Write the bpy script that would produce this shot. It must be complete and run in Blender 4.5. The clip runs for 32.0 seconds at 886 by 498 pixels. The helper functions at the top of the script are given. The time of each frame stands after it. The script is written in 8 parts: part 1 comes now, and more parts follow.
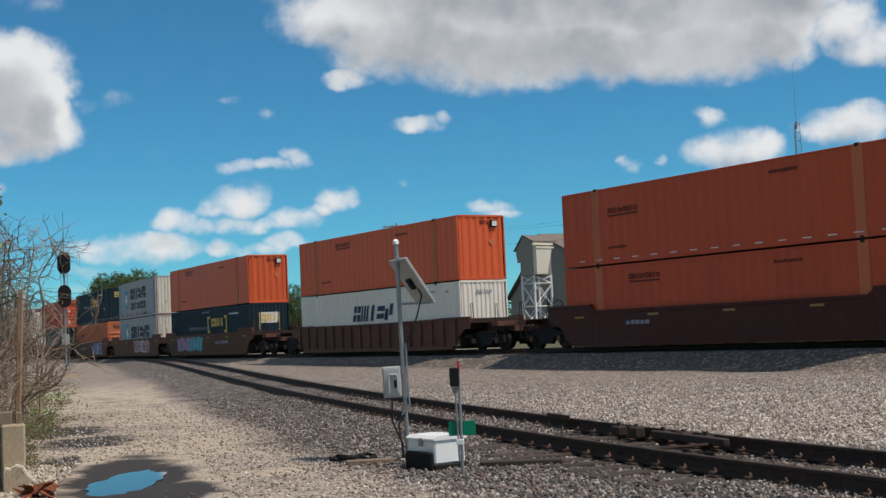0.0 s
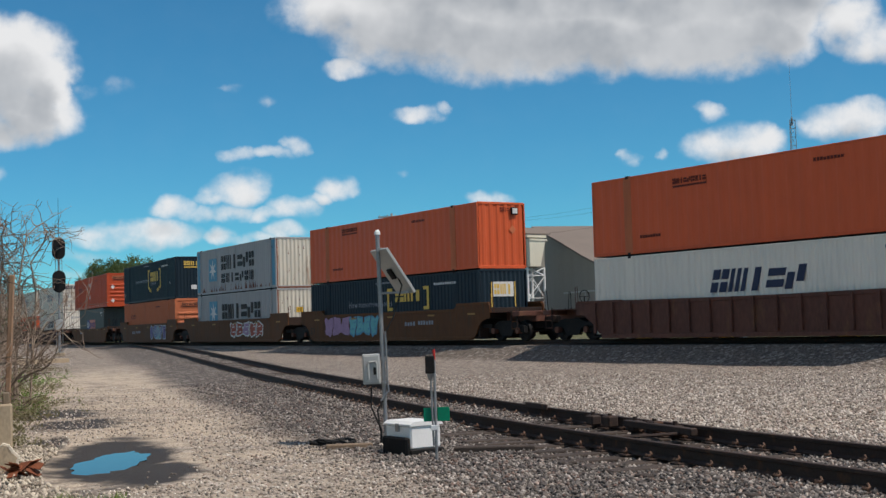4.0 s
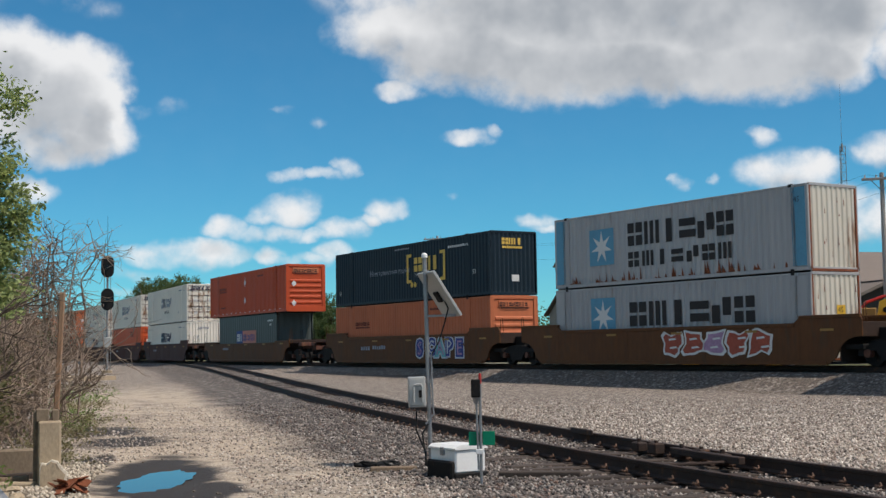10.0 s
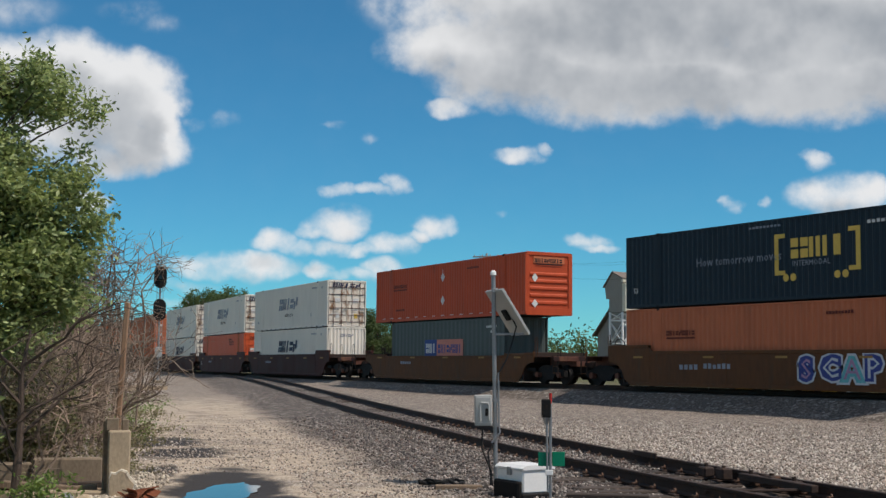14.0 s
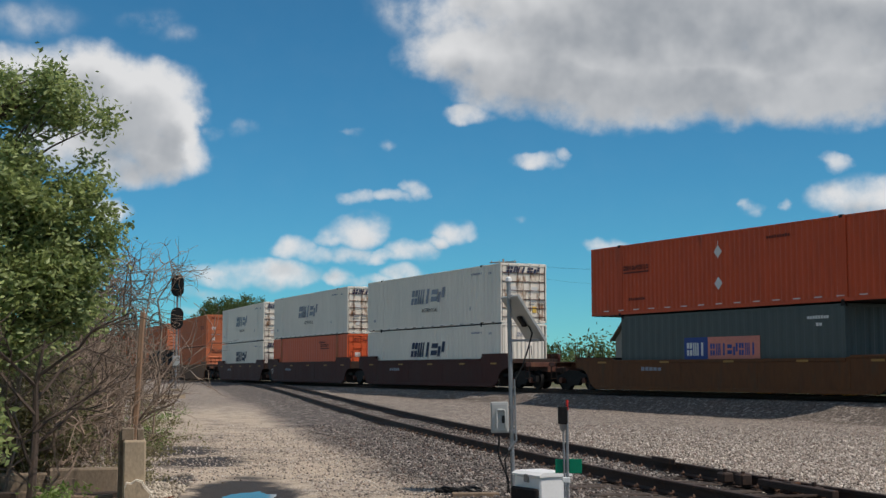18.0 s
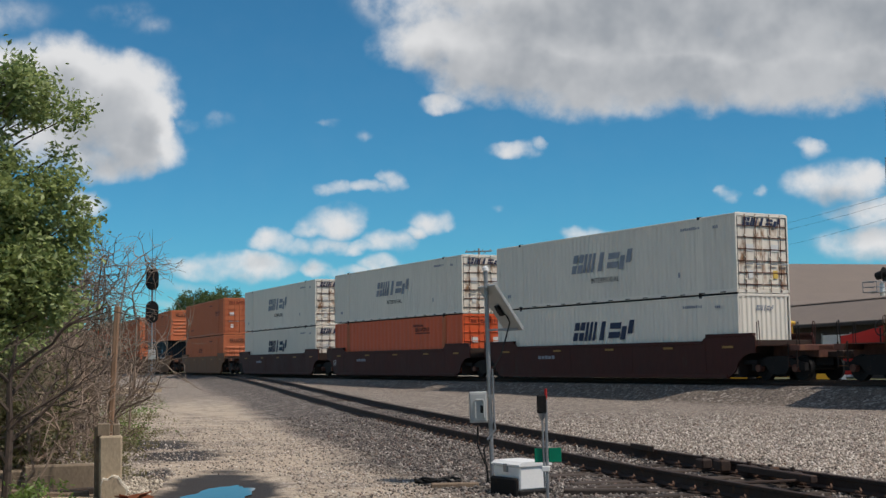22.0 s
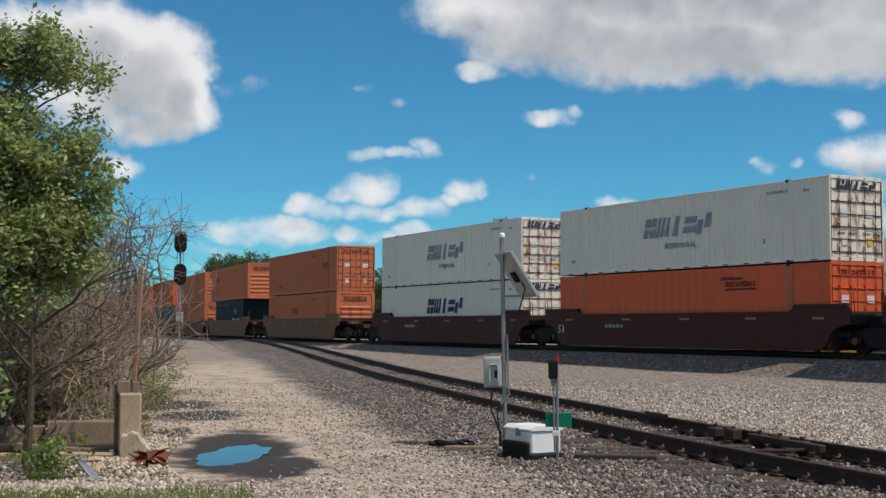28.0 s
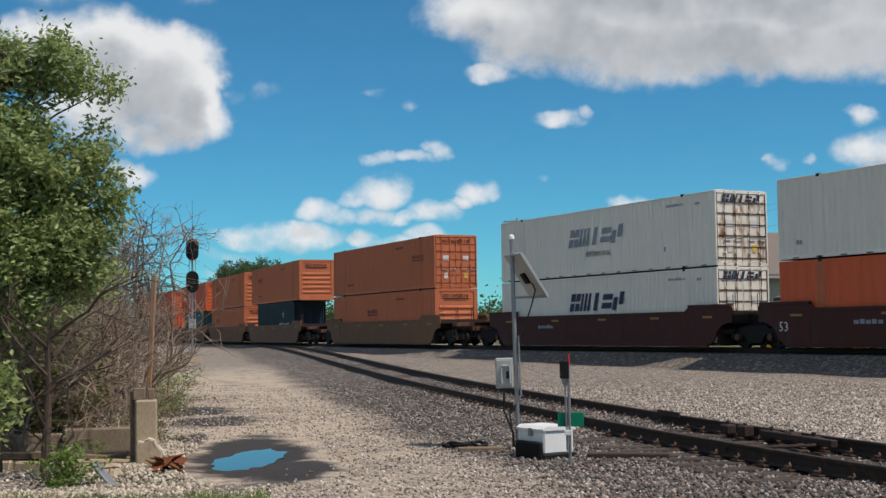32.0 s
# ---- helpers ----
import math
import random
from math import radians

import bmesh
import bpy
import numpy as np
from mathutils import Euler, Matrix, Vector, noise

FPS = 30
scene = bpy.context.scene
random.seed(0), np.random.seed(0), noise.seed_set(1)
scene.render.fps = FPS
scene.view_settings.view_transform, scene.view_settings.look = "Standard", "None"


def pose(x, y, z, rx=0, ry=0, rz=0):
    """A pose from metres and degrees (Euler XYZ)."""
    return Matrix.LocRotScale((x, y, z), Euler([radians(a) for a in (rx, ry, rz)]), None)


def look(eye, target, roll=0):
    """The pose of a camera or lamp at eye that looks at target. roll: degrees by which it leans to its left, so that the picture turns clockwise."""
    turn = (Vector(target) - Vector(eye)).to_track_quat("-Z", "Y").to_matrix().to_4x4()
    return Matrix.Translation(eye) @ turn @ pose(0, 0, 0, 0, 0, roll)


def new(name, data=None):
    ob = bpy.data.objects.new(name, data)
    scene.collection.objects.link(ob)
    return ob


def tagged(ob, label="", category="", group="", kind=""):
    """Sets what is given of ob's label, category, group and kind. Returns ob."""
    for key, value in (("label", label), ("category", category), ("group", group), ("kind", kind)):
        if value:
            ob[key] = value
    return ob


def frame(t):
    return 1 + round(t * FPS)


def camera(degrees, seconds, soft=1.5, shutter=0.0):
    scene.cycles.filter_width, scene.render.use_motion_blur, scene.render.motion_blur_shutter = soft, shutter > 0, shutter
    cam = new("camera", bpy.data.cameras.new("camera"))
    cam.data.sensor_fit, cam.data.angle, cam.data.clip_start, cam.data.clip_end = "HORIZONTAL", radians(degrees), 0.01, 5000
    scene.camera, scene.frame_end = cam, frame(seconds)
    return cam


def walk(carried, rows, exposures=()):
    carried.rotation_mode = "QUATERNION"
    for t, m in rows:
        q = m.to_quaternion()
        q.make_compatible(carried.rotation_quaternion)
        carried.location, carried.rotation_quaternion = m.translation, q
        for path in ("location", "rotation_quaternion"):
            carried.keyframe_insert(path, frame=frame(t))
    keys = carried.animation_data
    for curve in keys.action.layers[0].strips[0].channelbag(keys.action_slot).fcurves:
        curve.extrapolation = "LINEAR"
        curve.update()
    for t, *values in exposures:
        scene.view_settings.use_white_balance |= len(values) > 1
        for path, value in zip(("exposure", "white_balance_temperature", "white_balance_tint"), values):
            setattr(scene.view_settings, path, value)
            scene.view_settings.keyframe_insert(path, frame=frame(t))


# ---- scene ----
LENS = 38.5
cam = camera(LENS, 32.0, soft=1.45)

# Camera: seconds, place, yaw to the left of +y, pitch up, roll (degrees); hand-held beside the track.
PATH = [
    (0, -0.325, -33.544, 0.836, 55.793, 3.777, -2.535),
    (0.5, -0.303, -33.458, 0.833, 55.939, 3.91, -2.39),
    (1, -0.332, -33.411, 0.818, 55.943, 4.038, -2.246),
    (1.5, -0.144, -33.469, 0.808, 55.765, 3.874, -2.175),
    (2, 0.061, -33.544, 0.799, 55.669, 3.703, -2.067),
    (2.5, 0.064, -33.534, 0.801, 55.627, 3.608, -1.974),
    (4.5, 0.194, -33.626, 0.804, 55.728, 3.256, -1.68),
    (5, 0.23, -33.647, 0.812, 55.833, 3.15, -1.683),
    (5.5, 0.257, -33.664, 0.807, 55.945, 3.106, -1.627),
    (6, 0.247, -33.655, 0.806, 56.076, 3.106, -1.505),
    (6.5, 0.254, -33.663, 0.8, 56.189, 3.16, -1.449),
    (7, 0.262, -33.672, 0.798, 56.295, 3.219, -1.329),
    (7.5, 0.24, -33.667, 0.803, 56.467, 3.337, -1.292),
    (8, 0.201, -33.646, 0.807, 56.717, 3.539, -1.251),
    (8.5, 0.172, -33.632, 0.811, 56.979, 3.754, -1.229),
    (9, 0.139, -33.623, 0.816, 57.202, 3.977, -1.176),
    (9.5, 0.132, -33.623, 0.815, 57.45, 4.212, -1.076),
    (10, 0.142, -33.622, 0.814, 57.68, 4.43, -0.871),
    (10.5, 0.158, -33.632, 0.814, 57.879, 4.594, -0.584),
    (11, 0.158, -33.648, 0.81, 58.034, 4.729, -0.284),
    (11.5, 0.2, -33.686, 0.817, 58.207, 4.829, -0.003),
    (12, 0.199, -33.751, 0.821, 58.274, 4.905, 0.175),
    (12.5, 0.17, -33.855, 0.826, 58.273, 4.958, 0.386),
    (13, 0.136, -33.9, 0.816, 58.558, 5.01, 0.439),
    (13.5, 0.041, -33.901, 0.82, 59.129, 5.104, 0.557),
    (14, -0.093, -33.849, 0.822, 59.754, 5.214, 0.493),
    (14.5, -0.193, -33.823, 0.83, 60.208, 5.313, 0.451),
    (16.5, -0.251, -33.767, 0.835, 60.507, 5.423, 0.259),
    (17, -0.187, -33.792, 0.838, 60.494, 5.437, 0.143),
    (17.5, -0.164, -33.787, 0.837, 60.508, 5.466, 0.054),
    (18, -0.147, -33.783, 0.835, 60.523, 5.485, 0.05),
    (18.5, -0.112, -33.813, 0.833, 60.45, 5.464, -0.09),
    (19, -0.078, -33.837, 0.825, 60.404, 5.41, -0.101),
    (19.5, -0.109, -33.82, 0.819, 60.393, 5.354, -0.118),
    (20, -0.132, -33.8, 0.824, 60.287, 5.238, -0.293),
    (20.5, -0.155, -33.803, 0.827, 60.039, 5.121, -0.483),
    (21, -0.189, -33.781, 0.837, 59.848, 5.012, -0.666),
    (21.5, -0.205, -33.769, 0.843, 59.639, 4.982, -0.79),
    (22, -0.221, -33.755, 0.842, 59.411, 5.022, -0.758),
    (22.5, -0.2, -33.751, 0.843, 59.185, 5.018, -0.703),
    (23, -0.184, -33.764, 0.839, 58.949, 4.789, -0.418),
    (23.5, -0.212, -33.731, 0.836, 58.971, 4.396, -0.229),
    (24, -0.192, -33.711, 0.839, 59.144, 3.971, -0.168),
    (24.5, -0.136, -33.691, 0.834, 59.348, 3.715, -0.035),
    (25, -0.068, -33.704, 0.838, 59.49, 3.674, 0.075),
    (25.5, -0.067, -33.69, 0.827, 59.715, 3.736, 0.154),
    (27.5, -0.008, -33.691, 0.81, 60.523, 3.69, 0.26),
    (28, 0.016, -33.703, 0.808, 60.738, 3.561, 0.223),
    (28.5, 0.022, -33.706, 0.806, 60.935, 3.383, 0.111),
    (29, 0.049, -33.711, 0.807, 61.099, 3.27, -0.138),
    (29.5, 0.097, -33.725, 0.8, 61.189, 3.303, -0.303),
    (30, 0.111, -33.729, 0.799, 61.181, 3.395, -0.509),
    (30.5, 0.163, -33.762, 0.796, 61.163, 3.497, -0.619),
    (31, 0.194, -33.784, 0.792, 61.116, 3.58, -0.669),
    (31.5, 0.157, -33.765, 0.799, 61.172, 3.634, -0.744),
    (32, 0.13, -33.753, 0.801, 61.234, 3.691, -0.764)
]


def eye_pose(x, y, z, yaw, pitch, roll):
    a, b = radians(yaw), radians(pitch)
    way = Vector((-math.sin(a) * math.cos(b), math.cos(a) * math.cos(b), math.sin(b)))
    return look((x, y, z), Vector((x, y, z)) + way, roll)


# the camera's own exposure drifts a little as the bright train passes
EXPOSURES = [(0, -0.24), (3, -0.22), (6, -0.15), (9, -0.12), (12, -0.16), (15, -0.25), (18, -0.35), (21, -0.32), (24, -0.37), (26, -0.29), (28, -0.20), (32, -0.20)]
walk(cam, [(t, eye_pose(*r)) for t, *r in PATH], EXPOSURES)

# ---- light ----
SUN = Vector((3.2, 2.1, 6.4)).normalized()
world = bpy.data.worlds.new("world")
scene.world = world
world.use_nodes = True
wn = world.node_tree.nodes
sky = wn.new("ShaderNodeTexSky")
sky.sky_type = 'NISHITA'
sky.sun_disc = False
sky.sun_elevation = math.asin(SUN.z)
sky.sun_rotation = math.atan2(SUN.x, SUN.y)
sky.altitude, sky.air_density, sky.dust_density, sky.ozone_density = 1500.0, 1.0, 0.0, 5.0
tone = wn.new("ShaderNodeMix")
tone.data_type, tone.blend_type = 'RGBA', 'MULTIPLY'
tone.inputs[0].default_value, tone.inputs[7].default_value = 1.0, (0.40, 1.0, 1.09, 1)
world.node_tree.links.new(sky.outputs[0], tone.inputs[6])
world.node_tree.links.new(tone.outputs[2], wn["Background"].inputs[0])
wn["Background"].inputs[1].default_value = 0.102
sun = new("sun", bpy.data.lights.new("sun", 'SUN'))
sun.data.energy, sun.data.angle, sun.data.color = 4.5, radians(0.6), (1.0, 0.90, 0.80)
sun.matrix_world = look(SUN * 300, (0, 0, 0))

# ---- plan ----
# z = 0 is the top of the main track's rails; x runs along the train, which moves to +x.
CURVE_X, CURVE_A, CURVE_B, CURVE_U = -35.4, 0.001477, 3.5e-5, 60.0


def main_y(x):
    """Middle of the main track at x, and its slope dy/dx."""
    u = max(0.0, CURVE_X - x)
    w = min(u, CURVE_U)
    y, k = CURVE_A * w * w / 2 + CURVE_B * w ** 3 / 6, CURVE_A * w + CURVE_B * w * w / 2
    return y + k * (u - w), -k


def near_y(x):
    """Middle of the siding at x."""
    y = -20.9 - 0.305 * (x + 18)
    return y + 0.006 * (x + 18) ** 2 if x > -18 else y


def smooth(t):
    t = min(1.0, max(0.0, t))
    return t * t * (3 - 2 * t)


def rise(x):
    return smooth((-x - 22) / 60)


def near_z(x):
    return -0.58 + 0.50 * rise(x)


def ground_z(x, y):
    base = -0.80 + 0.42 * rise(x)
    if y > 6:
        base = base + 0.25 * smooth((y - 6) / 8)
    dm = abs(y - main_y(x)[0])
    z = max(base, min(-0.19, -0.19 - (dm - 1.75) * 0.36) if dm < 4.5 else -9)
    dn = abs(y - near_y(x)) * 0.956
    if x > -108:
        # ballast lies up to the ties' tops, but is dug out beside the switch
        bed = near_z(x) - 0.172 - 0.12 * smooth((x + 15.6) / 1.2) * smooth((-8.9 - x) / 1.0)
        z = max(z, min(bed, bed - (dn - 1.55) * 0.16) if dn < 4 else -9)
    z += 0.035 * noise.noise((x * 0.45, y * 0.45, 3.0)) * smooth((dm - 1.5) / 2) + 0.012 * noise.noise((x * 2.1, y * 2.1, 7.0))
    px, py = (x + 15.7) * 0.86 - (y + 28.0) * 0.51, (x + 15.7) * 0.51 + (y + 28.0) * 0.86
    d = math.hypot(px / 2.7, (py) / 0.85)
    if d < 1:
        z -= 0.055 * smooth((1 - d) / 0.6)
    return z


# ---- mesh and material tools ----
class Shape:
    """Collects vertices and faces of one mesh."""

    def __init__(self):
        self.v, self.f = [], []

    def add(self, verts, faces):
        n = len(self.v)
        self.v += [tuple(p) for p in verts]
        self.f += [tuple(n + i for i in f) for f in faces]
        return self

    def box(self, x0, y0, z0, x1, y1, z1, m=None):
        v = [Vector((x, y, z)) for x in (x0, x1) for y in (y0, y1) for z in (z0, z1)]
        if m:
            v = [m @ p for p in v]
        return self.add(v, [(0, 1, 3, 2), (4, 6, 7, 5), (0, 4, 5, 1), (2, 3, 7, 6), (0, 2, 6, 4), (1, 5, 7, 3)])

    def cbox(self, x0, y0, z0, x1, y1, z1, c=0.01, m=None):
        """A box with its edges taken off by c."""
        v, ix = [], {}
        for i, x in enumerate((x0, x1)):
            for j, y in enumerate((y0, y1)):
                for k, z in enumerate((z0, z1)):
                    sx, sy, sz = (c, -c)[i], (c, -c)[j], (c, -c)[k]
                    for a, p in enumerate(((x, y + sy, z + sz), (x + sx, y, z + sz), (x + sx, y + sy, z))):
                        ix[i, j, k, a] = len(v)
                        v.append(m @ Vector(p) if m else Vector(p))
        f = []
        for a in range(3):
            for s in (0, 1):
                o = [n for n in range(3) if n != a]
                q = []
                for p, r in ((0, 0), (1, 0), (1, 1), (0, 1)):
                    t = [0, 0, 0]
                    t[a], t[o[0]], t[o[1]] = s, p, r
                    q.append(ix[t[0], t[1], t[2], a])
                f.append(q if (s == 1) == (a != 1) else q[::-1])
        for a in range(3):
            o = [n for n in range(3) if n != a]
            for p in (0, 1):
                for r in (0, 1):
                    t, u = [0, 0, 0], [0, 0, 0]
                    t[a], u[a] = 0, 1
                    t[o[0]] = u[o[0]] = p
                    t[o[1]] = u[o[1]] = r
                    f.append((ix[(*t, o[0])], ix[(*u, o[0])], ix[(*u, o[1])], ix[(*t, o[1])]))
        for i in (0, 1):
            for j in (0, 1):
                for k in (0, 1):
                    f.append(tuple(ix[i, j, k, a] for a in range(3)))
        return self.add(v, f)

    def rod(self, p, q, r0, r1=None, n=8, caps=True):
        p, q = Vector(p), Vector(q)
        r1 = r0 if r1 is None else r1
        w = (q - p).normalized()
        s = w.orthogonal().normalized()
        t = w.cross(s)
        v = [c + (s * math.cos(2 * math.pi * i / n) + t * math.sin(2 * math.pi * i / n)) * r for c, r in ((p, r0), (q, r1)) for i in range(n)]
        f = [(i, (i + 1) % n, n + (i + 1) % n, n + i) for i in range(n)]
        if caps:
            f += [tuple(range(n))[::-1], tuple(range(n, 2 * n))]
        return self.add(v, f)

    def tube(self, points, radii, n=6):
        """A bent, tapering tube through the points."""
        pts = [Vector(p) for p in points]
        base = len(self.v)
        s = None
        for i, p in enumerate(pts):
            w = (pts[min(i + 1, len(pts) - 1)] - pts[max(i - 1, 0)]).normalized()
            s = w.orthogonal().normalized() if s is None else (s - w * s.dot(w)).normalized()
            t = w.cross(s)
            r = radii[i] if isinstance(radii, (list, tuple)) else radii
            self.v += [tuple(p + (s * math.cos(2 * math.pi * k / n) + t * math.sin(2 * math.pi * k / n)) * r) for k in range(n)]
        for i in range(len(pts) - 1):
            a, b = base + i * n, base + (i + 1) * n
            self.f += [(a + k, a + (k + 1) % n, b + (k + 1) % n, b + k) for k in range(n)]
        self.f += [tuple(range(base, base + n))[::-1], tuple(range(base + (len(pts) - 1) * n, base + len(pts) * n))]
        return self

    def slab(self, poly, axis, a, b):
        """A flat outline, extruded along an axis from a to b."""
        n = len(poly)
        put = {'x': lambda p, h: (h, p[0], p[1]), 'y': lambda p, h: (p[0], h, p[1]), 'z': lambda p, h: (p[0], p[1], h)}[axis]
        v = [put(p, h) for h in (a, b) for p in poly]
        return self.add(v, [tuple(range(n))[::-1], tuple(range(n, 2 * n))] + [(i, (i + 1) % n, n + (i + 1) % n, n + i) for i in range(n)])

    def mesh(self, name, mats, smooth_faces=False):
        me = bpy.data.meshes.new(name)
        me.from_pydata(self.v, [], self.f)
        for m in (mats if isinstance(mats, (list, tuple)) else [mats]):
            me.materials.append(m)
        b = bmesh.new()
        b.from_mesh(me)
        if len(b.faces) < 4000:
            bmesh.ops.recalc_face_normals(b, faces=b.faces)
        for f in b.faces:
            f.smooth = smooth_faces
        b.to_mesh(me)
        b.free()
        return me


def part(name, shape, material, parent=None, label="", smooth_faces=False):
    me = shape if isinstance(shape, bpy.types.Mesh) else shape.mesh(name, material, smooth_faces)
    ob = new(name, me)
    if parent:
        ob.parent = parent
    if label:
        tagged(ob, label)
    if name in ("logo", "number_bars", "end_logo", "end_bars", "branch"):
        tagged(ob, kind="stuff")
    return ob


def thing(name, label, category, group="", kind="", at=None):
    ob = new(name)
    ob.empty_display_size = 0.2
    if at is not None:
        ob.matrix_basis = at
    return tagged(ob, label, category, group, kind)


def paint(name, color, rough=0.6, metal=0.0, var=0.25, scale=3.0, fine=40.0, bump=0.15, tint=None, stretch=(1, 1, 1), vary=0.0, spots=None, spec=0.5):
    """A surface with blotches at one scale, grain at a second, and relief. tint: the colour of its stains; spots: their amount."""
    m = bpy.data.materials.new(name)
    m.use_nodes = True
    nt = m.node_tree
    nd, ln = nt.nodes, nt.links
    bsdf = nd["Principled BSDF"]
    tc = nd.new("ShaderNodeTexCoord")
    mp = nd.new("ShaderNodeMapping")
    mp.inputs["Scale"].default_value = stretch
    ln.new(tc.outputs["Object"], mp.inputs[0])
    big, small = nd.new("ShaderNodeTexNoise"), nd.new("ShaderNodeTexNoise")
    for n, s, d in ((big, scale, 4), (small, fine, 3)):
        n.inputs["Scale"].default_value, n.inputs["Detail"].default_value = s, d
        ln.new(mp.outputs[0], n.inputs[0])
    if vary:
        info = nd.new("ShaderNodeObjectInfo")
        mul = nd.new("ShaderNodeMath")
        mul.operation, mul.inputs[1].default_value = 'MULTIPLY', 50
        ln.new(info.outputs["Random"], mul.inputs[0])
        for n in (big, small):
            n.noise_dimensions = '4D'
            ln.new(mul.outputs[0], n.inputs["W"])
    dark = tuple(c * (1 - var) for c in color)
    light = tuple(min(1, c * (1 + var)) for c in color)
    ramp = nd.new("ShaderNodeMix")
    ramp.data_type = 'RGBA'
    ramp.inputs[6].default_value, ramp.inputs[7].default_value = (*dark, 1), (*light, 1)
    avg = nd.new("ShaderNodeMath")
    avg.operation = 'MULTIPLY_ADD'
    avg.inputs[1].default_value = 0.5
    half = nd.new("ShaderNodeMath")
    half.operation, half.inputs[1].default_value = 'MULTIPLY', 0.5
    ln.new(big.outputs[0], avg.inputs[0])
    ln.new(small.outputs[0], half.inputs[0])
    ln.new(half.outputs[0], avg.inputs[2])
    wide = nd.new("ShaderNodeMapRange")
    wide.inputs[1].default_value, wide.inputs[2].default_value = 0.3, 0.7
    ln.new(avg.outputs[0], wide.inputs[0])
    ln.new(wide.outputs[0], ramp.inputs[0])
    out = ramp.outputs[2]
    if tint:
        st = nd.new("ShaderNodeTexNoise")
        st.inputs["Scale"].default_value, st.inputs["Detail"].default_value, st.inputs["Roughness"].default_value = scale * 1.7, 6, 0.65
        ln.new(mp.outputs[0], st.inputs[0])
        cut = nd.new("ShaderNodeMapRange")
        k = 0.62 if spots is None else spots
        cut.inputs[1].default_value, cut.inputs[2].default_value = k, k + 0.13
        ln.new(st.outputs[0], cut.inputs[0])
        mx = nd.new("ShaderNodeMix")
        mx.data_type = 'RGBA'
        mx.inputs[7].default_value = (*tint, 1)
        ln.new(cut.outputs[0], mx.inputs[0])
        ln.new(out, mx.inputs[6])
        out = mx.outputs[2]
    if vary:
        hsv = nd.new("ShaderNodeHueSaturation")
        rng = nd.new("ShaderNodeMapRange")
        rng.inputs[3].default_value, rng.inputs[4].default_value = 1 - vary, 1 + vary
        ln.new(info.outputs["Random"], rng.inputs[0])
        ln.new(rng.outputs[0], hsv.inputs["Value"])
        ln.new(out, hsv.inputs["Color"])
        out = hsv.outputs[0]
    ln.new(out, bsdf.inputs["Base Color"])
    rr = nd.new("ShaderNodeMapRange")
    rr.inputs[3].default_value, rr.inputs[4].default_value = max(0.02, rough - 0.12), min(1, rough + 0.12)
    ln.new(big.outputs[0], rr.inputs[0])
    ln.new(rr.outputs[0], bsdf.inputs["Roughness"])
    bsdf.inputs["Metallic"].default_value = metal
    bsdf.inputs["Specular IOR Level"].default_value = spec * 0.5
    if bump:
        bp = nd.new("ShaderNodeBump")
        bp.inputs["Strength"].default_value, bp.inputs["Distance"].default_value = bump, 0.02
        ln.new(small.outputs[0], bp.inputs["Height"])
        ln.new(bp.outputs[0], bsdf.inputs["Normal"])
    return m


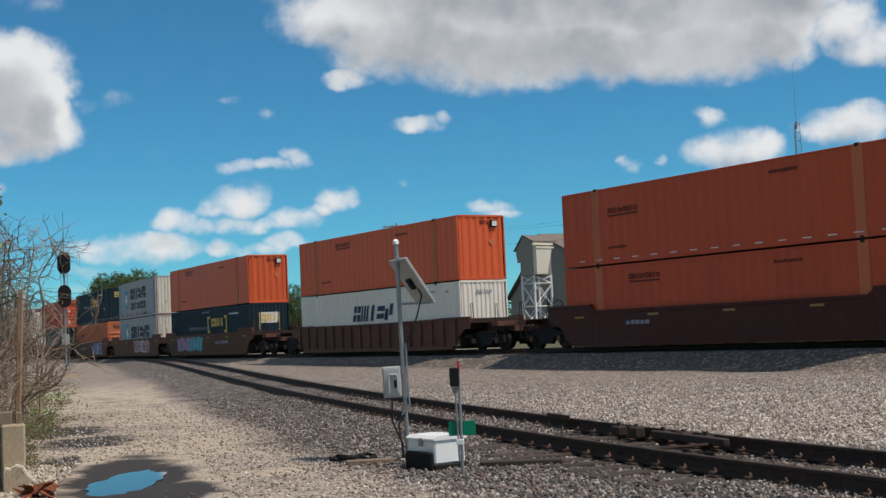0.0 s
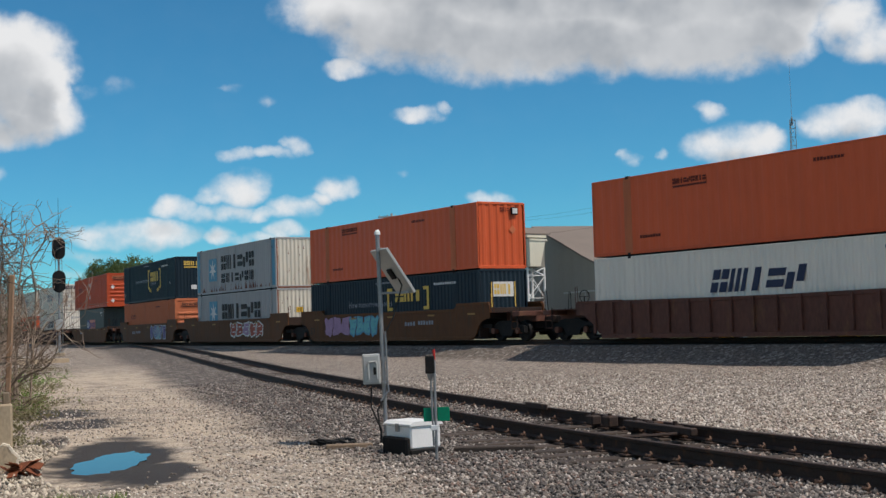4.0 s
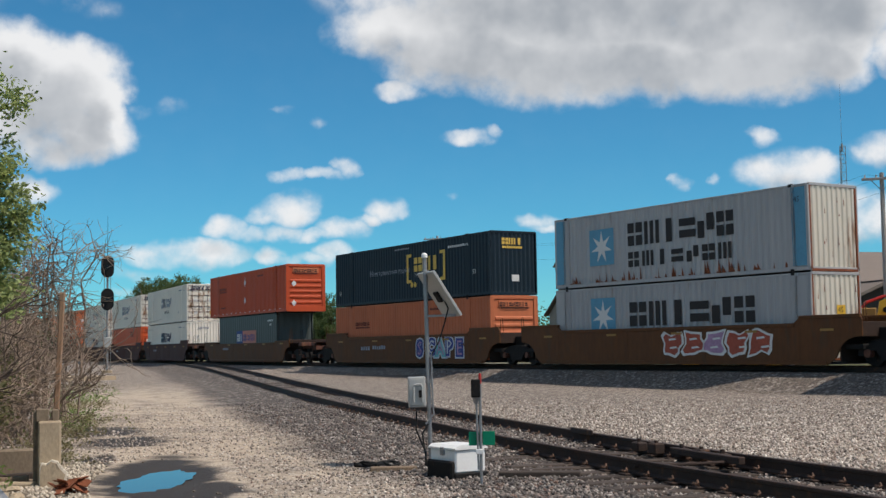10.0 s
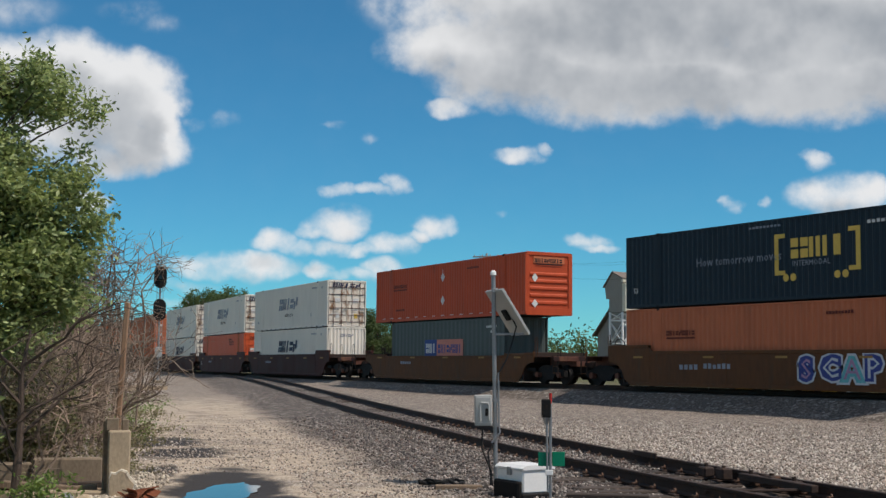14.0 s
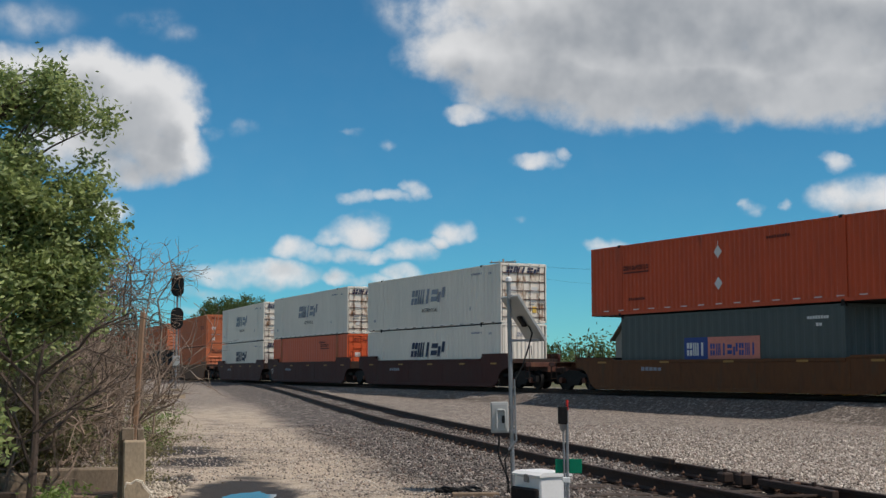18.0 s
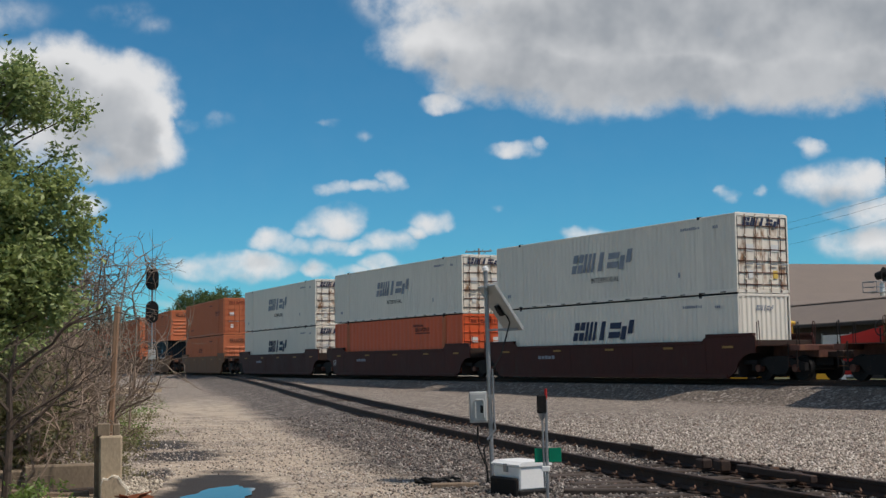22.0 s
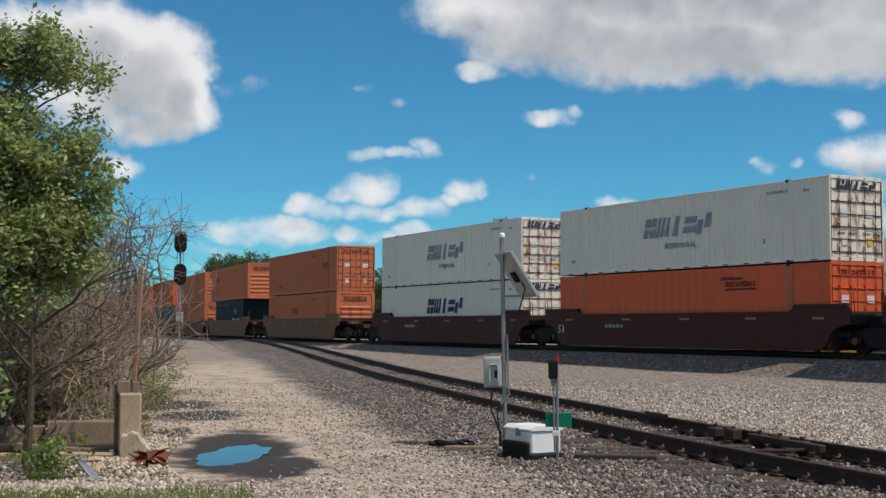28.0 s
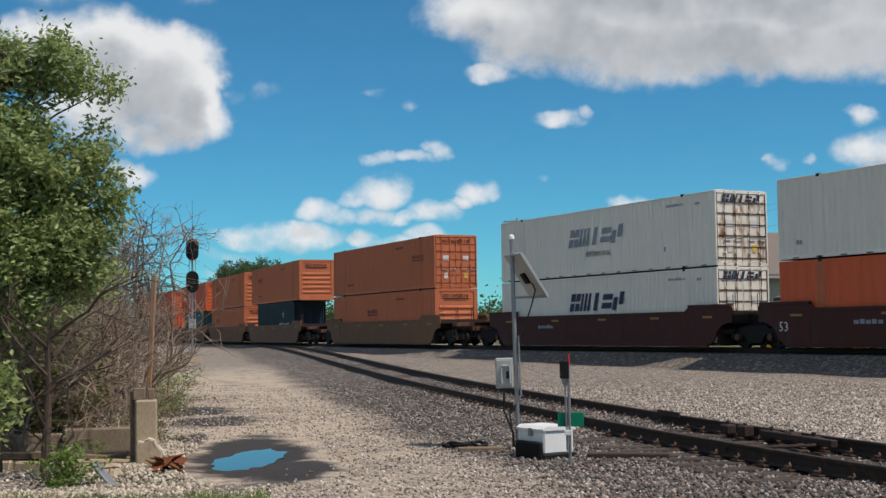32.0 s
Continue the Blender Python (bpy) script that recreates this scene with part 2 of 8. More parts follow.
M = dict(
    orange=paint("orange_paint", (0.60, 0.104, 0.034), 0.5, 0, 0.10, 0.8, 5, 0.04, (0.30, 0.08, 0.03), (1, 1, 0.2), 0.06, 0.66),
    peach=paint("faded_orange_paint", (0.50, 0.150, 0.066), 0.6, 0, 0.12, 0.8, 5, 0.04, (0.42, 0.16, 0.08), (1, 1, 0.2), 0.06, 0.66),
    white=paint("white_paint", (0.74, 0.69, 0.60), 0.5, 0, 0.07, 0.7, 6, 0.04, (0.40, 0.34, 0.27), (1, 1, 0.16), 0.04, 0.66),
    # grey containers' ends: sunlight put into a paler base, under rust streaks
    litgreyrust=paint("sunlit_grey_paint_with_rust", (0.60, 0.56, 0.47), 0.55, 0, 0.12, 0.9, 6, 0.05, (0.24, 0.11, 0.05), (1, 1, 0.14), 0.04, 0.57),
    grey=paint("grey_container_paint", (0.36, 0.36, 0.36), 0.55, 0, 0.12, 0.7, 6, 0.05, (0.20, 0.13, 0.09), (1, 1, 0.12), 0.04, 0.62),
    navy=paint("dark_blue_paint", (0.009, 0.021, 0.032), 0.55, 0, 0.15, 0.8, 6, 0.04, (0.03, 0.05, 0.06), (1, 1, 0.2), 0.05, 0.66),
    slate=paint("slate_blue_paint", (0.070, 0.084, 0.080), 0.5, 0, 0.12, 0.8, 6, 0.04, (0.09, 0.07, 0.05), (1, 1, 0.2), 0.05, 0.66),
    teal=paint("teal_paint", (0.03, 0.10, 0.12), 0.5, 0, 0.12, 0.8, 6, 0.04, (0.06, 0.05, 0.04), (1, 1, 0.2), 0.05, 0.66),
    maroon=paint("maroon_car_paint", (0.056, 0.0145, 0.0105), 0.65, 0, 0.22, 0.9, 7, 0.08, (0.05, 0.03, 0.022), (1, 1, 0.35), 0.08, 0.58),
    ochre=paint("ochre_car_paint", (0.105, 0.040, 0.012), 0.65, 0, 0.25, 0.8, 7, 0.08, (0.075, 0.042, 0.022), (1, 1, 0.3), 0.08, 0.55),
    tan=paint("faded_tan_car_paint", (0.17, 0.080, 0.038), 0.65, 0, 0.22, 0.8, 7, 0.08, (0.12, 0.08, 0.05), (1, 1, 0.3), 0.08, 0.56),
    brown=paint("rusty_brown_car_paint", (0.115, 0.048, 0.034), 0.7, 0, 0.3, 1.2, 9, 0.12, (0.16, 0.075, 0.04), (1, 1, 0.4), 0.08, 0.56),
    black=paint("black_steel", (0.009, 0.0085, 0.0085), 0.75, 0.0, 0.3, 4, 30, 0.15, (0.05, 0.03, 0.02), (1, 1, 1), 0, 0.6),
    steel=paint("worn_steel", (0.30, 0.29, 0.28), 0.4, 0.8, 0.2, 4, 40, 0.05),
    rustrail=paint("rusty_rail_steel", (0.045, 0.030, 0.024), 0.75, 0.1, 0.35, 3, 40, 0.2, (0.09, 0.045, 0.025), (1, 1, 1), 0, 0.56),
    rustclip=paint("rusty_clip_steel", (0.13, 0.075, 0.05), 0.7, 0.1, 0.3, 3, 40, 0.2, (0.07, 0.04, 0.025), (1, 1, 1), 0.2, 0.56),
    # one dark tone for the shed's walls and gutter
    darkwall=paint("dark_boards", (0.06, 0.052, 0.046), 0.85, 0, 0.2, 1.0, 12, 0.1, (0.04, 0.035, 0.03), (1, 1, 0.2), 0, 0.58),
    rustydoor=paint("white_paint_with_rust", (0.74, 0.68, 0.58), 0.55, 0, 0.10, 1.2, 8, 0.05, (0.27, 0.14, 0.065), (1, 1, 0.45), 0.05, 0.52),
    shine=paint("polished_rail_head", (0.55, 0.54, 0.52), 0.25, 0.9, 0.1, 3, 40, 0.03),
    tie=paint("weathered_tie_wood", (0.055, 0.042, 0.034), 0.85, 0, 0.35, 2.5, 30, 0.5, (0.05, 0.038, 0.03), (0.25, 2, 2), 0.25, 0.55),
    galv=paint("galvanised_steel", (0.29, 0.295, 0.30), 0.45, 0.55, 0.15, 5, 50, 0.05),
    alu=paint("painted_aluminium", (0.38, 0.385, 0.37), 0.45, 0.1, 0.10, 4, 40, 0.03),
    whitebox=paint("white_enamel", (0.78, 0.78, 0.76), 0.4, 0, 0.05, 3, 30, 0.02, (0.6, 0.57, 0.5), (1, 1, 1), 0, 0.68),
    green=paint("green_sign_paint", (0.0, 0.19, 0.10), 0.45, 0, 0.1, 4, 30, 0.02),
    red=paint("red_paint", (0.45, 0.03, 0.025), 0.5, 0, 0.1, 3, 30, 0.02),
    yellow=paint("yellow_paint", (0.70, 0.42, 0.04), 0.5, 0, 0.1, 3, 20, 0.03, (0.45, 0.27, 0.05), (1, 1, 1), 0, 0.66),
    ochrebody=paint("ochre_body_paint", (0.30, 0.17, 0.05), 0.55, 0, 0.15, 2, 20, 0.03),
    logoyellow=paint("yellow_lettering", (0.64, 0.43, 0.09), 0.6, 0, 0.12, 3, 20, 0.02),
    logoblue=paint("blue_lettering", (0.025, 0.035, 0.075), 0.6, 0, 0.15, 3, 20, 0.02),
    logofade=paint("faded_grey_lettering", (0.24, 0.26, 0.30), 0.6, 0, 0.3, 2, 20, 0.02),
    logoblack=paint("black_lettering", (0.022, 0.018, 0.018), 0.6, 0, 0.2, 3, 20, 0.02),
    logored=paint("dark_red_lettering", (0.12, 0.022, 0.012), 0.6, 0, 0.2, 3, 20, 0.02),
    skyblue=paint("light_blue_panel", (0.10, 0.28, 0.40), 0.55, 0, 0.12, 3, 20, 0.02),
    salmon=paint("faded_red_panel", (0.55, 0.20, 0.15), 0.55, 0, 0.12, 3, 20, 0.02),
    royal=paint("blue_panel", (0.03, 0.06, 0.22), 0.55, 0, 0.12, 3, 20, 0.02),
    pale=paint("pale_mark_paint", (0.62, 0.62, 0.60), 0.6, 0, 0.1, 3, 20, 0.02),
    palespray=paint("pale_spray_paint", (0.50, 0.52, 0.55), 0.6, 0, 0.2, 2, 10, 0.02),
    redorange=paint("red_orange_paint", (0.47, 0.072, 0.024), 0.5, 0, 0.12, 0.8, 5, 0.04, (0.26, 0.06, 0.03), (1, 1, 0.2), 0.05, 0.62),
    greywood=paint("silvered_pole_wood", (0.36, 0.33, 0.30), 0.85, 0, 0.2, 3, 30, 0.3, None, (4, 4, 0.4)),
    lilac=paint("lilac_spray_paint", (0.36, 0.22, 0.34), 0.6, 0, 0.25, 2, 10, 0.02),
    aqua=paint("aqua_spray_paint", (0.14, 0.40, 0.42), 0.6, 0, 0.25, 2, 10, 0.02),
    bluespray=paint("blue_spray_paint", (0.045, 0.06, 0.23), 0.6, 0, 0.25, 2, 10, 0.02),
    redspray=paint("brick_red_spray_paint", (0.33, 0.075, 0.045), 0.6, 0, 0.25, 2, 10, 0.02),
    concrete=paint("weathered_concrete", (0.40, 0.315, 0.215), 0.9, 0, 0.25, 3, 45, 0.14, (0.18, 0.15, 0.11), (1, 1, 0.5), 0, 0.58),
    oldwall=paint("dirty_old_concrete", (0.22, 0.17, 0.12), 0.9, 0, 0.3, 3, 30, 0.2, (0.10, 0.08, 0.06), (1, 1, 0.6), 0, 0.54),
    wood=paint("grey_weathered_wood", (0.20, 0.145, 0.10), 0.85, 0, 0.3, 3, 30, 0.4, (0.11, 0.075, 0.05), (4, 4, 0.4), 0.1, 0.6),
    rustmetal=paint("rusty_sheet", (0.20, 0.065, 0.03), 0.8, 0.1, 0.4, 6, 40, 0.3, (0.09, 0.035, 0.02), (1, 1, 1), 0, 0.55),
    bark=paint("brown_bark", (0.090, 0.066, 0.052), 0.9, 0, 0.3, 6, 40, 0.5, None, (3, 3, 0.6), 0.15),
    twig=paint("dead_twig", (0.24, 0.18, 0.135), 0.9, 0, 0.3, 4, 30, 0.1, None, (1, 1, 1), 0.4),
    roofing=paint("brown_shingle_roof", (0.19, 0.155, 0.13), 0.85, 0, 0.12, 0.6, 9, 0.3, (0.17, 0.14, 0.12), (1, 1, 1), 0, 0.6),
    siding=paint("beige_siding", (0.42, 0.38, 0.31), 0.7, 0, 0.08, 1.0, 15, 0.1, (0.33, 0.29, 0.24), (1, 1, 0.3), 0, 0.6),
    elevator=paint("grey_corrugated_cladding", (0.40, 0.40, 0.38), 0.55, 0.1, 0.10, 1.0, 12, 0.06, (0.28, 0.25, 0.22), (1, 1, 0.2), 0, 0.62),
    chalk=paint("broken_white_concrete", (0.66, 0.60, 0.50), 0.9, 0, 0.2, 8, 40, 0.3),
    stakewood=paint("brown_weathered_wood", (0.30, 0.185, 0.115), 0.85, 0, 0.25, 3, 30, 0.3, (0.18, 0.12, 0.08), (4, 4, 0.4), 0.1, 0.6),
    grimy=paint("grimy_brown_steel", (0.035, 0.022, 0.017), 0.8, 0, 0.3, 2, 20, 0.1, (0.06, 0.035, 0.022), (1, 1, 1), 0.2, 0.58),
    gable=paint("grey_weathered_siding", (0.27, 0.255, 0.225), 0.8, 0, 0.10, 1.0, 12, 0.08, (0.22, 0.2, 0.17), (1, 1, 0.2), 0, 0.6),
    cream=paint("cream_paint", (0.66, 0.62, 0.50), 0.6, 0, 0.08, 1.0, 12, 0.05, (0.5, 0.45, 0.35), (1, 1, 0.2), 0, 0.64),
    rubber=paint("black_rubber", (0.02, 0.02, 0.02), 0.85, 0, 0.2, 5, 50, 0.1),
    cell=paint("solar_cells", (0.012, 0.018, 0.05), 0.15, 0, 0.1, 8, 30, 0.0),
)


def glass_material():
    m = bpy.data.materials.new("cab_glass")
    m.use_nodes = True
    b = m.node_tree.nodes["Principled BSDF"]
    b.inputs["Base Color"].default_value, b.inputs["Roughness"].default_value, b.inputs["Transmission Weight"].default_value = (0.6, 0.7, 0.7, 1), 0.05, 0.8
    return m


def lens_material():
    m = bpy.data.materials.new("dark_signal_lens")
    m.use_nodes = True
    b = m.node_tree.nodes["Principled BSDF"]
    b.inputs["Base Color"].default_value, b.inputs["Roughness"].default_value = (0.02, 0.02, 0.025, 1), 0.1
    return m


M["glass"], M["lens"] = glass_material(), lens_material()


def math_node(nt, op, a, b=None, c=None):
    n = nt.nodes.new("ShaderNodeMath")
    n.operation = op
    for i, x in enumerate((a, b, c)):
        if x is None:
            continue
        if isinstance(x, (int, float)):
            n.inputs[i].default_value = x
        else:
            nt.links.new(x, n.inputs[i])
    return n.outputs[0]


def mix_node(nt, fac, a, b):
    n = nt.nodes.new("ShaderNodeMix")
    n.data_type = 'RGBA'
    for i, x in ((0, fac), (6, a), (7, b)):
        if isinstance(x, (int, float)):
            n.inputs[i].default_value = x
        elif isinstance(x, tuple):
            n.inputs[i].default_value = (*x, 1)
        else:
            nt.links.new(x, n.inputs[i])
    return n.outputs[2]


def span(nt, x, lo, hi, a=0.0, b=1.0):
    n = nt.nodes.new("ShaderNodeMapRange")
    n.interpolation_type = 'SMOOTHSTEP'
    nt.links.new(x, n.inputs[0])
    for i, val in enumerate((lo, hi, a, b)):
        n.inputs[i + 1].default_value = val
    return n.outputs[0]


def noise_node(nt, vec, scale, detail=4, rough=0.55):
    n = nt.nodes.new("ShaderNodeTexNoise")
    n.inputs["Scale"].default_value, n.inputs["Detail"].default_value, n.inputs["Roughness"].default_value = scale, detail, rough
    nt.links.new(vec, n.inputs[0])
    return n.outputs[0]


def noise_warp(nt, vec, scale, amount):
    """A place pushed about by noise."""
    n = nt.nodes.new("ShaderNodeTexNoise")
    n.inputs["Scale"].default_value, n.inputs["Detail"].default_value = scale, 2
    nt.links.new(vec, n.inputs[0])
    k = nt.nodes.new("ShaderNodeVectorMath")
    k.operation, k.inputs[1].default_value = 'MULTIPLY_ADD', (amount, amount, amount)
    nt.links.new(n.outputs["Color"], k.inputs[0])
    nt.links.new(vec, k.inputs[2])
    return k.outputs[0]


def siding_offset(nt, X, Y):
    """Distance from the siding's middle line, towards the main track."""
    bow = math_node(nt, 'MAXIMUM', math_node(nt, 'ADD', X, 18.0), 0.0)
    bow = math_node(nt, 'MULTIPLY', math_node(nt, 'MULTIPLY', bow, bow), -0.006)
    return math_node(nt, 'ADD', math_node(nt, 'ADD', Y, bow), math_node(nt, 'MULTIPLY_ADD', X, 0.305, 26.39))


def stone_colors(nt, pick):
    """Dark crushed rock, and paler limestone, by a random number for each stone."""
    out = []
    for steps in (((0.0, (0.040, 0.035, 0.032)), (0.45, (0.105, 0.090, 0.080)), (0.8, (0.215, 0.185, 0.160)), (1.0, (0.46, 0.41, 0.36))),
                  ((0.0, (0.115, 0.094, 0.077)), (0.4, (0.305, 0.254, 0.208)), (0.75, (0.50, 0.43, 0.36)), (1.0, (0.76, 0.69, 0.60)))):
        rp = nt.nodes.new("ShaderNodeValToRGB")
        el = rp.color_ramp.elements
        el[0].position, el[0].color = steps[0][0], (*steps[0][1], 1)
        el[1].position, el[1].color = steps[-1][0], (*steps[-1][1], 1)
        for at, c in steps[1:-1]:
            el.new(at).color = (*c, 1)
        nt.links.new(pick, rp.inputs[0])
        out.append(rp.outputs[0])
    return out


def ballast_band(nt, off, wide, mid):
    """Where the dark rock of the siding lies: 1 on its bed, fading at ragged edges."""
    rag = math_node(nt, 'MULTIPLY_ADD', wide, 2.4, math_node(nt, 'MULTIPLY_ADD', mid, 1.6, -2.0))
    o = math_node(nt, 'ADD', off, rag)
    return math_node(nt, 'MULTIPLY', span(nt, o, -4.5, -3.0), span(nt, o, 2.6, 1.3))


def ground_material():
    """Ballast stones, tan dirt and mud by where they lie, from one field of stones and one of soil."""
    m = bpy.data.materials.new("ballast_and_dirt")
    m.use_nodes = True
    nt = m.node_tree
    nd, ln = nt.nodes, nt.links
    bsdf = nd["Principled BSDF"]
    pos = nd.new("ShaderNodeNewGeometry").outputs["Position"]
    xyz = nd.new("ShaderNodeSeparateXYZ")
    ln.new(pos, xyz.inputs[0])
    X, Y = xyz.outputs[0], xyz.outputs[1]
    vor = nd.new("ShaderNodeTexVoronoi")
    vor.inputs["Scale"].default_value = 17.0
    ln.new(pos, vor.inputs[0])
    sep = nd.new("ShaderNodeSeparateColor")
    ln.new(vor.outputs["Color"], sep.inputs[0])
    fine, mid, wide = noise_node(nt, pos, 60, 3), noise_node(nt, pos, 1.6, 6, 0.62), noise_node(nt, pos, 0.35, 4)
    clod = noise_node(nt, pos, 5.0, 6, 0.72)
    # neighbouring stones share a tone here and there
    pick = math_node(nt, 'MULTIPLY_ADD', clod, 0.75, math_node(nt, 'MULTIPLY_ADD', sep.outputs[0], 0.75, -0.30))
    dark, pale = stone_colors(nt, pick)
    off = siding_offset(nt, X, Y)
    band = ballast_band(nt, off, wide, mid)
    stone = mix_node(nt, band, pale, dark)
    stone = mix_node(nt, math_node(nt, 'MULTIPLY', span(nt, sep.outputs[1], 0.75, 1.0), 0.45), stone, (0.26, 0.13, 0.085))
    joint = span(nt, vor.outputs["Distance"], 0.40, 0.75)
    stone = mix_node(nt, math_node(nt, 'MULTIPLY', joint, 0.85), stone, (0.045, 0.038, 0.033))
    # main track's bed: brake dust, oil and train shade mixed into the stone colour
    grime_shade = math_node(nt, 'MULTIPLY', span(nt, math_node(nt, 'MULTIPLY_ADD', mid, 1.5, Y), -4.4, -1.6), span(nt, X, -75.0, -45.0))
    stone = mix_node(nt, math_node(nt, 'MULTIPLY', grime_shade, 0.55), stone, (0.060, 0.044, 0.035))
    # the dirt track beside the siding, worn pale in ragged patches, and a sandy streak between the tracks
    soil = mix_node(nt, mid, (0.44, 0.345, 0.25), (0.66, 0.545, 0.415))
    soil = mix_node(nt, math_node(nt, 'MULTIPLY', sep.outputs[2], 0.35), soil, (0.50, 0.43, 0.34))
    edge = math_node(nt, 'MULTIPLY_ADD', wide, 2.6, math_node(nt, 'ADD', off, -1.3))
    road = math_node(nt, 'MULTIPLY', math_node(nt, 'MULTIPLY', span(nt, edge, -3.0, -4.2), span(nt, edge, -8.6, -7.0)), span(nt, math_node(nt, 'MULTIPLY_ADD', mid, 0.6, math_node(nt, 'MULTIPLY', wide, 0.4)), 0.36, 0.56, 0.25, 0.95))
    road = math_node(nt, 'MULTIPLY', math_node(nt, 'MULTIPLY', road, span(nt, X, -8.0, -15.0, 0.45, 1.0)), span(nt, X, -56.0, -42.0, 0.15, 1.0))
    streak = math_node(nt, 'MULTIPLY', math_node(nt, 'MULTIPLY', span(nt, edge, 2.4, 3.4), span(nt, edge, 7.0, 5.0)), math_node(nt, 'MULTIPLY', span(nt, X, -18.0, -13.5), span(nt, mid, 0.38, 0.58)))
    col = mix_node(nt, math_node(nt, 'MAXIMUM', road, math_node(nt, 'MULTIPLY', streak, 0.6)), stone, soil)
    # damp mud round the puddle, and two dark patches further up the track
    wet_and_dark = None
    for cx, cy, turn, rx, ry in ((-15.9, -27.85, 22.0, 3.4, 0.82), (-13.9, -28.1, 25.0, 1.4, 0.55), (-22.5, -26.2, 24.0, 1.5, 0.95), (-25.6, -25.75, 20.0, 1.6, 1.1), (-18.6, -27.9, 24.0, 1.6, 0.35)):
        c, k = math.cos(math.radians(turn)), math.sin(math.radians(turn))
        dx, dy = math_node(nt, 'SUBTRACT', X, cx), math_node(nt, 'SUBTRACT', Y, cy)
        u = math_node(nt, 'ADD', math_node(nt, 'MULTIPLY', dx, c / rx), math_node(nt, 'MULTIPLY', dy, -k / rx))
        w = math_node(nt, 'ADD', math_node(nt, 'MULTIPLY', dx, k / ry), math_node(nt, 'MULTIPLY', dy, c / ry))
        d = math_node(nt, 'SQRT', math_node(nt, 'ADD', math_node(nt, 'MULTIPLY', u, u), math_node(nt, 'MULTIPLY', w, w)))
        d = math_node(nt, 'ADD', d, math_node(nt, 'MULTIPLY', math_node(nt, 'SUBTRACT', mid, 0.5), 1.1))
        d = span(nt, d, 1.12, 0.72)
        wet_and_dark = d if wet_and_dark is None else math_node(nt, 'MAXIMUM', wet_and_dark, d)
    col = mix_node(nt, math_node(nt, 'MULTIPLY', wet_and_dark, 0.97), col, (0.028, 0.021, 0.016))
    far = math_node(nt, 'MAXIMUM', span(nt, Y, 9, 16), math_node(nt, 'MAXIMUM', span(nt, X, -190, -300), span(nt, math_node(nt, 'ADD', edge, 12.0), -1.0, -5.0)))
    meadow = mix_node(nt, mid, (0.05, 0.075, 0.022), (0.16, 0.14, 0.07))
    col = mix_node(nt, far, col, meadow)
    # single stones, dark and pale, lie strewn over the rest
    speck = nd.new("ShaderNodeTexVoronoi")
    speck.inputs["Scale"].default_value = 9.0
    ln.new(noise_warp(nt, pos, 6.0, 0.12), speck.inputs[0])
    sp = nd.new("ShaderNodeSeparateColor")
    ln.new(speck.outputs["Color"], sp.inputs[0])
    dry = math_node(nt, 'SUBTRACT', 1.0, math_node(nt, 'MAXIMUM', math_node(nt, 'MULTIPLY', road, 0.6), math_node(nt, 'MAXIMUM', wet_and_dark, far)))
    col = mix_node(nt, math_node(nt, 'MULTIPLY', dry, span(nt, sp.outputs[0], 0.72, 0.95, 0.0, 0.45)), col, (0.075, 0.065, 0.058))
    col = mix_node(nt, math_node(nt, 'MULTIPLY', dry, span(nt, sp.outputs[1], 0.78, 0.98, 0.0, 0.5)), col, (0.60, 0.54, 0.47))
    col = mix_node(nt, math_node(nt, 'MULTIPLY', math_node(nt, 'MULTIPLY', fine, math_node(nt, 'SUBTRACT', 1.0, wet_and_dark)), 0.20), col, (0.18, 0.155, 0.135))
    ln.new(col, bsdf.inputs["Base Color"])
    ln.new(math_node(nt, 'MULTIPLY_ADD', wet_and_dark, -0.30, 0.92), bsdf.inputs["Roughness"])
    bsdf.inputs["Specular IOR Level"].default_value = 0.3
    bp = nd.new("ShaderNodeBump")
    bp.inputs["Strength"].default_value, bp.inputs["Distance"].default_value = 1.0, 0.045
    ln.new(math_node(nt, 'MULTIPLY_ADD', fine, 0.25, math_node(nt, 'SUBTRACT', 1.0, math_node(nt, 'MULTIPLY', vor.outputs["Distance"], math_node(nt, 'SUBTRACT', 1.0, math_node(nt, 'MULTIPLY', wet_and_dark, 0.85))))), bp.inputs["Height"])
    ln.new(bp.outputs[0], bsdf.inputs["Normal"])
    return m


def axis_steps(lo, hi, step, out):
    a = [lo - o for o in out[::-1]]
    return a + list(np.arange(lo, hi + step / 2, step)) + [hi + o for o in out]


def build_ground():
    xs = axis_steps(-112, 14, 0.45, [6, 16, 40, 90, 200, 500, 1200, 2900])
    ys = axis_steps(-38, 9, 0.30, [3, 8, 20, 50, 120, 300, 800, 2900])
    v = [(x, y, ground_z(x, y)) for x in xs for y in ys]
    n = len(ys)
    f = [(i * n + j, (i + 1) * n + j, (i + 1) * n + j + 1, i * n + j + 1) for i in range(len(xs) - 1) for j in range(n - 1)]
    me = bpy.data.meshes.new("ground")
    me.from_pydata(v, [], f)
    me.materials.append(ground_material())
    me.polygons.foreach_set("use_smooth", [True] * len(f))
    return tagged(new("ground", me), "grey crushed-stone ballast and tan dirt track ground", "ground", kind="structure")


build_ground()

# ---- tracks ----
RAIL_OUT = [(-0.075, -0.175), (0.075, -0.175), (0.075, -0.158), (0.012, -0.135), (0.012, -0.045), (0.037, -0.035), (0.037, -0.004), (0.030, 0.0), (-0.030, 0.0), (-0.037, -0.004), (-0.037, -0.035), (-0.012, -0.045), (-0.012, -0.135), (-0.075, -0.158)]


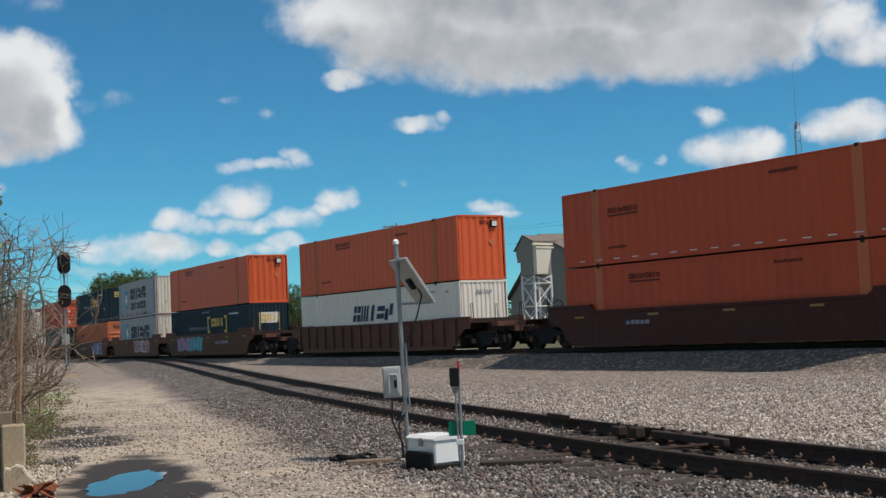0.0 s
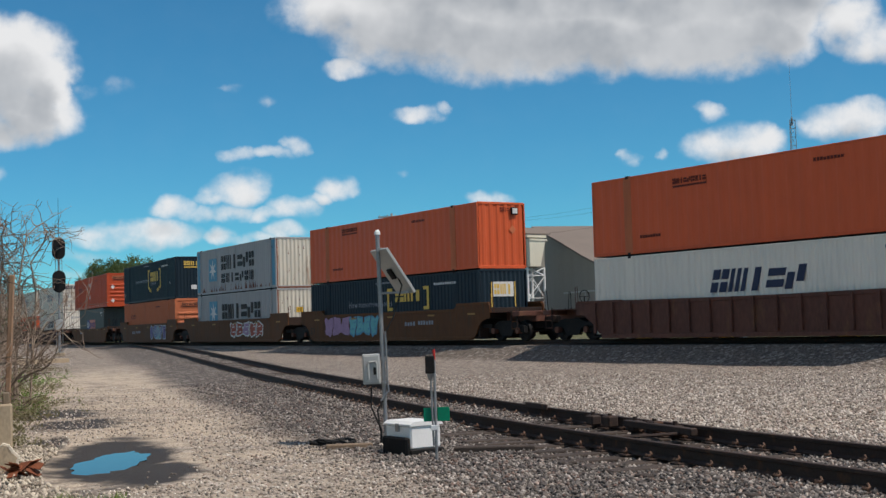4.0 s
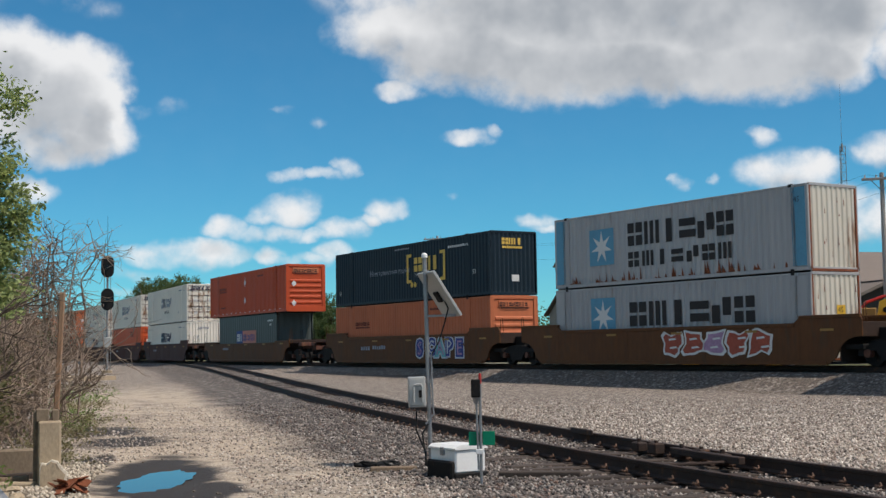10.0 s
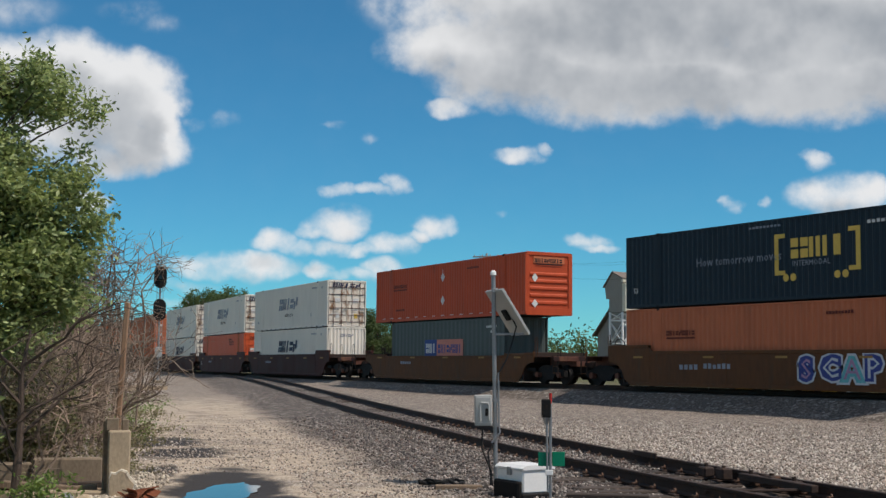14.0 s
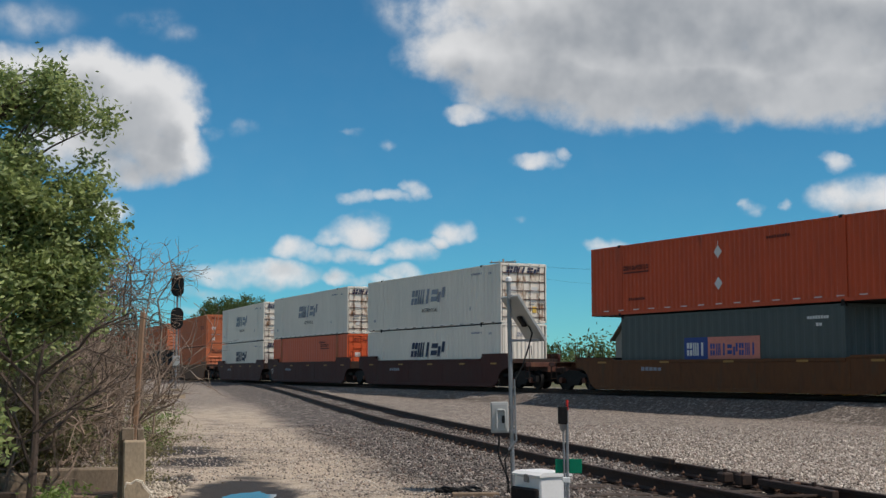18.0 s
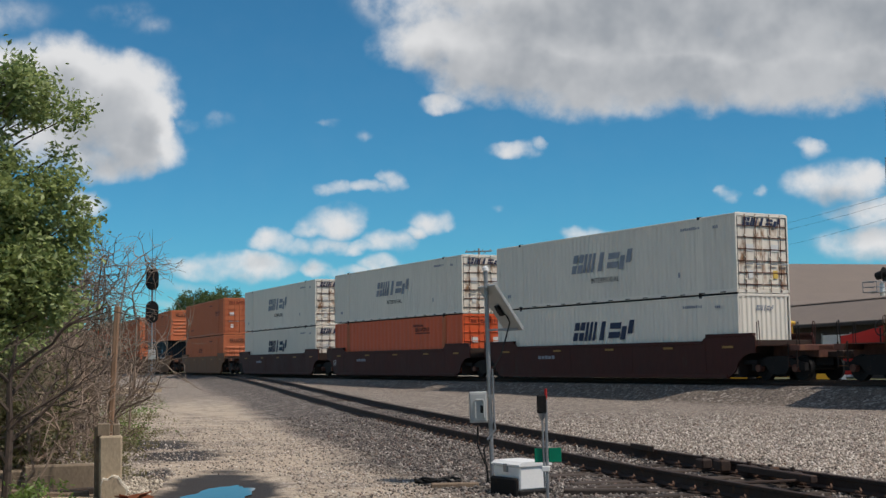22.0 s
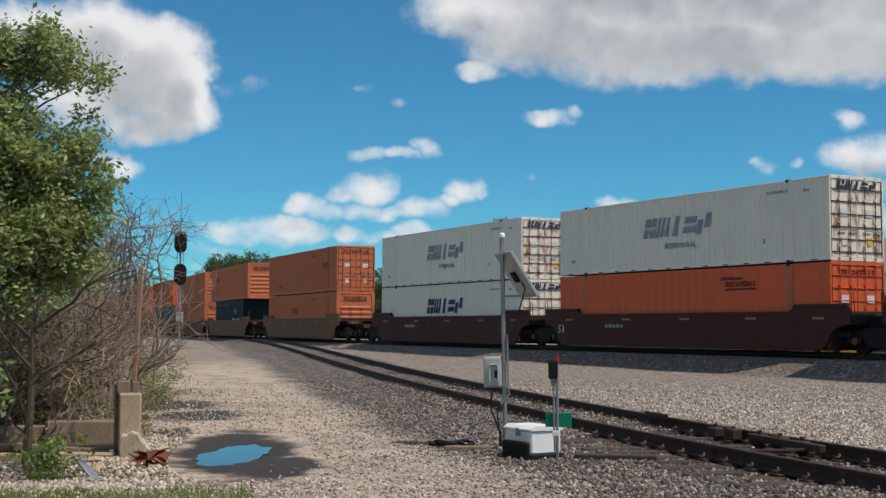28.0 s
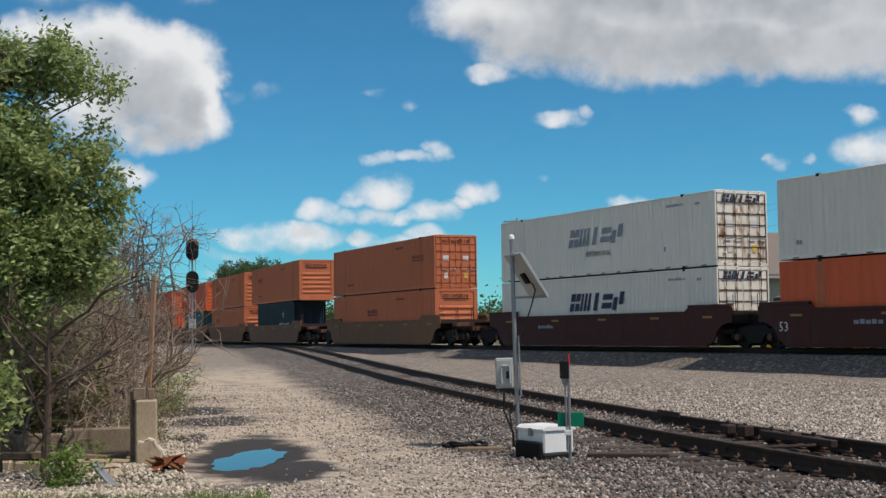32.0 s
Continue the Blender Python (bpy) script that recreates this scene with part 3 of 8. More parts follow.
def sweep_rail(centre, side, height, xs):
    """The rail's outline along the track's middle line, its head a strip of its own."""
    s, n = Shape(), len(RAIL_OUT)
    for x in xs:
        e = 0.05
        k = (centre(x + e) - centre(x - e)) / (2 * e)
        r = math.hypot(1, k)
        nx, ny = -k / r, 1 / r
        s.v += [(x + nx * (side + a), centre(x) + ny * (side + a), height(x) + b) for a, b in RAIL_OUT]
    for i in range(len(xs) - 1):
        s.f += [(i * n + j, (i + 1) * n + j, (i + 1) * n + (j + 1) % n, i * n + (j + 1) % n) for j in range(n)]
    return s


def rail_object(name, centre, side, height, xs, head, parent, label):
    me = sweep_rail(centre, side, height, xs).mesh(name, [M["rustrail"], head])
    for p in me.polygons:
        z = {round(RAIL_OUT[v % len(RAIL_OUT)][1], 4) for v in p.vertices}
        p.material_index = 1 if z == {0.0} else 0
    return part(name, me, None, parent, label)


def build_tracks():
    main = thing("main_track", "main railway track under the train on raised grey ballast", "railway track", kind="structure")
    side = thing("siding_track", "rusty siding track with weathered wooden ties in gravel", "railway track", kind="structure")
    my = lambda x: main_y(x)[0]
    xs = [-260, -220, -190, -165, -150] + [x * 2.5 for x in range(-56, 15)] + [60, 100]
    for s in (-0.755, 0.755):
        rail_object("rail", my, s, lambda x: 0.0, xs, M["shine"], main, "dark steel rail with a polished head")
    xs = [x * 1.5 for x in range(-70, 17)] + [40, 60]
    for s in (-0.755, 0.755):
        rail_object("rail", near_y, s, near_z, xs, M["rustrail"], side, "dark rusty steel rail")
    rng = random.Random(4)
    tie = Shape().cbox(-0.115, -1.3, -0.18, 0.115, 1.3, 0.0, 0.012).mesh("tie", M["tie"])
    long_tie = Shape().cbox(-0.125, -1.75, -0.18, 0.125, 1.55, 0.0, 0.014).mesh("tie", M["tie"])
    plate = Shape().cbox(-0.09, -0.18, 0, 0.09, 0.18, 0.018, 0.004).mesh("tie_plate", M["rustrail"])
    clip = Shape().tube([(0.03, 0.09, 0.0), (0.03, 0.10, 0.05), (0.0, 0.12, 0.065), (-0.03, 0.13, 0.04), (-0.03, 0.16, 0.03), (0.02, 0.165, 0.035)], 0.015, 6).mesh("rail_clip", M["rustclip"])
    x = -4.0
    count = 0
    while x > -104:
        k = (near_y(x + 0.05) - near_y(x - 0.05)) / 0.1
        a = math.degrees(math.atan(k))
        ob = part("tie", long_tie if x > -18.5 else tie, None, side)
        ob.matrix_basis = pose(x, near_y(x), near_z(x) - 0.185 + rng.uniform(-0.012, 0.012), 0, rng.uniform(-1, 1), a + rng.uniform(-1.5, 1.5))
        if x > -48:
            for s in (-0.755, 0.755):
                base = pose(x, near_y(x), near_z(x) - 0.185, 0, 0, a)
                part("tie_plate", plate, None, side).matrix_basis = base @ pose(0, s, 0)
                if x > -30:
                    for q in (0, 180):
                        part("rail_clip", clip, None, side).matrix_basis = base @ pose(0, s, 0.018, 0, 0, q)
        x -= 0.56 * math.cos(math.radians(a)) * rng.uniform(0.93, 1.07)
        count += 1
    x = 5.0
    while x > -130:
        y, k = main_y(x)
        ob = part("tie", tie, None, main)
        ob.matrix_basis = pose(x, y, -0.19, 0, 0, math.degrees(math.atan(k)) + rng.uniform(-1, 1))
        x -= 0.75


build_tracks()

# ---- the train: its cars and containers ----
W53, L53, H53 = 2.59, 16.154, 2.955
FLOOR = 0.170
# progress of the train along the track every half second that is known
PROGRESS_A = [(0, -133.34), (0.5, -129.99), (1, -126.71), (1.5, -123.55), (2, -120.40), (2.5, -117.16), (4.5, -104.18), (5, -101.01), (5.5, -97.88), (6, -94.76), (6.5, -91.65), (7, -88.59), (7.5, -85.53), (8, -82.52), (8.5, -79.52), (9, -76.56), (9.5, -73.57), (10, -70.62), (10.5, -67.72), (11, -64.93), (11.5, -62.20), (12, -59.48), (12.5, -56.74), (13, -53.97), (13.5, -51.21), (14, -48.44), (14.5, -45.71), (16.5, -35.68)]
PROGRESS_B = [(17, -33.28), (17.5, -30.88), (18, -28.46), (18.5, -26.08), (19, -23.74), (19.5, -21.43), (20, -19.16), (20.5, -16.95), (21, -14.79), (21.5, -12.64), (22, -10.49), (22.5, -8.35), (23, -6.28), (23.5, -4.28), (24, -2.35), (24.5, -0.48), (25, 1.39), (25.5, 3.24), (27.5, 10.40), (28, 12.17), (28.5, 13.93), (29, 15.62), (29.5, 17.28), (30, 18.88), (30.5, 20.45), (31, 22.05), (31.5, 23.69), (32, 25.34)]
PROGRESS = PROGRESS_A + PROGRESS_B


def train_pose(s):
    """Pose on the main track at distance s along it."""
    x = s
    for _ in range(1):
        u = max(0.0, CURVE_X - s)
        w = min(u, CURVE_U)
        x = s + CURVE_A ** 2 * w ** 3 / 6
    y, k = main_y(x)
    return pose(x, y, 0, 0, 0, math.degrees(math.atan(k)))


MOVERS = []


def corrugated(length, z0, z1, y, pitch, depth, flat=0.62):
    """A wall panel of upright trapezoid ribs along x, standing out to -y from y."""
    s = Shape()
    n = max(2, round(length / pitch))
    p = length / n
    xs = []
    for i in range(n):
        a = -length / 2 + i * p
        xs += [(a, 0), (a + p * (flat / 2), 0), (a + p * 0.5, depth), (a + p * (0.5 + flat / 2), depth)]
    xs.append((length / 2, 0))
    v = [(x, y + d, z) for x, d in xs for z in (z0, z1)]
    s.add(v, [(2 * i, 2 * i + 2, 2 * i + 3, 2 * i + 1) for i in range(len(xs) - 1)])
    return s


# clusters of plain bars in a unit cell
STROKES = [[(0, 0, 0.44, 0.44), (0.56, 0, 1, 0.44), (0, 0.56, 0.44, 1), (0.56, 0.56, 1, 1)], [(0, 0, 0.24, 1), (0.38, 0, 0.62, 1), (0.76, 0, 1, 1)], [(0.3, 0, 0.68, 1)],
           [(0, 0.1, 1, 0.42), (0, 0.58, 1, 0.9)], [(0, 0, 0.42, 0.7), (0.56, 0.3, 0.98, 1)]]


def blocks(n, x, z, w, h, y, slant, rng, gap=0.16, bars=False, step=1, first=0):
    """Clusters of plain bars, slanted or upright, in the size of a row of lettering."""
    s = Shape()
    cw = w / n
    for i in range(n):
        a, b = x + i * cw, x + (i + 1) * cw - cw * gap
        if bars:
            z1 = z + h * rng.uniform(0.75, 1.0)
            s.slab([(a, z), (b, z), (b, z1), (a, z1)], 'y', y, y - 0.003)
            continue
        sh = lambda q, r: (q + slant * (r - z), r)
        for x0, z0, x1, z1 in STROKES[(i * step + first) % len(STROKES)]:
            u = [(a + (b - a) * q, z + h * r) for q, r in ((x0, z0), (x1, z0), (x1, z1), (x0, z1))]
            s.slab([sh(*q) for q in u], 'y', y, y - 0.003)
    return s


def words(text, x, z, h, y, name, material, parent, label="", fat=0.0):
    """Readable writing on a side that looks to -y (in the built-in font)."""
    cu = bpy.data.curves.new(name, 'FONT')
    cu.body, cu.size, cu.resolution_u, cu.extrude, cu.offset = text, h * 1.38, 1 if fat == 0 else 2, 0.001, fat * 0.5
    tmp = bpy.data.objects.new(name, cu)
    me = bpy.data.meshes.new_from_object(tmp)
    bpy.data.objects.remove(tmp)
    me.materials.clear()
    me.materials.append(material)
    ob = part(name, me, None, parent, label)
    ob.matrix_basis = pose(x, y, z, 90)
    return ob


def end_words(text, y, z, h, x, name, material, parent, label=""):
    ob = words(text, 0, 0, h, 0, name, material, parent, label)
    ob.matrix_basis = pose(x, y, z, 90, 0, 90)
    return ob


def container(color, label, length, width, height, end, z, centre, logo="", posts=True, pitch=0.28, lettering=None, seed=0):
    """A container with its middle at `centre` along the train and its floor at z."""
    rng = random.Random(seed)
    root = thing("shipping_container", label, "shipping container", "containers on the train")
    mat = M[color]
    hl, hw = length / 2, width / 2
    frame_mat = mat
    # rails and posts
    for sy in (-1, 1):
        y0, y1 = sorted((sy * hw, sy * (hw - 0.07)))
        part("bottom_rail", Shape().cbox(-hl, y0, 0.045, hl, y1, 0.17, 0.008), frame_mat, root)
        part("top_rail", Shape().cbox(-hl, y0, height - 0.09, hl, y1, height - 0.025, 0.008), frame_mat, root)
        for sx in (-1, 1):
            x0, x1 = sorted((sx * hl, sx * (hl - 0.12)))
            part("corner_post", Shape().cbox(x0, y0 - (0.004 if sy < 0 else 0), 0.045, x1, y1, height - 0.03, 0.008), frame_mat, root)
        # ribbed side wall
        wall = corrugated(length - 0.24, 0.17, height - 0.09, -(hw - 0.008), pitch, 0.036 if pitch < 0.4 else 0.016)
        if sy > 0:
            wall = Shape().box(-hl + 0.12, hw - 0.05, 0.17, hl - 0.12, hw - 0.02, height - 0.09)
        part("side_wall", wall, mat, root)
        if posts and length > 13:
            for sx in (-1, 1):
                px = sx * 6.096
                post = Shape().cbox(px - 0.20, y0 - 0.006 if sy < 0 else y0, 0.05, px + 0.20, y1 if sy < 0 else y1 + 0.006, height - 0.03, 0.01)
                if sy < 0:
                    for g in (-0.11, 0.0, 0.11):
                        post.box(px + g - 0.008, y0 - 0.016, 0.2, px + g + 0.008, y0 - 0.004, height - 0.12)
                part("lifting_post", post, frame_mat if color not in ("orange", "redorange") or pitch < 0.4 else M["peach"], root)
    part("roof", Shape().box(-hl + 0.02, -hw + 0.06, height - 0.05, hl - 0.02, hw - 0.06, height - 0.02), mat, root)
    part("floor_frame", Shape().box(-hl + 0.05, -hw + 0.07, 0.03, hl - 0.05, hw - 0.07, 0.15), M["black"], root)
    casting = Shape().cbox(-0.09, -0.085, 0, 0.09, 0.085, 0.12, 0.012).mesh("corner_casting", M["black"])
    spots = [(sx * (hl - 0.09 if not (posts and length > 13) else 6.096)) for sx in (-1, 1)]
    for px in spots:
        for sy in (-1, 1):
            for pz in (0.0, height - 0.115):
                part("corner_casting", casting, None, root).matrix_basis = pose(px, sy * (hw - 0.078), pz)
    part("rear_wall", Shape().box(-hl + 0.01, -hw + 0.1, 0.15, -hl + 0.05, hw - 0.1, height - 0.08), mat, root)
    # the end that looks to +x
    if end == "ribs":
        e = corrugated(width - 0.24, 0.15, height - 0.09, 0, 0.235 if pitch < 0.4 else 0.42, -0.034)
        e.v = [(hl - 0.045 - y, x, z_) for x, y, z_ in e.v]
        part("end_wall", e, M["litgreyrust"] if color == "grey" else mat, root)
        part("end_sill", Shape().cbox(hl - 0.07, -hw + 0.07, 0.02, hl, hw - 0.07, 0.16, 0.008), frame_mat, root)
        part("end_header", Shape().cbox(hl - 0.07, -hw + 0.07, height - 0.10, hl, hw - 0.07, height, 0.008), frame_mat, root)
    elif end == "louver":
        part("end_wall", Shape().box(hl - 0.08, -hw + 0.1, 0.1, hl - 0.045, hw - 0.1, height - 0.05), mat, root)
        part("end_sill", Shape().cbox(hl - 0.07, -hw + 0.07, 0.02, hl, hw - 0.07, 0.36, 0.008), frame_mat, root)
        part("end_header", Shape().cbox(hl - 0.07, -hw + 0.07, height - 0.16, hl, hw - 0.07, height, 0.008), frame_mat, root)
        for y0 in (-hw + 0.07, hw - 0.22):
            part("end_stile", Shape().cbox(hl - 0.06, y0, 0.36, hl, y0 + 0.15, height - 0.16, 0.008), frame_mat, root)
        for i in range(5):
            z0 = 0.50 + i * 0.33
            part("end_beam", Shape().slab([(hl - 0.045, z0), (hl + 0.0, z0 + 0.05), (hl + 0.0, z0 + 0.14), (hl - 0.045, z0 + 0.19)], 'y', -hw + 0.28, hw - 0.28), mat, root)
    else:
        part("door_header", Shape().cbox(hl - 0.1, -hw + 0.07, height - 0.13, hl, hw - 0.07, height, 0.008), frame_mat, root)
        part("door_sill", Shape().cbox(hl - 0.1, -hw + 0.07, 0.02, hl, hw - 0.07, 0.15, 0.008), frame_mat, root)
        for sy in (-1, 1):
            y0, y1 = sorted((sy * 0.012, sy * (hw - 0.09)))
            door = part("door", Shape().cbox(hl - 0.07, y0, 0.16, hl - 0.025, y1, height - 0.14, 0.006), M["rustydoor"] if color == "white" and z > 2 else mat, root)
            for i in range(6):
                zz = 0.32 + i * 0.43
                part("hinge_bar", Shape().cbox(hl - 0.03, y0 + 0.02, zz, hl + 0.012, y1 - 0.02, zz + 0.03, 0.006), M["brown"] if color == "white" else mat, door)
            for q in (0.28, 0.72):
                yy = y0 + (y1 - y0) * q
                part("lock_rod", Shape().rod((hl + 0.03, yy, 0.06), (hl + 0.03, yy, height - 0.05), 0.017, n=8), M["brown"] if color == "white" else mat, door)
                part("handle", Shape().cbox(hl + 0.02, yy - 0.02, 1.05, hl + 0.05, yy + 0.34, 1.10, 0.006), M["galv"], door)
                for zz in (0.12, 0.5, 1.3, 2.1, height - 0.16):
                    part("rod_bracket", Shape().cbox(hl - 0.02, yy - 0.045, zz, hl + 0.055, yy + 0.045, zz + 0.06, 0.006), M["rustydoor"] if color == "white" else mat, door)
            part("door_seal", Shape().box(hl - 0.03, y1 - 0.02 if sy > 0 else y0, 0.15, hl - 0.012, y1 if sy > 0 else y0 + 0.02, height - 0.13), M["rubber"], door)
            for zz, hh, dd in ((0.55, 0.3, 0.22), (1.55, 0.26, 0.34)):
                part("placard", Shape().box(hl - 0.02, (y0 + y1) / 2 - dd / 2, zz, hl + 0.0, (y0 + y1) / 2 + dd / 2, zz + hh), M["logoyellow"] if (zz < 1 and sy > 0) else M["pale"], door)
    root.matrix_basis = pose(0, 0, z)
    MOVERS.append((root, centre, z))
    ys = -(hw + 0.004)
    if lettering:
        lettering(root, hl, hw, height, ys, rng)
    return root


def end_patch(root, hl, y0, z0, y1, z1, material, name="end_mark"):
    return part(name, Shape().box(hl + 0.001, y0, z0, hl + 0.006, y1, z1), material, root)


def end_blocks(root, hl, n, y0, z0, w, h, slant, rng, material, name="end_logo", bars=False):
    s = blocks(n, y0, z0, w, h, 0, slant, rng, bars=bars)
    s.v = [(hl + 0.004 - y, x, z) for x, y, z in s.v]
    return part(name, s, material, root)


def small_marks(root, hl, height, ys, rng, material, many=True):
    for x, z, n, w, h in ((hl - 3.0, height - 0.45, 9, 1.1, 0.11), (hl - 1.2, height - 0.5, 3, 0.3, 0.12), (-hl + 0.9, 0.55, 2, 0.3, 0.16), (hl - 3.2, 0.75, 1, 0.14, 0.2))[:4 if many else 2]:
        part("number_bars", blocks(n, x, z, w, h, ys, 0, rng, 0.25, True), material, root)


def orange_marks(x=-4.4, z=2.25, up=True, end="ribs", dashes=True, plates=False):
    def put(root, hl, hw, height, ys, rng):
        part("logo", blocks(9, x, z, 1.65, 0.20, ys, 0, rng, 0.12), M["logored"], root, "dark red block lettering shapes")
        part("logo_underline", Shape().box(x, ys - 0.003, z - 0.13, x + 1.65, ys, z - 0.06), M["logored"], root)
        part("number_bars", blocks(9, hl - 5.5, height - 0.5, 1.2, 0.12, ys, 0, rng, 0.2, True), M["logored"], root)
        part("number_bars", blocks(8, -hl + 2.6, 0.6, 1.1, 0.12, ys, 0, rng, 0.2, True), M["logored"], root)
        if dashes:
            for i in range(15):
                part("reflector", Shape().box(-hl + 0.9 + i * 1.0, ys - 0.004, 0.21, -hl + 1.25 + i * 1.0, ys, 0.245), M["pale"], root)
        if plates:
            for zz in (1.0, 2.2):
                part("placard", Shape().slab([(-0.22, zz), (0, zz - 0.25), (0.22, zz), (0, zz + 0.25)], 'y', ys - 0.006, ys), M["pale"], root)
            part("vent_strip", Shape().box(-0.015, ys - 0.005, height - 0.75, 0.015, ys, height - 0.35), M["pale"], root)
        if end == "louver":
            part("sign_board", Shape().box(hl - 0.03, -0.85, height - 0.52, hl - 0.004, 0.85, height - 0.22), M["peach"], root)
            s = end_blocks(root, hl - 0.006, 9, -0.8, height - 0.50, 1.55, 0.2, 0, rng, M["logoblack"])
            part("sign_underline", Shape().box(hl - 0.004, -0.72, height - 0.60, hl + 0.002, 0.74, height - 0.55), M["logoblack"], root)
            if plates:
                for yy, zz in ((-0.78, 1.75), (-0.78, 0.55)):
                    part("placard", Shape().slab([(yy - 0.17, zz), (yy, zz - 0.2), (yy + 0.17, zz), (yy, zz + 0.2)], 'x', hl + 0.002, hl + 0.008), M["pale"], root)
        elif end == "ribs":
            end_blocks(root, hl - 0.008, 5, -0.05, height - 0.42, 0.62, 0.2, 0, rng, M["logored"])
            part("heater_box", Shape().cbox(hl - 0.02, 0.52, height - 0.55, hl + 0.09, 0.86, height - 0.22, 0.02), M["black"], root, "small black unit with a pale rim")
            part("heater_rim", Shape().cbox(hl + 0.088, 0.56, height - 0.5, hl + 0.10, 0.82, height - 0.27, 0.004), M["pale"], root)
            part("placard", Shape().slab([(0.42, 1.75), (0.6, 1.55), (0.78, 1.75), (0.6, 1.95)], 'x', hl - 0.008, hl - 0.002), M["peach"], root)
        elif end == "doors":
            end_blocks(root, hl - 0.02, 9, -0.85, height - 0.48, 1.7, 0.22, 0, rng, M["logored"])
    return put


def white_marks(upper, doors):
    def put(root, hl, hw, height, ys, rng):
        z = 1.22 if upper else 1.30
        part("logo", blocks(5, -2.1, z + 0.12, 4.1, 0.78, ys, 0.30, rng, 0.10), M["logofade"] if upper else M["logoblue"], root, "slanted faded grey-blue block lettering" if upper else "slanted dark blue block lettering")
        if upper:
            words("INTERMODAL", -0.7, 0.86, 0.22, ys - 0.002, "lettering", M["logoblack"], root)
        small_marks(root, hl, height, ys, rng, M["logofade"])
        for i in range(14):
            part("rail_slot", Shape().box(-hl + 0.7 + i * 1.12, ys - 0.003, 0.06, -hl + 1.0 + i * 1.12, ys, 0.10), M["logoblack"], root)
        if doors:
            end_blocks(root, hl + 0.03, 5, -1.0, height - 0.48, 1.9, 0.30, 0.3, rng, M["logoblue"])
        else:
            end_blocks(root, hl - 0.008, 5, -0.42, height - 0.62, 0.85, 0.2, 0.3, rng, M["logofade"])
            part("data_plate", Shape().slab([(-0.55, 0.45), (-0.35, 0.3), (-0.3, 0.55), (-0.45, 0.72)], 'x', hl - 0.008, hl - 0.002), M["pale"], root)
    return put


def bracket_logo(root, x0, x1, z0, z1, y, material, rng, axis="y"):
    """Two square brackets with three bold blocks between them."""
    t = (x1 - x0) * 0.05
    for x, d in ((x0, 1), (x1, -1)):
        s = Shape()
        a, b = sorted((x, x + d * t))
        s.box(a, y - 0.003, z0 + t * 0.8, b, y, z1 - t * 0.8)
        a, b = sorted((x, x + d * t * 2.6))
        for zz in (z0, z1 - t * 0.8):
            s.box(a, y - 0.003, zz, b, y, zz + t * 0.8)
        part("bracket_logo", s, material, root, "yellow bracket shape")
    h = (z1 - z0) * 0.48
    part("logo", blocks(3, x0 + (x1 - x0) * 0.2, z0 + (z1 - z0) * 0.38, (x1 - x0) * 0.66, h, y, 0, rng, 0.06), material, root, "bold yellow block lettering shapes")


def navy_marks(upper):
    def put(root, hl, hw, height, ys, rng):
        x0, z0 = (0.25, 0.92) if upper else (0.1, 1.32)
        bracket_logo(root, x0, x0 + 3.85, z0, z0 + (1.45 if upper else 1.08), ys, M["logoyellow"], rng)
        words("How tomorrow moves", -3.85, z0 + 0.55 if upper else 1.55, 0.34, ys - 0.002, "lettering", M["logofade"], root)
        part("number_bars", blocks(10, 4.4, height - 0.55, 1.9, 0.12, ys, 0, rng, 0.3, True), M["pale"], root)
        part("number_bars", blocks(9, -1.0, height - 0.3, 1.6, 0.09, ys, 0, rng, 0.3, True), M["logofade"], root)
        if upper:
            words("INTERMODAL", 1.08, 1.20, 0.20, ys - 0.002, "lettering", M["logofade"], root)
            for i, x in enumerate((0.78, 1.12, 3.1, 3.45)):
                part("emblem_dot", Shape().slab([(x + 0.14 * math.cos(k * 0.785), 0.82 + 0.14 * math.sin(k * 0.785)) for k in range(8)], 'y', ys - 0.003, ys), M["logoyellow"], root)
            bl = blocks(3, -0.62, height - 0.62, 1.15, 0.30, 0, 0, rng, 0.06)
            bl.v = [(hl - 0.006 - y, x, z) for x, y, z in bl.v]
            part("end_logo", bl, M["logoyellow"], root)
            end_blocks(root, hl - 0.008, 9, -0.6, height - 0.80, 1.1, 0.12, 0, rng, M["logoyellow"], "end_bars", True)
            end_patch(root, hl - 0.008, -0.1, 0.65, 0.3, 0.95, M["pale"])
            words("53", 6.6, 1.05, 0.22, ys - 0.002, "size_number", M["pale"], root)
            words("53", -7.6, 0.62, 0.22, ys - 0.002, "size_number", M["pale"], root)
        else:
            end_patch(root, hl - 0.008, -0.55, 1.75, 0.55, 2.4, M["pale"], "logo_panel")
            end_blocks(root, hl - 0.001, 3, -0.5, 1.85, 1.0, 0.45, 0, rng, M["logoyellow"])
            for yy in (-0.66, 0.6):
                end_patch(root, hl - 0.008, yy, 1.3, yy + 0.05, 2.4, M["logoyellow"], "end_bracket")
    return put


def star(cx, cz, r, y, points=7):
    s = Shape()
    ring = [(cx + math.cos(math.pi / 2 + i * math.pi / points) * (r if i % 2 == 0 else r * 0.36), cz + math.sin(math.pi / 2 + i * math.pi / points) * (r if i % 2 == 0 else r * 0.36)) for i in range(2 * points)]
    return s.slab(ring, 'y', y, y - 0.003)


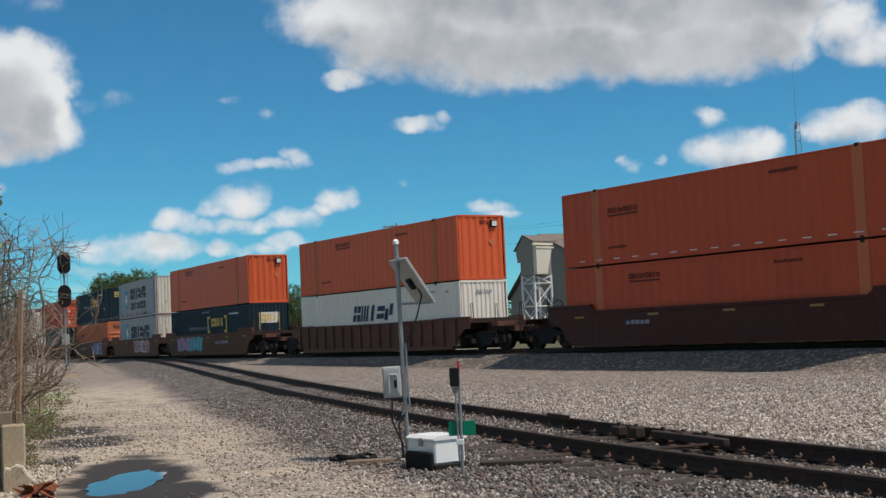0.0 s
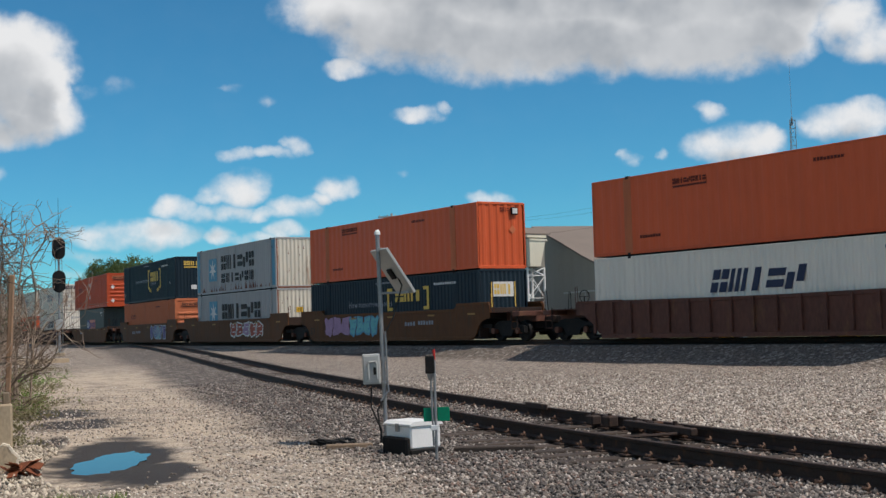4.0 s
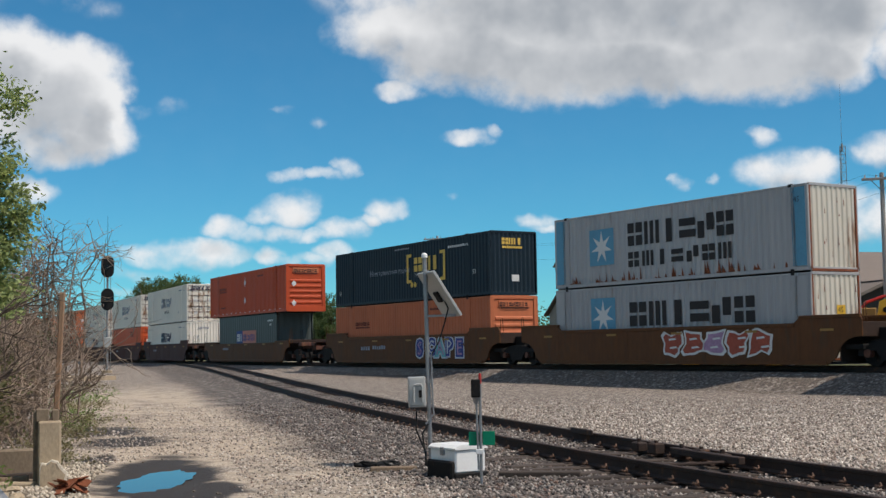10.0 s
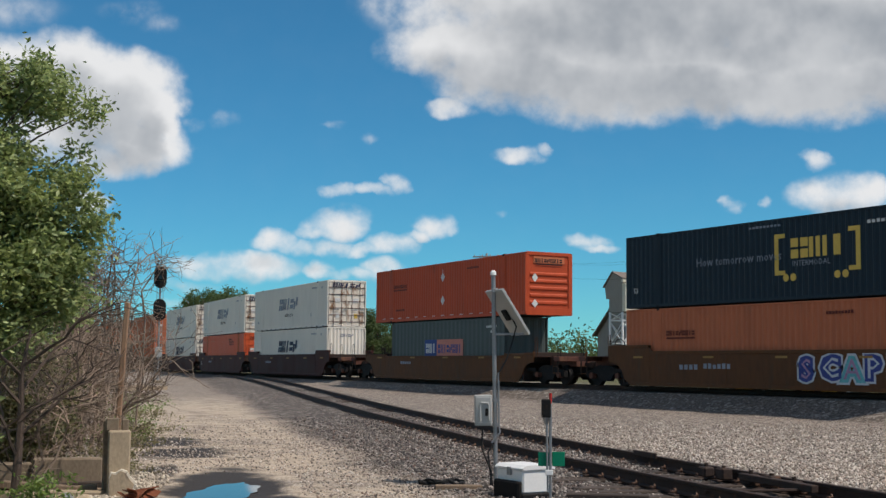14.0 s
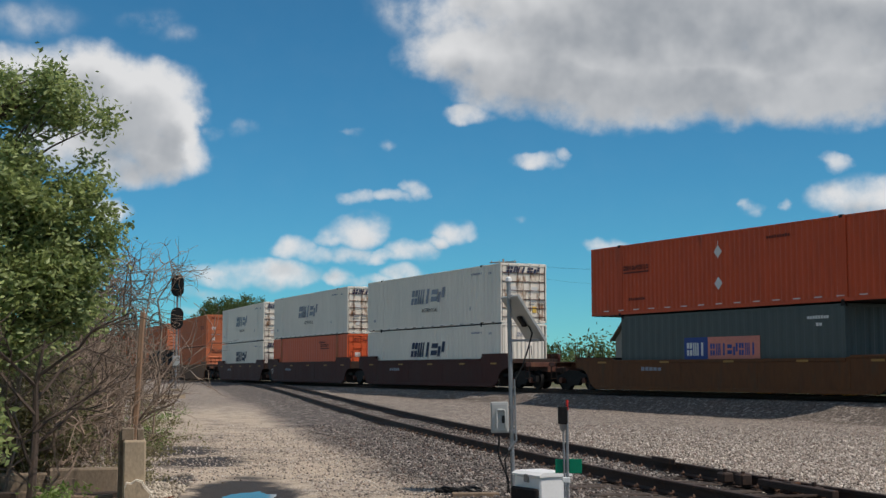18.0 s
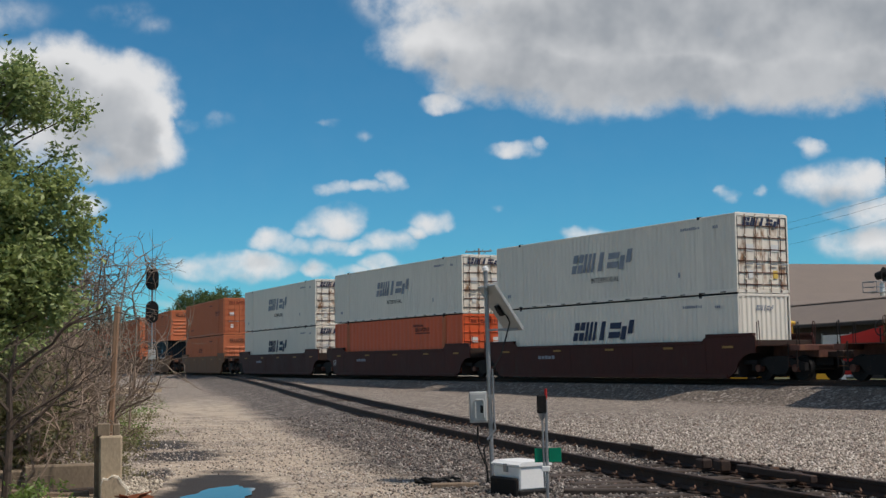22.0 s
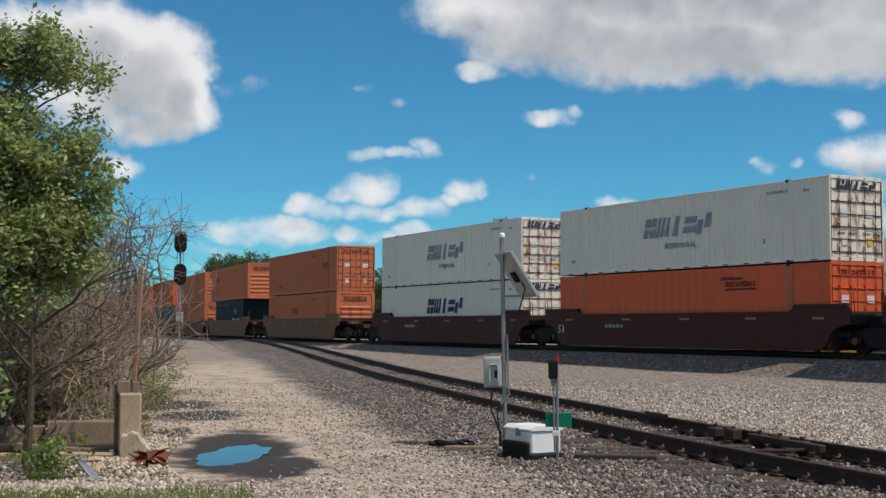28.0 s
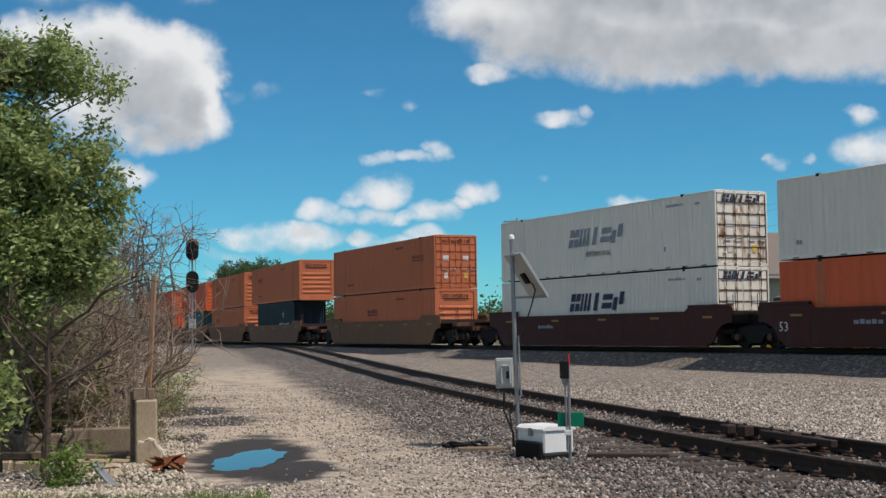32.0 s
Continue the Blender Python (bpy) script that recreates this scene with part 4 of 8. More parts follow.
def grey_marks(upper):
    def put(root, hl, hw, height, ys, rng):
        z0 = 0.85 if upper else 1.05
        part("logo_panel", Shape().box(-4.55, ys - 0.003, z0, -3.05, ys, z0 + 1.45), M["skyblue"], root, "faded light blue square")
        part("logo_star", star(-3.8, z0 + 0.72, 0.66, ys - 0.004), M["pale"], root, "white pointed star")
        part("logo", blocks(6, -2.2, 1.5 if upper else 1.35, 5.8 if upper else 6.7, 0.88 if upper else 0.92, ys, 0.0, rng, 0.13), M["logoblack"], root, "large black block lettering shapes")
        if upper:
            part("logo", blocks(7, -2.2, 0.68, 5.7, 0.58, ys, 0.0, rng, 0.22), M["logoblack"], root, "black block lettering shapes")
        part("end_panel", Shape().box(hl - 0.72, ys - 0.002, 0.2, hl - 0.12, ys + 0.004, height - 0.12), M["skyblue"] if upper else M["grey"], root)
        part("end_panel", Shape().box(-hl + 0.12, ys - 0.002, 0.2, -hl + 0.7, ys + 0.004, height - 0.12), M["skyblue"] if upper else M["grey"], root)
        for i in range(64):
            x = rng.uniform(-hl + 0.3, hl - 0.3)
            part("rust_streak", Shape().slab([(x, 0.18), (x + rng.uniform(0.05, 0.22), 0.18), (x + 0.03, 0.18 + 0.5 * rng.random() ** 2 + 0.04), (x + 0.01, 0.22)], 'y', ys - 0.001, ys), M["rustmetal"], root)
        for i in range(9):
            y, z = rng.uniform(-hw + 0.2, hw - 0.25), rng.uniform(0.4, height - 0.6)
            part("rust_streak", Shape().slab([(y, z), (y + rng.uniform(0.02, 0.06), z), (y + 0.02, z + rng.uniform(0.1, 0.4))], 'x', hl - 0.009, hl - 0.007), M["rustmetal"], root)
        for sy in (-1, 1):
            part("rust_edge", Shape().box(hl - 0.06, sy * (hw - 0.13), 0.1, hl + 0.003, sy * (hw - 0.06), height - 0.1), M["rustmetal"], root)
        part("rust_edge", Shape().box(hl - 0.05, -hw + 0.1, 0.02, hl + 0.004, hw - 0.1, 0.1), M["rustmetal"], root)
        if upper:
            words("45", hl - 0.62, height - 0.62, 0.2, ys - 0.004, "size_number", M["logoblack"], root)
        else:
            end_patch(root, hl - 0.008, 0.0, 1.55, 0.42, 1.85, M["yellow"], "size_panel")
            end_words("45", 0.05, 1.60, 0.2, hl, "size_number", M["logoblack"], root)
    return put


def slate_marks(root, hl, hw, height, ys, rng):
    part("logo_panel", Shape().box(-2.1, ys - 0.003, 1.08, -0.75, ys, 1.95), M["royal"], root, "blue panel")
    part("logo_panel", Shape().box(-0.74, ys - 0.003, 1.08, 2.06, ys, 1.95), M["salmon"], root, "faded red panel")
    part("logo", blocks(3, -1.95, 1.25, 1.1, 0.5, ys - 0.004, 0, rng, 0.15), M["pale"], root)
    part("logo", blocks(8, -0.6, 1.25, 2.5, 0.45, ys - 0.004, 0, rng, 0.2), M["royal"], root)
    part("number_bars", blocks(8, hl - 1.7, height - 0.5, 1.0, 0.12, ys, 0, rng, 0.2, True), M["pale"], root)
    part("number_bars", blocks(2, hl - 1.3, height - 0.75, 0.3, 0.12, ys, 0, rng, 0.2, True), M["pale"], root)


def dark_marks(root, hl, hw, height, ys, rng):
    part("logo", blocks(6, 1.6, 0.9, 3.0, 0.5, ys, 0, rng, 0.2), M["pale"], root)
    part("logo_swirl", star(2.8, 2.0, 0.4, ys, 5), M["skyblue"], root)


def plain_marks(root, hl, hw, height, ys, rng):
    small_marks(root, hl, height, ys, rng, M["pale"])


# ---- well cars ----
def wheelset_mesh(r):
    s = Shape().rod((0, -0.9, 0), (0, 0.9, 0), 0.075, n=10)
    for sy in (-1, 1):
        s.rod((0, sy * 0.70, 0), (0, sy * 0.83, 0), r, r * 0.985, n=24)
        s.rod((0, sy * 0.675, 0), (0, sy * 0.70, 0), r + 0.028, n=24)
        s.rod((0, sy * 0.83, 0), (0, sy * 0.86, 0), r * 0.45, n=12)
        for k in range(4):
            a = k * math.pi / 2
            s.box(math.cos(a) * r * 0.6 - 0.04, sy * 0.835 - 0.012, math.sin(a) * r * 0.6 - 0.04, math.cos(a) * r * 0.6 + 0.04, sy * 0.835 + 0.012, math.sin(a) * r * 0.6 + 0.04)
    return s.mesh("wheelset", M["black"])


WHEEL_R = 0.42
WHEELS = wheelset_mesh(WHEEL_R)
SIDE_FRAME = Shape().slab([(-1.28, 0.34), (-1.28, 0.60), (-0.95, 0.66), (-0.40, 0.84), (0.40, 0.84), (0.95, 0.66), (1.28, 0.60), (1.28, 0.34), (1.02, 0.34), (0.98, 0.50), (0.60, 0.52), (0.36, 0.20), (-0.36, 0.20), (-0.60, 0.52), (-0.98, 0.50), (-1.02, 0.34)], 'y', -0.09, 0.09).mesh("side_frame", M["black"])
SPRINGS = Shape().rod((-0.2, 0, 0.26), (-0.2, 0, 0.56), 0.085, n=10).rod((0, 0, 0.26), (0, 0, 0.56), 0.085, n=10).rod((0.2, 0, 0.26), (0.2, 0, 0.56), 0.085, n=10).mesh("springs", M["rustmetal"])
BEARING = Shape().rod((0, -0.11, 0), (0, 0.11, 0), 0.13, n=12).mesh("bearing_cap", M["brown"])
BOLSTER = Shape().cbox(-0.2, -1.1, 0.55, 0.2, 1.1, 0.85, 0.02).mesh("bolster", M["black"])
SPINS = []


def truck(car, x):
    t = part("truck", BOLSTER, None, car, "black two-axle truck")
    t.matrix_basis = pose(x, 0, 0)
    for sy in (-1, 1):
        part("side_frame", SIDE_FRAME, None, t).matrix_basis = pose(0, sy * 1.02, 0)
        part("springs", SPRINGS, None, t).matrix_basis = pose(0, sy * 1.02, 0)
        for ax in (-0.88, 0.88):
            part("bearing_cap", BEARING, None, t).matrix_basis = pose(ax, sy * 1.08, WHEEL_R)
    for ax in (-0.88, 0.88):
        w = part("wheelset", WHEELS, None, t)
        w.matrix_basis = pose(ax, 0, WHEEL_R)
        SPINS.append((w, ax))


def graffiti(car, x0, z0, w, h, n, fill, edge, rng, y):
    """Rounded, bulging sprayed shapes with a pale outline, on the car's side."""
    cw = w / n
    for i in range(n):
        cx = x0 + (i + 0.5) * cw
        for grow, mat, dy in ((1.0, edge, 0.0), (0.80, fill[i % len(fill)], -0.003)):
            ring = []
            for k in range(14):
                a = k * 2 * math.pi / 14
                wob = 0.85 + 0.28 * math.sin(3 * a + i * 2.1) * 0.5 + 0.12 * math.cos(5 * a + i)
                px = max(-1, min(1, 1.35 * math.cos(a))) * cw * 0.58 * wob
                pz = max(-1, min(1, 1.35 * math.sin(a))) * h * 0.52 * wob
                ring.append((cx + px * grow + pz * 0.12, z0 + h / 2 + pz * grow))
            part("graffiti", Shape().slab(ring, 'y', y + dy, y + dy - 0.002), mat, car)
        for k in range(2):
            sx, sz = cx + rng.uniform(-0.2, 0.15) * cw, z0 + h * (0.3 + 0.32 * k)
            part("graffiti", Shape().slab([(sx, sz), (sx + cw * 0.36, sz + 0.03), (sx + cw * 0.30, sz + h * 0.10), (sx - 0.02, sz + h * 0.07)], 'y', y - 0.005, y - 0.007), edge, car)


def well_car(style, centre, front, back, label, extras=None, seed=0, top=1.42, end_top=1.66):
    """front, back: 'joint' (shared truck) or 'coupler'. Sits on the rails, middle at `centre` along the train."""
    rng = random.Random(seed)
    root = thing("well_car", label, "freight car", "cars of the train")
    mat = M[style]
    ys = 1.46
    half = [(0, top), (6.25, top), (6.6, end_top), (8.95, end_top), (9.05, 1.5), (9.05, 0.98), (8.75, 0.95), (8.45, 0.86), (8.2, 0.66), (8.0, 0.30), (7.7, 0.10), (0, 0.075)]
    if style == "brown":
        half = [(0, 1.42), (8.95, 1.50), (9.05, 1.45), (9.05, 0.98), (8.6, 0.95), (8.1, 0.62), (7.8, 0.30), (7.4, 0.10), (0, 0.08)]
    outline = half + [(-x, z) for x, z in half[::-1] if x > 0]
    for sy in (-1, 1):
        a, b = sorted((sy * (ys - 0.05), sy * ys))
        side = part("side_sill", Shape().slab(outline, 'y', a, b), mat, root)
        chord = Shape()
        c0, c1 = sorted((sy * (ys - 0.13), sy * (ys + 0.03)))
        chord.cbox(-6.3, c0, top - 0.11, 6.3, c1, top + 0.012, 0.01)
        for sx in (-1, 1):
            x0, x1 = sorted((sx * 6.5, sx * 8.98))
            zt = end_top if style != "brown" else 1.49
            chord.cbox(x0, c0, zt - 0.10, x1, c1, zt + 0.012, 0.01)
        part("top_chord", chord, mat, side)
        part("bottom_chord", Shape().cbox(-7.6, c0, 0.06, 7.6, c1, 0.20, 0.01), mat, side)
        n = 17 if style == "brown" else 0
        for i in range(n):
            x = -7.9 + i * 15.8 / (n - 1)
            part("rib", Shape().cbox(x - 0.06, sy * ys - (0.10 if sy < 0 else 0), 0.26, x + 0.06, sy * ys + (0.10 if sy > 0 else 0), 1.42, 0.012), mat, side)
        if style != "brown" and sy < 0:
            for x in (-6.45, -2.1, 2.1, 6.45):
                part("seam", Shape().box(x - 0.03, -ys - 0.008, 0.3, x + 0.03, -ys, 1.30), mat, side)
    part("well_floor", Shape().box(-8.3, -1.38, 0.10, 8.3, 1.38, 0.168), M["black"], root)
    for sx, kind in ((1, front), (-1, back)):
        x0, x1 = sorted((sx * 8.32, sx * 9.0))
        part("bulkhead", Shape().cbox(x0, -1.40, 0.95, x1, 1.40, 1.42, 0.015), M["grimy"], root)
        x0, x1 = sorted((sx * 8.10, sx * 8.16))
        part("well_end", Shape().box(x0, -1.40, 0.17, x1, 1.40, 1.41), M["grimy"], root)
        x0, x1 = sorted((sx * 8.17, sx * (10.9 if kind == "coupler" else 9.7)))
        part("draft_sill", Shape().cbox(x0, -0.42, 0.50, x1, 0.42, 0.80, 0.02), M["black"], root)
        x0, x1 = sorted((sx * 8.2, sx * 8.9))
        for yy in (-1.1, 1.1):
            part("brake_beam", Shape().cbox(x0, yy - 0.15, 0.55, x1, yy + 0.15, 0.72, 0.02), M["black"], root)
        if kind == "coupler":
            x0, x1 = sorted((sx * 9.0, sx * 11.15))
            part("end_platform", Shape().cbox(x0, -0.55, 0.78, x1, 0.55, 1.20, 0.02), M["brown"], root)
            x0, x1 = sorted((sx * 10.7, sx * 11.15))
            part("end_sill", Shape().cbox(x0, -1.45, 1.02, x1, 1.45, 1.22, 0.015), M["brown"], root)
            part("walkway", Shape().box(*sorted((sx * 9.0, sx * 10.7))[:1], -1.40, 1.205, sorted((sx * 9.0, sx * 10.7))[1], 1.40, 1.235), M["brown"], root)
            cp = part("coupler", Shape().cbox(*[min(sx * 11.1, sx * 11.62)], -0.11, 0.78, max(sx * 11.1, sx * 11.62), 0.11, 0.98, 0.02).cbox(min(sx * 11.55, sx * 11.86), -0.17, 0.72, max(sx * 11.55, sx * 11.86), 0.17, 1.02, 0.04), M["grimy"], root)
            for yy in (-1.42, 1.42):
                rail = Shape().tube([(sx * 9.12, yy, 1.22), (sx * 9.12, yy, 2.05), (sx * 9.12, yy * 0.93, 2.1), (sx * 9.12, yy * 0.9, 1.22)], 0.015, 6)
                part("handrail", rail, mat, root)
                part("handrail", Shape().tube([(sx * 11.0, yy, 1.2), (sx * 11.0, yy, 1.95), (sx * 11.0, yy * 0.94, 2.0), (sx * 11.0, yy * 0.9, 1.2)], 0.015, 6), M["black"], root)
                lad = part("ladder", Shape().box(sx * 10.6 - 0.02, yy - 0.02, 0.45, sx * 10.6 + 0.02, yy + 0.02, 1.3).box(sx * 11.0 - 0.02, yy - 0.02, 0.45, sx * 11.0 + 0.02, yy + 0.02, 1.3), M["grimy"], root)
                for k in range(3):
                    part("rung", Shape().rod((sx * 10.6, yy, 0.5 + k * 0.3), (sx * 11.0, yy, 0.5 + k * 0.3), 0.016, n=6), mat, lad)
            if sx < 0:
                part("brake_wheel", Shape().tube([(sx * 11.05 + 0.0, 0.7 + 0.26 * math.cos(k * 0.5236), 1.75 + 0.26 * math.sin(k * 0.5236)) for k in range(13)], 0.02, 6).rod((sx * 11.05, 0.44, 1.75), (sx * 11.05, 0.96, 1.75), 0.014, n=5).rod((sx * 11.05, 0.7, 1.2), (sx * 11.05, 0.7, 1.75), 0.03, n=6), M["black"], root)
            truck(root, sx * 9.75)
        else:
            x0, x1 = sorted((sx * 9.0, sx * 9.74))
            part("end_platform", Shape().cbox(x0, -0.6, 0.80, x1, 0.6, 1.25, 0.02), M["black"], root)
            for yy in (-1.42,):
                part("handrail", Shape().tube([(sx * 9.1, yy, 1.4), (sx * 9.1, yy, 2.0), (sx * 9.1, yy + 0.1, 2.05), (sx * 9.1, yy + 0.14, 1.4)], 0.015, 6), mat, root)
            if sx > 0:
                truck(root, 9.86)
        part("air_hose", Shape().tube([(sx * 9.3, -0.5, 0.75), (sx * 9.6, -0.62, 0.45), (sx * 9.74, -0.6, 0.6)], 0.03, 6), M["rubber"], root)
    if style != "brown":
        for x in (-7.4, -3.3, 0.4, 4.1, 7.4):
            part("reflector", Shape().box(x, -ys - 0.036, 1.15, x + 0.55, -ys - 0.008, 1.23), M["ochrebody"], root)
    MOVERS.append((root, centre, 0.0))
    if extras:
        extras(root, -ys - 0.009, rng)
    return root


def set_graffiti_a(car, y, rng):
    graffiti(car, -6.2, 0.32, 2.7, 1.0, 3, [M["lilac"]], M["lilac"], rng, y)
    graffiti(car, -3.5, 0.30, 2.9, 1.05, 4, [M["aqua"]], M["skyblue"], rng, y)
    part("number_bars", blocks(4, 2.0, 0.75, 1.0, 0.2, y, 0, rng, 0.3, True), M["logofade"], car)
    part("number_bars", blocks(6, 3.2, 0.78, 1.4, 0.2, y, 0, rng, 0.3, True), M["logofade"], car)
    words("53", -7.9, 0.45, 0.36, y - 0.002, "size_number", M["logoblack"], car)


def set_graffiti_b(car, y, rng):
    graffiti(car, -0.1, 0.34, 5.4, 0.95, 5, [M["redspray"], M["redspray"], M["lilac"]], M["pale"], rng, y)


def set_graffiti_c(car, y, rng):
    for k, ch in enumerate("SCAPE"):
        for fat, mat, dy in ((0.36, "palespray", 0.004), (0.22, "aqua" if ch == "A" else "bluespray", 0.008), (0.0, "palespray" if k % 2 else "lilac", 0.012)):
            ob = words(ch, 0, 0, 0.70, 0, "graffiti", M[mat], car, fat=fat)
            ob.matrix_basis = pose(1.55 + k * 0.94, y - dy, 0.46 + 0.05 * (k % 2), 90, 0, 0) @ Matrix.Diagonal((1.15, 1.0, 1.0, 1.0))
    part("number_bars", blocks(4, -4.65, 0.72, 1.1, 0.2, y, 0, rng, 0.3, True), M["logofade"], car)
    part("number_bars", blocks(6, -3.3, 0.76, 1.5, 0.2, y, 0, rng, 0.3, True), M["logofade"], car)


def set_number(car, y, rng):
    if car.name == "well_car.007":
        words("53", -8.0, 0.62, 0.36, y - 0.002, "size_number", M["pale"], car)
    part("number_bars", blocks(5, -4.5, 0.85, 1.3, 0.16, y, 0, rng, 0.2, True), M["logofade"], car)


TAN = "faded tan steel well car on rails"
MAROON, OCHRE = "dark maroon steel well car rolling on rails", "dirty ochre steel well car on rails"
well_car("maroon", 102.2, "joint", "coupler", MAROON, set_number, 1)
well_car("brown", 78.65, "coupler", "coupler", "rusty brown ribbed steel well car rolling on the main track", None, 2)
well_car("ochre", 54.93, "coupler", "joint", OCHRE + ", lilac and aqua graffiti", set_graffiti_a, 3)
well_car("ochre", 35.21, "joint", "joint", OCHRE + ", red and white graffiti", set_graffiti_b, 4)
well_car("ochre", 15.49, "joint", "coupler", OCHRE + ", blue and white graffiti", set_graffiti_c, 5)
well_car("ochre", -8.08, "coupler", "coupler", OCHRE, set_number, 6, 1.27, 1.36)
well_car("maroon", -31.78, "coupler", "joint", MAROON, set_number, 7)
well_car("maroon", -51.2, "joint", "joint", MAROON, set_number, 8)
well_car("maroon", -70.62, "joint", "coupler", MAROON, set_number, 9)
well_car("tan", -94.2, "coupler", "coupler", TAN, None, 10)
well_car("tan", -118.2, "coupler", "joint", TAN, None, 11)
well_car("tan", -137.7, "joint", "joint", TAN, None, 12)
well_car("tan", -157.3, "joint", "coupler", TAN, None, 13)
well_car("tan", -180.9, "coupler", "joint", TAN, None, 14)
well_car("tan", -200.6, "joint", "coupler", TAN, None, 15)

ORANGE = "orange painted steel container with dark red marks, "
WHITE = "white ribbed steel container with slanted blue shapes, "
UP, LOW = FLOOR + H53, FLOOR


def big(color, label, end, upper, centre, marks, seed, pitch=0.28, length=L53, width=W53):
    container(color, label + ("stacked on top" if upper else "in a well car"), length, width, H53, end, UP if upper else LOW, centre, lettering=marks, seed=seed, pitch=pitch)


big("redorange", ORANGE, "ribs", True, 102.2, orange_marks(-5.4, 1.95), 21, 0.5)
big("redorange", ORANGE, "ribs", False, 102.2, orange_marks(-4.4, 2.35, dashes=False), 22, 0.5)
big("orange", ORANGE, "ribs", True, 78.65, orange_marks(-3.7, 2.4, dashes=False), 23, 0.5)
big("white", WHITE, "ribs", False, 78.65, white_marks(False, False), 24)
big("orange", ORANGE, "ribs", True, 54.93, orange_marks(-4.4, 2.5, dashes=False), 25, 0.5)
big("navy", "dark blue ribbed container with yellow bracket shapes, ", "ribs", False, 54.93, navy_marks(False), 26)
big("grey", "grey rust-streaked container with black lettering shapes, ", "ribs", True, 35.21, grey_marks(True), 27, 0.30, 13.716, 2.438)
big("grey", "grey rust-streaked container with light blue star panel, ", "ribs", False, 35.21, grey_marks(False), 28, 0.30, 13.716, 2.438)
big("navy", "dark blue ribbed container with yellow bracket shapes, ", "ribs", True, 15.49, navy_marks(True), 29)
big("peach", "faded orange ribbed container with louvred end, ", "louver", False, 15.49, orange_marks(-5.6, 1.85, end="louver", dashes=False), 30, 0.26)
big("redorange", ORANGE, "louver", True, -8.08, orange_marks(-5.8, 1.85, end="louver", plates=True), 31, 0.26)
container("slate", "slate blue container with blue and faded red panels", 12.192, 2.438, H53, "ribs", LOW, -8.08, posts=False, lettering=slate_marks, seed=32, pitch=0.42)
big("white", WHITE, "doors", True, -31.78, white_marks(True, True), 33)
big("white", WHITE, "ribs", False, -31.78, white_marks(False, False), 34)
big("white", WHITE, "doors", True, -51.2, white_marks(True, True), 35)
big("orange", ORANGE, "doors", False, -51.2, orange_marks(2.84, 2.2, end="doors", dashes=False), 36, 0.5)
big("white", WHITE, "doors", True, -70.62, white_marks(True, True), 37)
big("white", WHITE, "doors", False, -70.62, white_marks(False, True), 38)
big("peach", "orange ribbed container with lock-rod doors, ", "doors", True, -94.2, orange_marks(5.0, 1.75, end="doors", dashes=False), 39, 0.26)
big("peach", "faded orange ribbed container with louvred end, ", "louver", False, -94.2, orange_marks(-2.0, 1.75, end="louver", dashes=False), 40, 0.26)
big("peach", "faded orange ribbed container with louvred end, ", "louver", True, -118.2, orange_marks(-5.6, 1.85, end="louver", dashes=False), 41, 0.26)
container("navy", "dark blue container with white lettering shapes, standing in a well car", 12.192, 2.438, H53, "ribs", LOW, -118.2, posts=False, lettering=dark_marks, seed=42)
big("peach", "faded orange ribbed container with louvred end, ", "louver", True, -137.7, orange_marks(-5.6, 1.85, end="louver", dashes=False), 43, 0.26)
big("peach", "faded orange ribbed container with louvred end, ", "louver", False, -137.7, orange_marks(-5.6, 1.85, end="louver", dashes=False), 44, 0.26)
big("orange", ORANGE, "louver", True, -157.3, orange_marks(-5.6, 1.85, end="louver", dashes=False), 45, 0.26)
container("teal", "teal steel container standing in a well car", 12.192, 2.438, H53, "ribs", LOW, -157.3, posts=False, lettering=plain_marks, seed=46)
big("orange", ORANGE, "louver", True, -180.9, orange_marks(-5.6, 1.85, end="louver", dashes=False), 47, 0.26)
big("orange", ORANGE, "ribs", False, -180.9, orange_marks(-5.6, 1.85, dashes=False), 48, 0.5)
big("orange", ORANGE, "louver", True, -200.6, orange_marks(-5.6, 1.85, end="louver", dashes=False), 49, 0.26)
big("white", WHITE, "ribs", False, -200.6, white_marks(False, False), 50)


# ---- sky with clouds: a far backdrop that drifts ----
# each cloud is a few puffs: degrees left of +y, degrees up, half width, half height
CLOUDS = []
FAINT = []
CLOUDS += [(59.65, 14.29, 2.78, 1.27), (56.57, 13.74, 3.8, 1.9), (52.21, 12.98, 4.3, 1.9), (48.12, 12.91, 4.05, 1.77), (43.63, 12.61, 4.3, 1.77), (40.7, 12.86, 2.28, 1.65), (50.3, 16.19, 10.63, 2.78), (42.8, 14.95, 5.57, 2.28)]
CLOUDS += [(74.53, 11.86, 2.28, 1.47), (73.85, 9.62, 2.03, 1.22), (75.25, 8.86, 1.77, 0.81), (73.14, 10.96, 1.14, 1.52)]
CLOUDS += [(37.64, 12.46, 1.27, 1.14), (36.42, 11.52, 1.52, 0.76), (37.71, 8.17, 1.82, 0.76), (39.23, 8.16, 0.51, 0.35)]
CLOUDS += [(56.43, 9.44, 1.11, 0.43), (55.34, 9.64, 0.41, 0.33), (59.72, 11.57, 1.16, 0.46), (64.75, 7.8, 0.86, 0.35), (63.37, 7.79, 0.86, 0.28), (62.22, 8.18, 0.56, 0.41), (64.91, 6.3, 1.42, 0.63), (65.79, 5.98, 1.01, 0.3)]
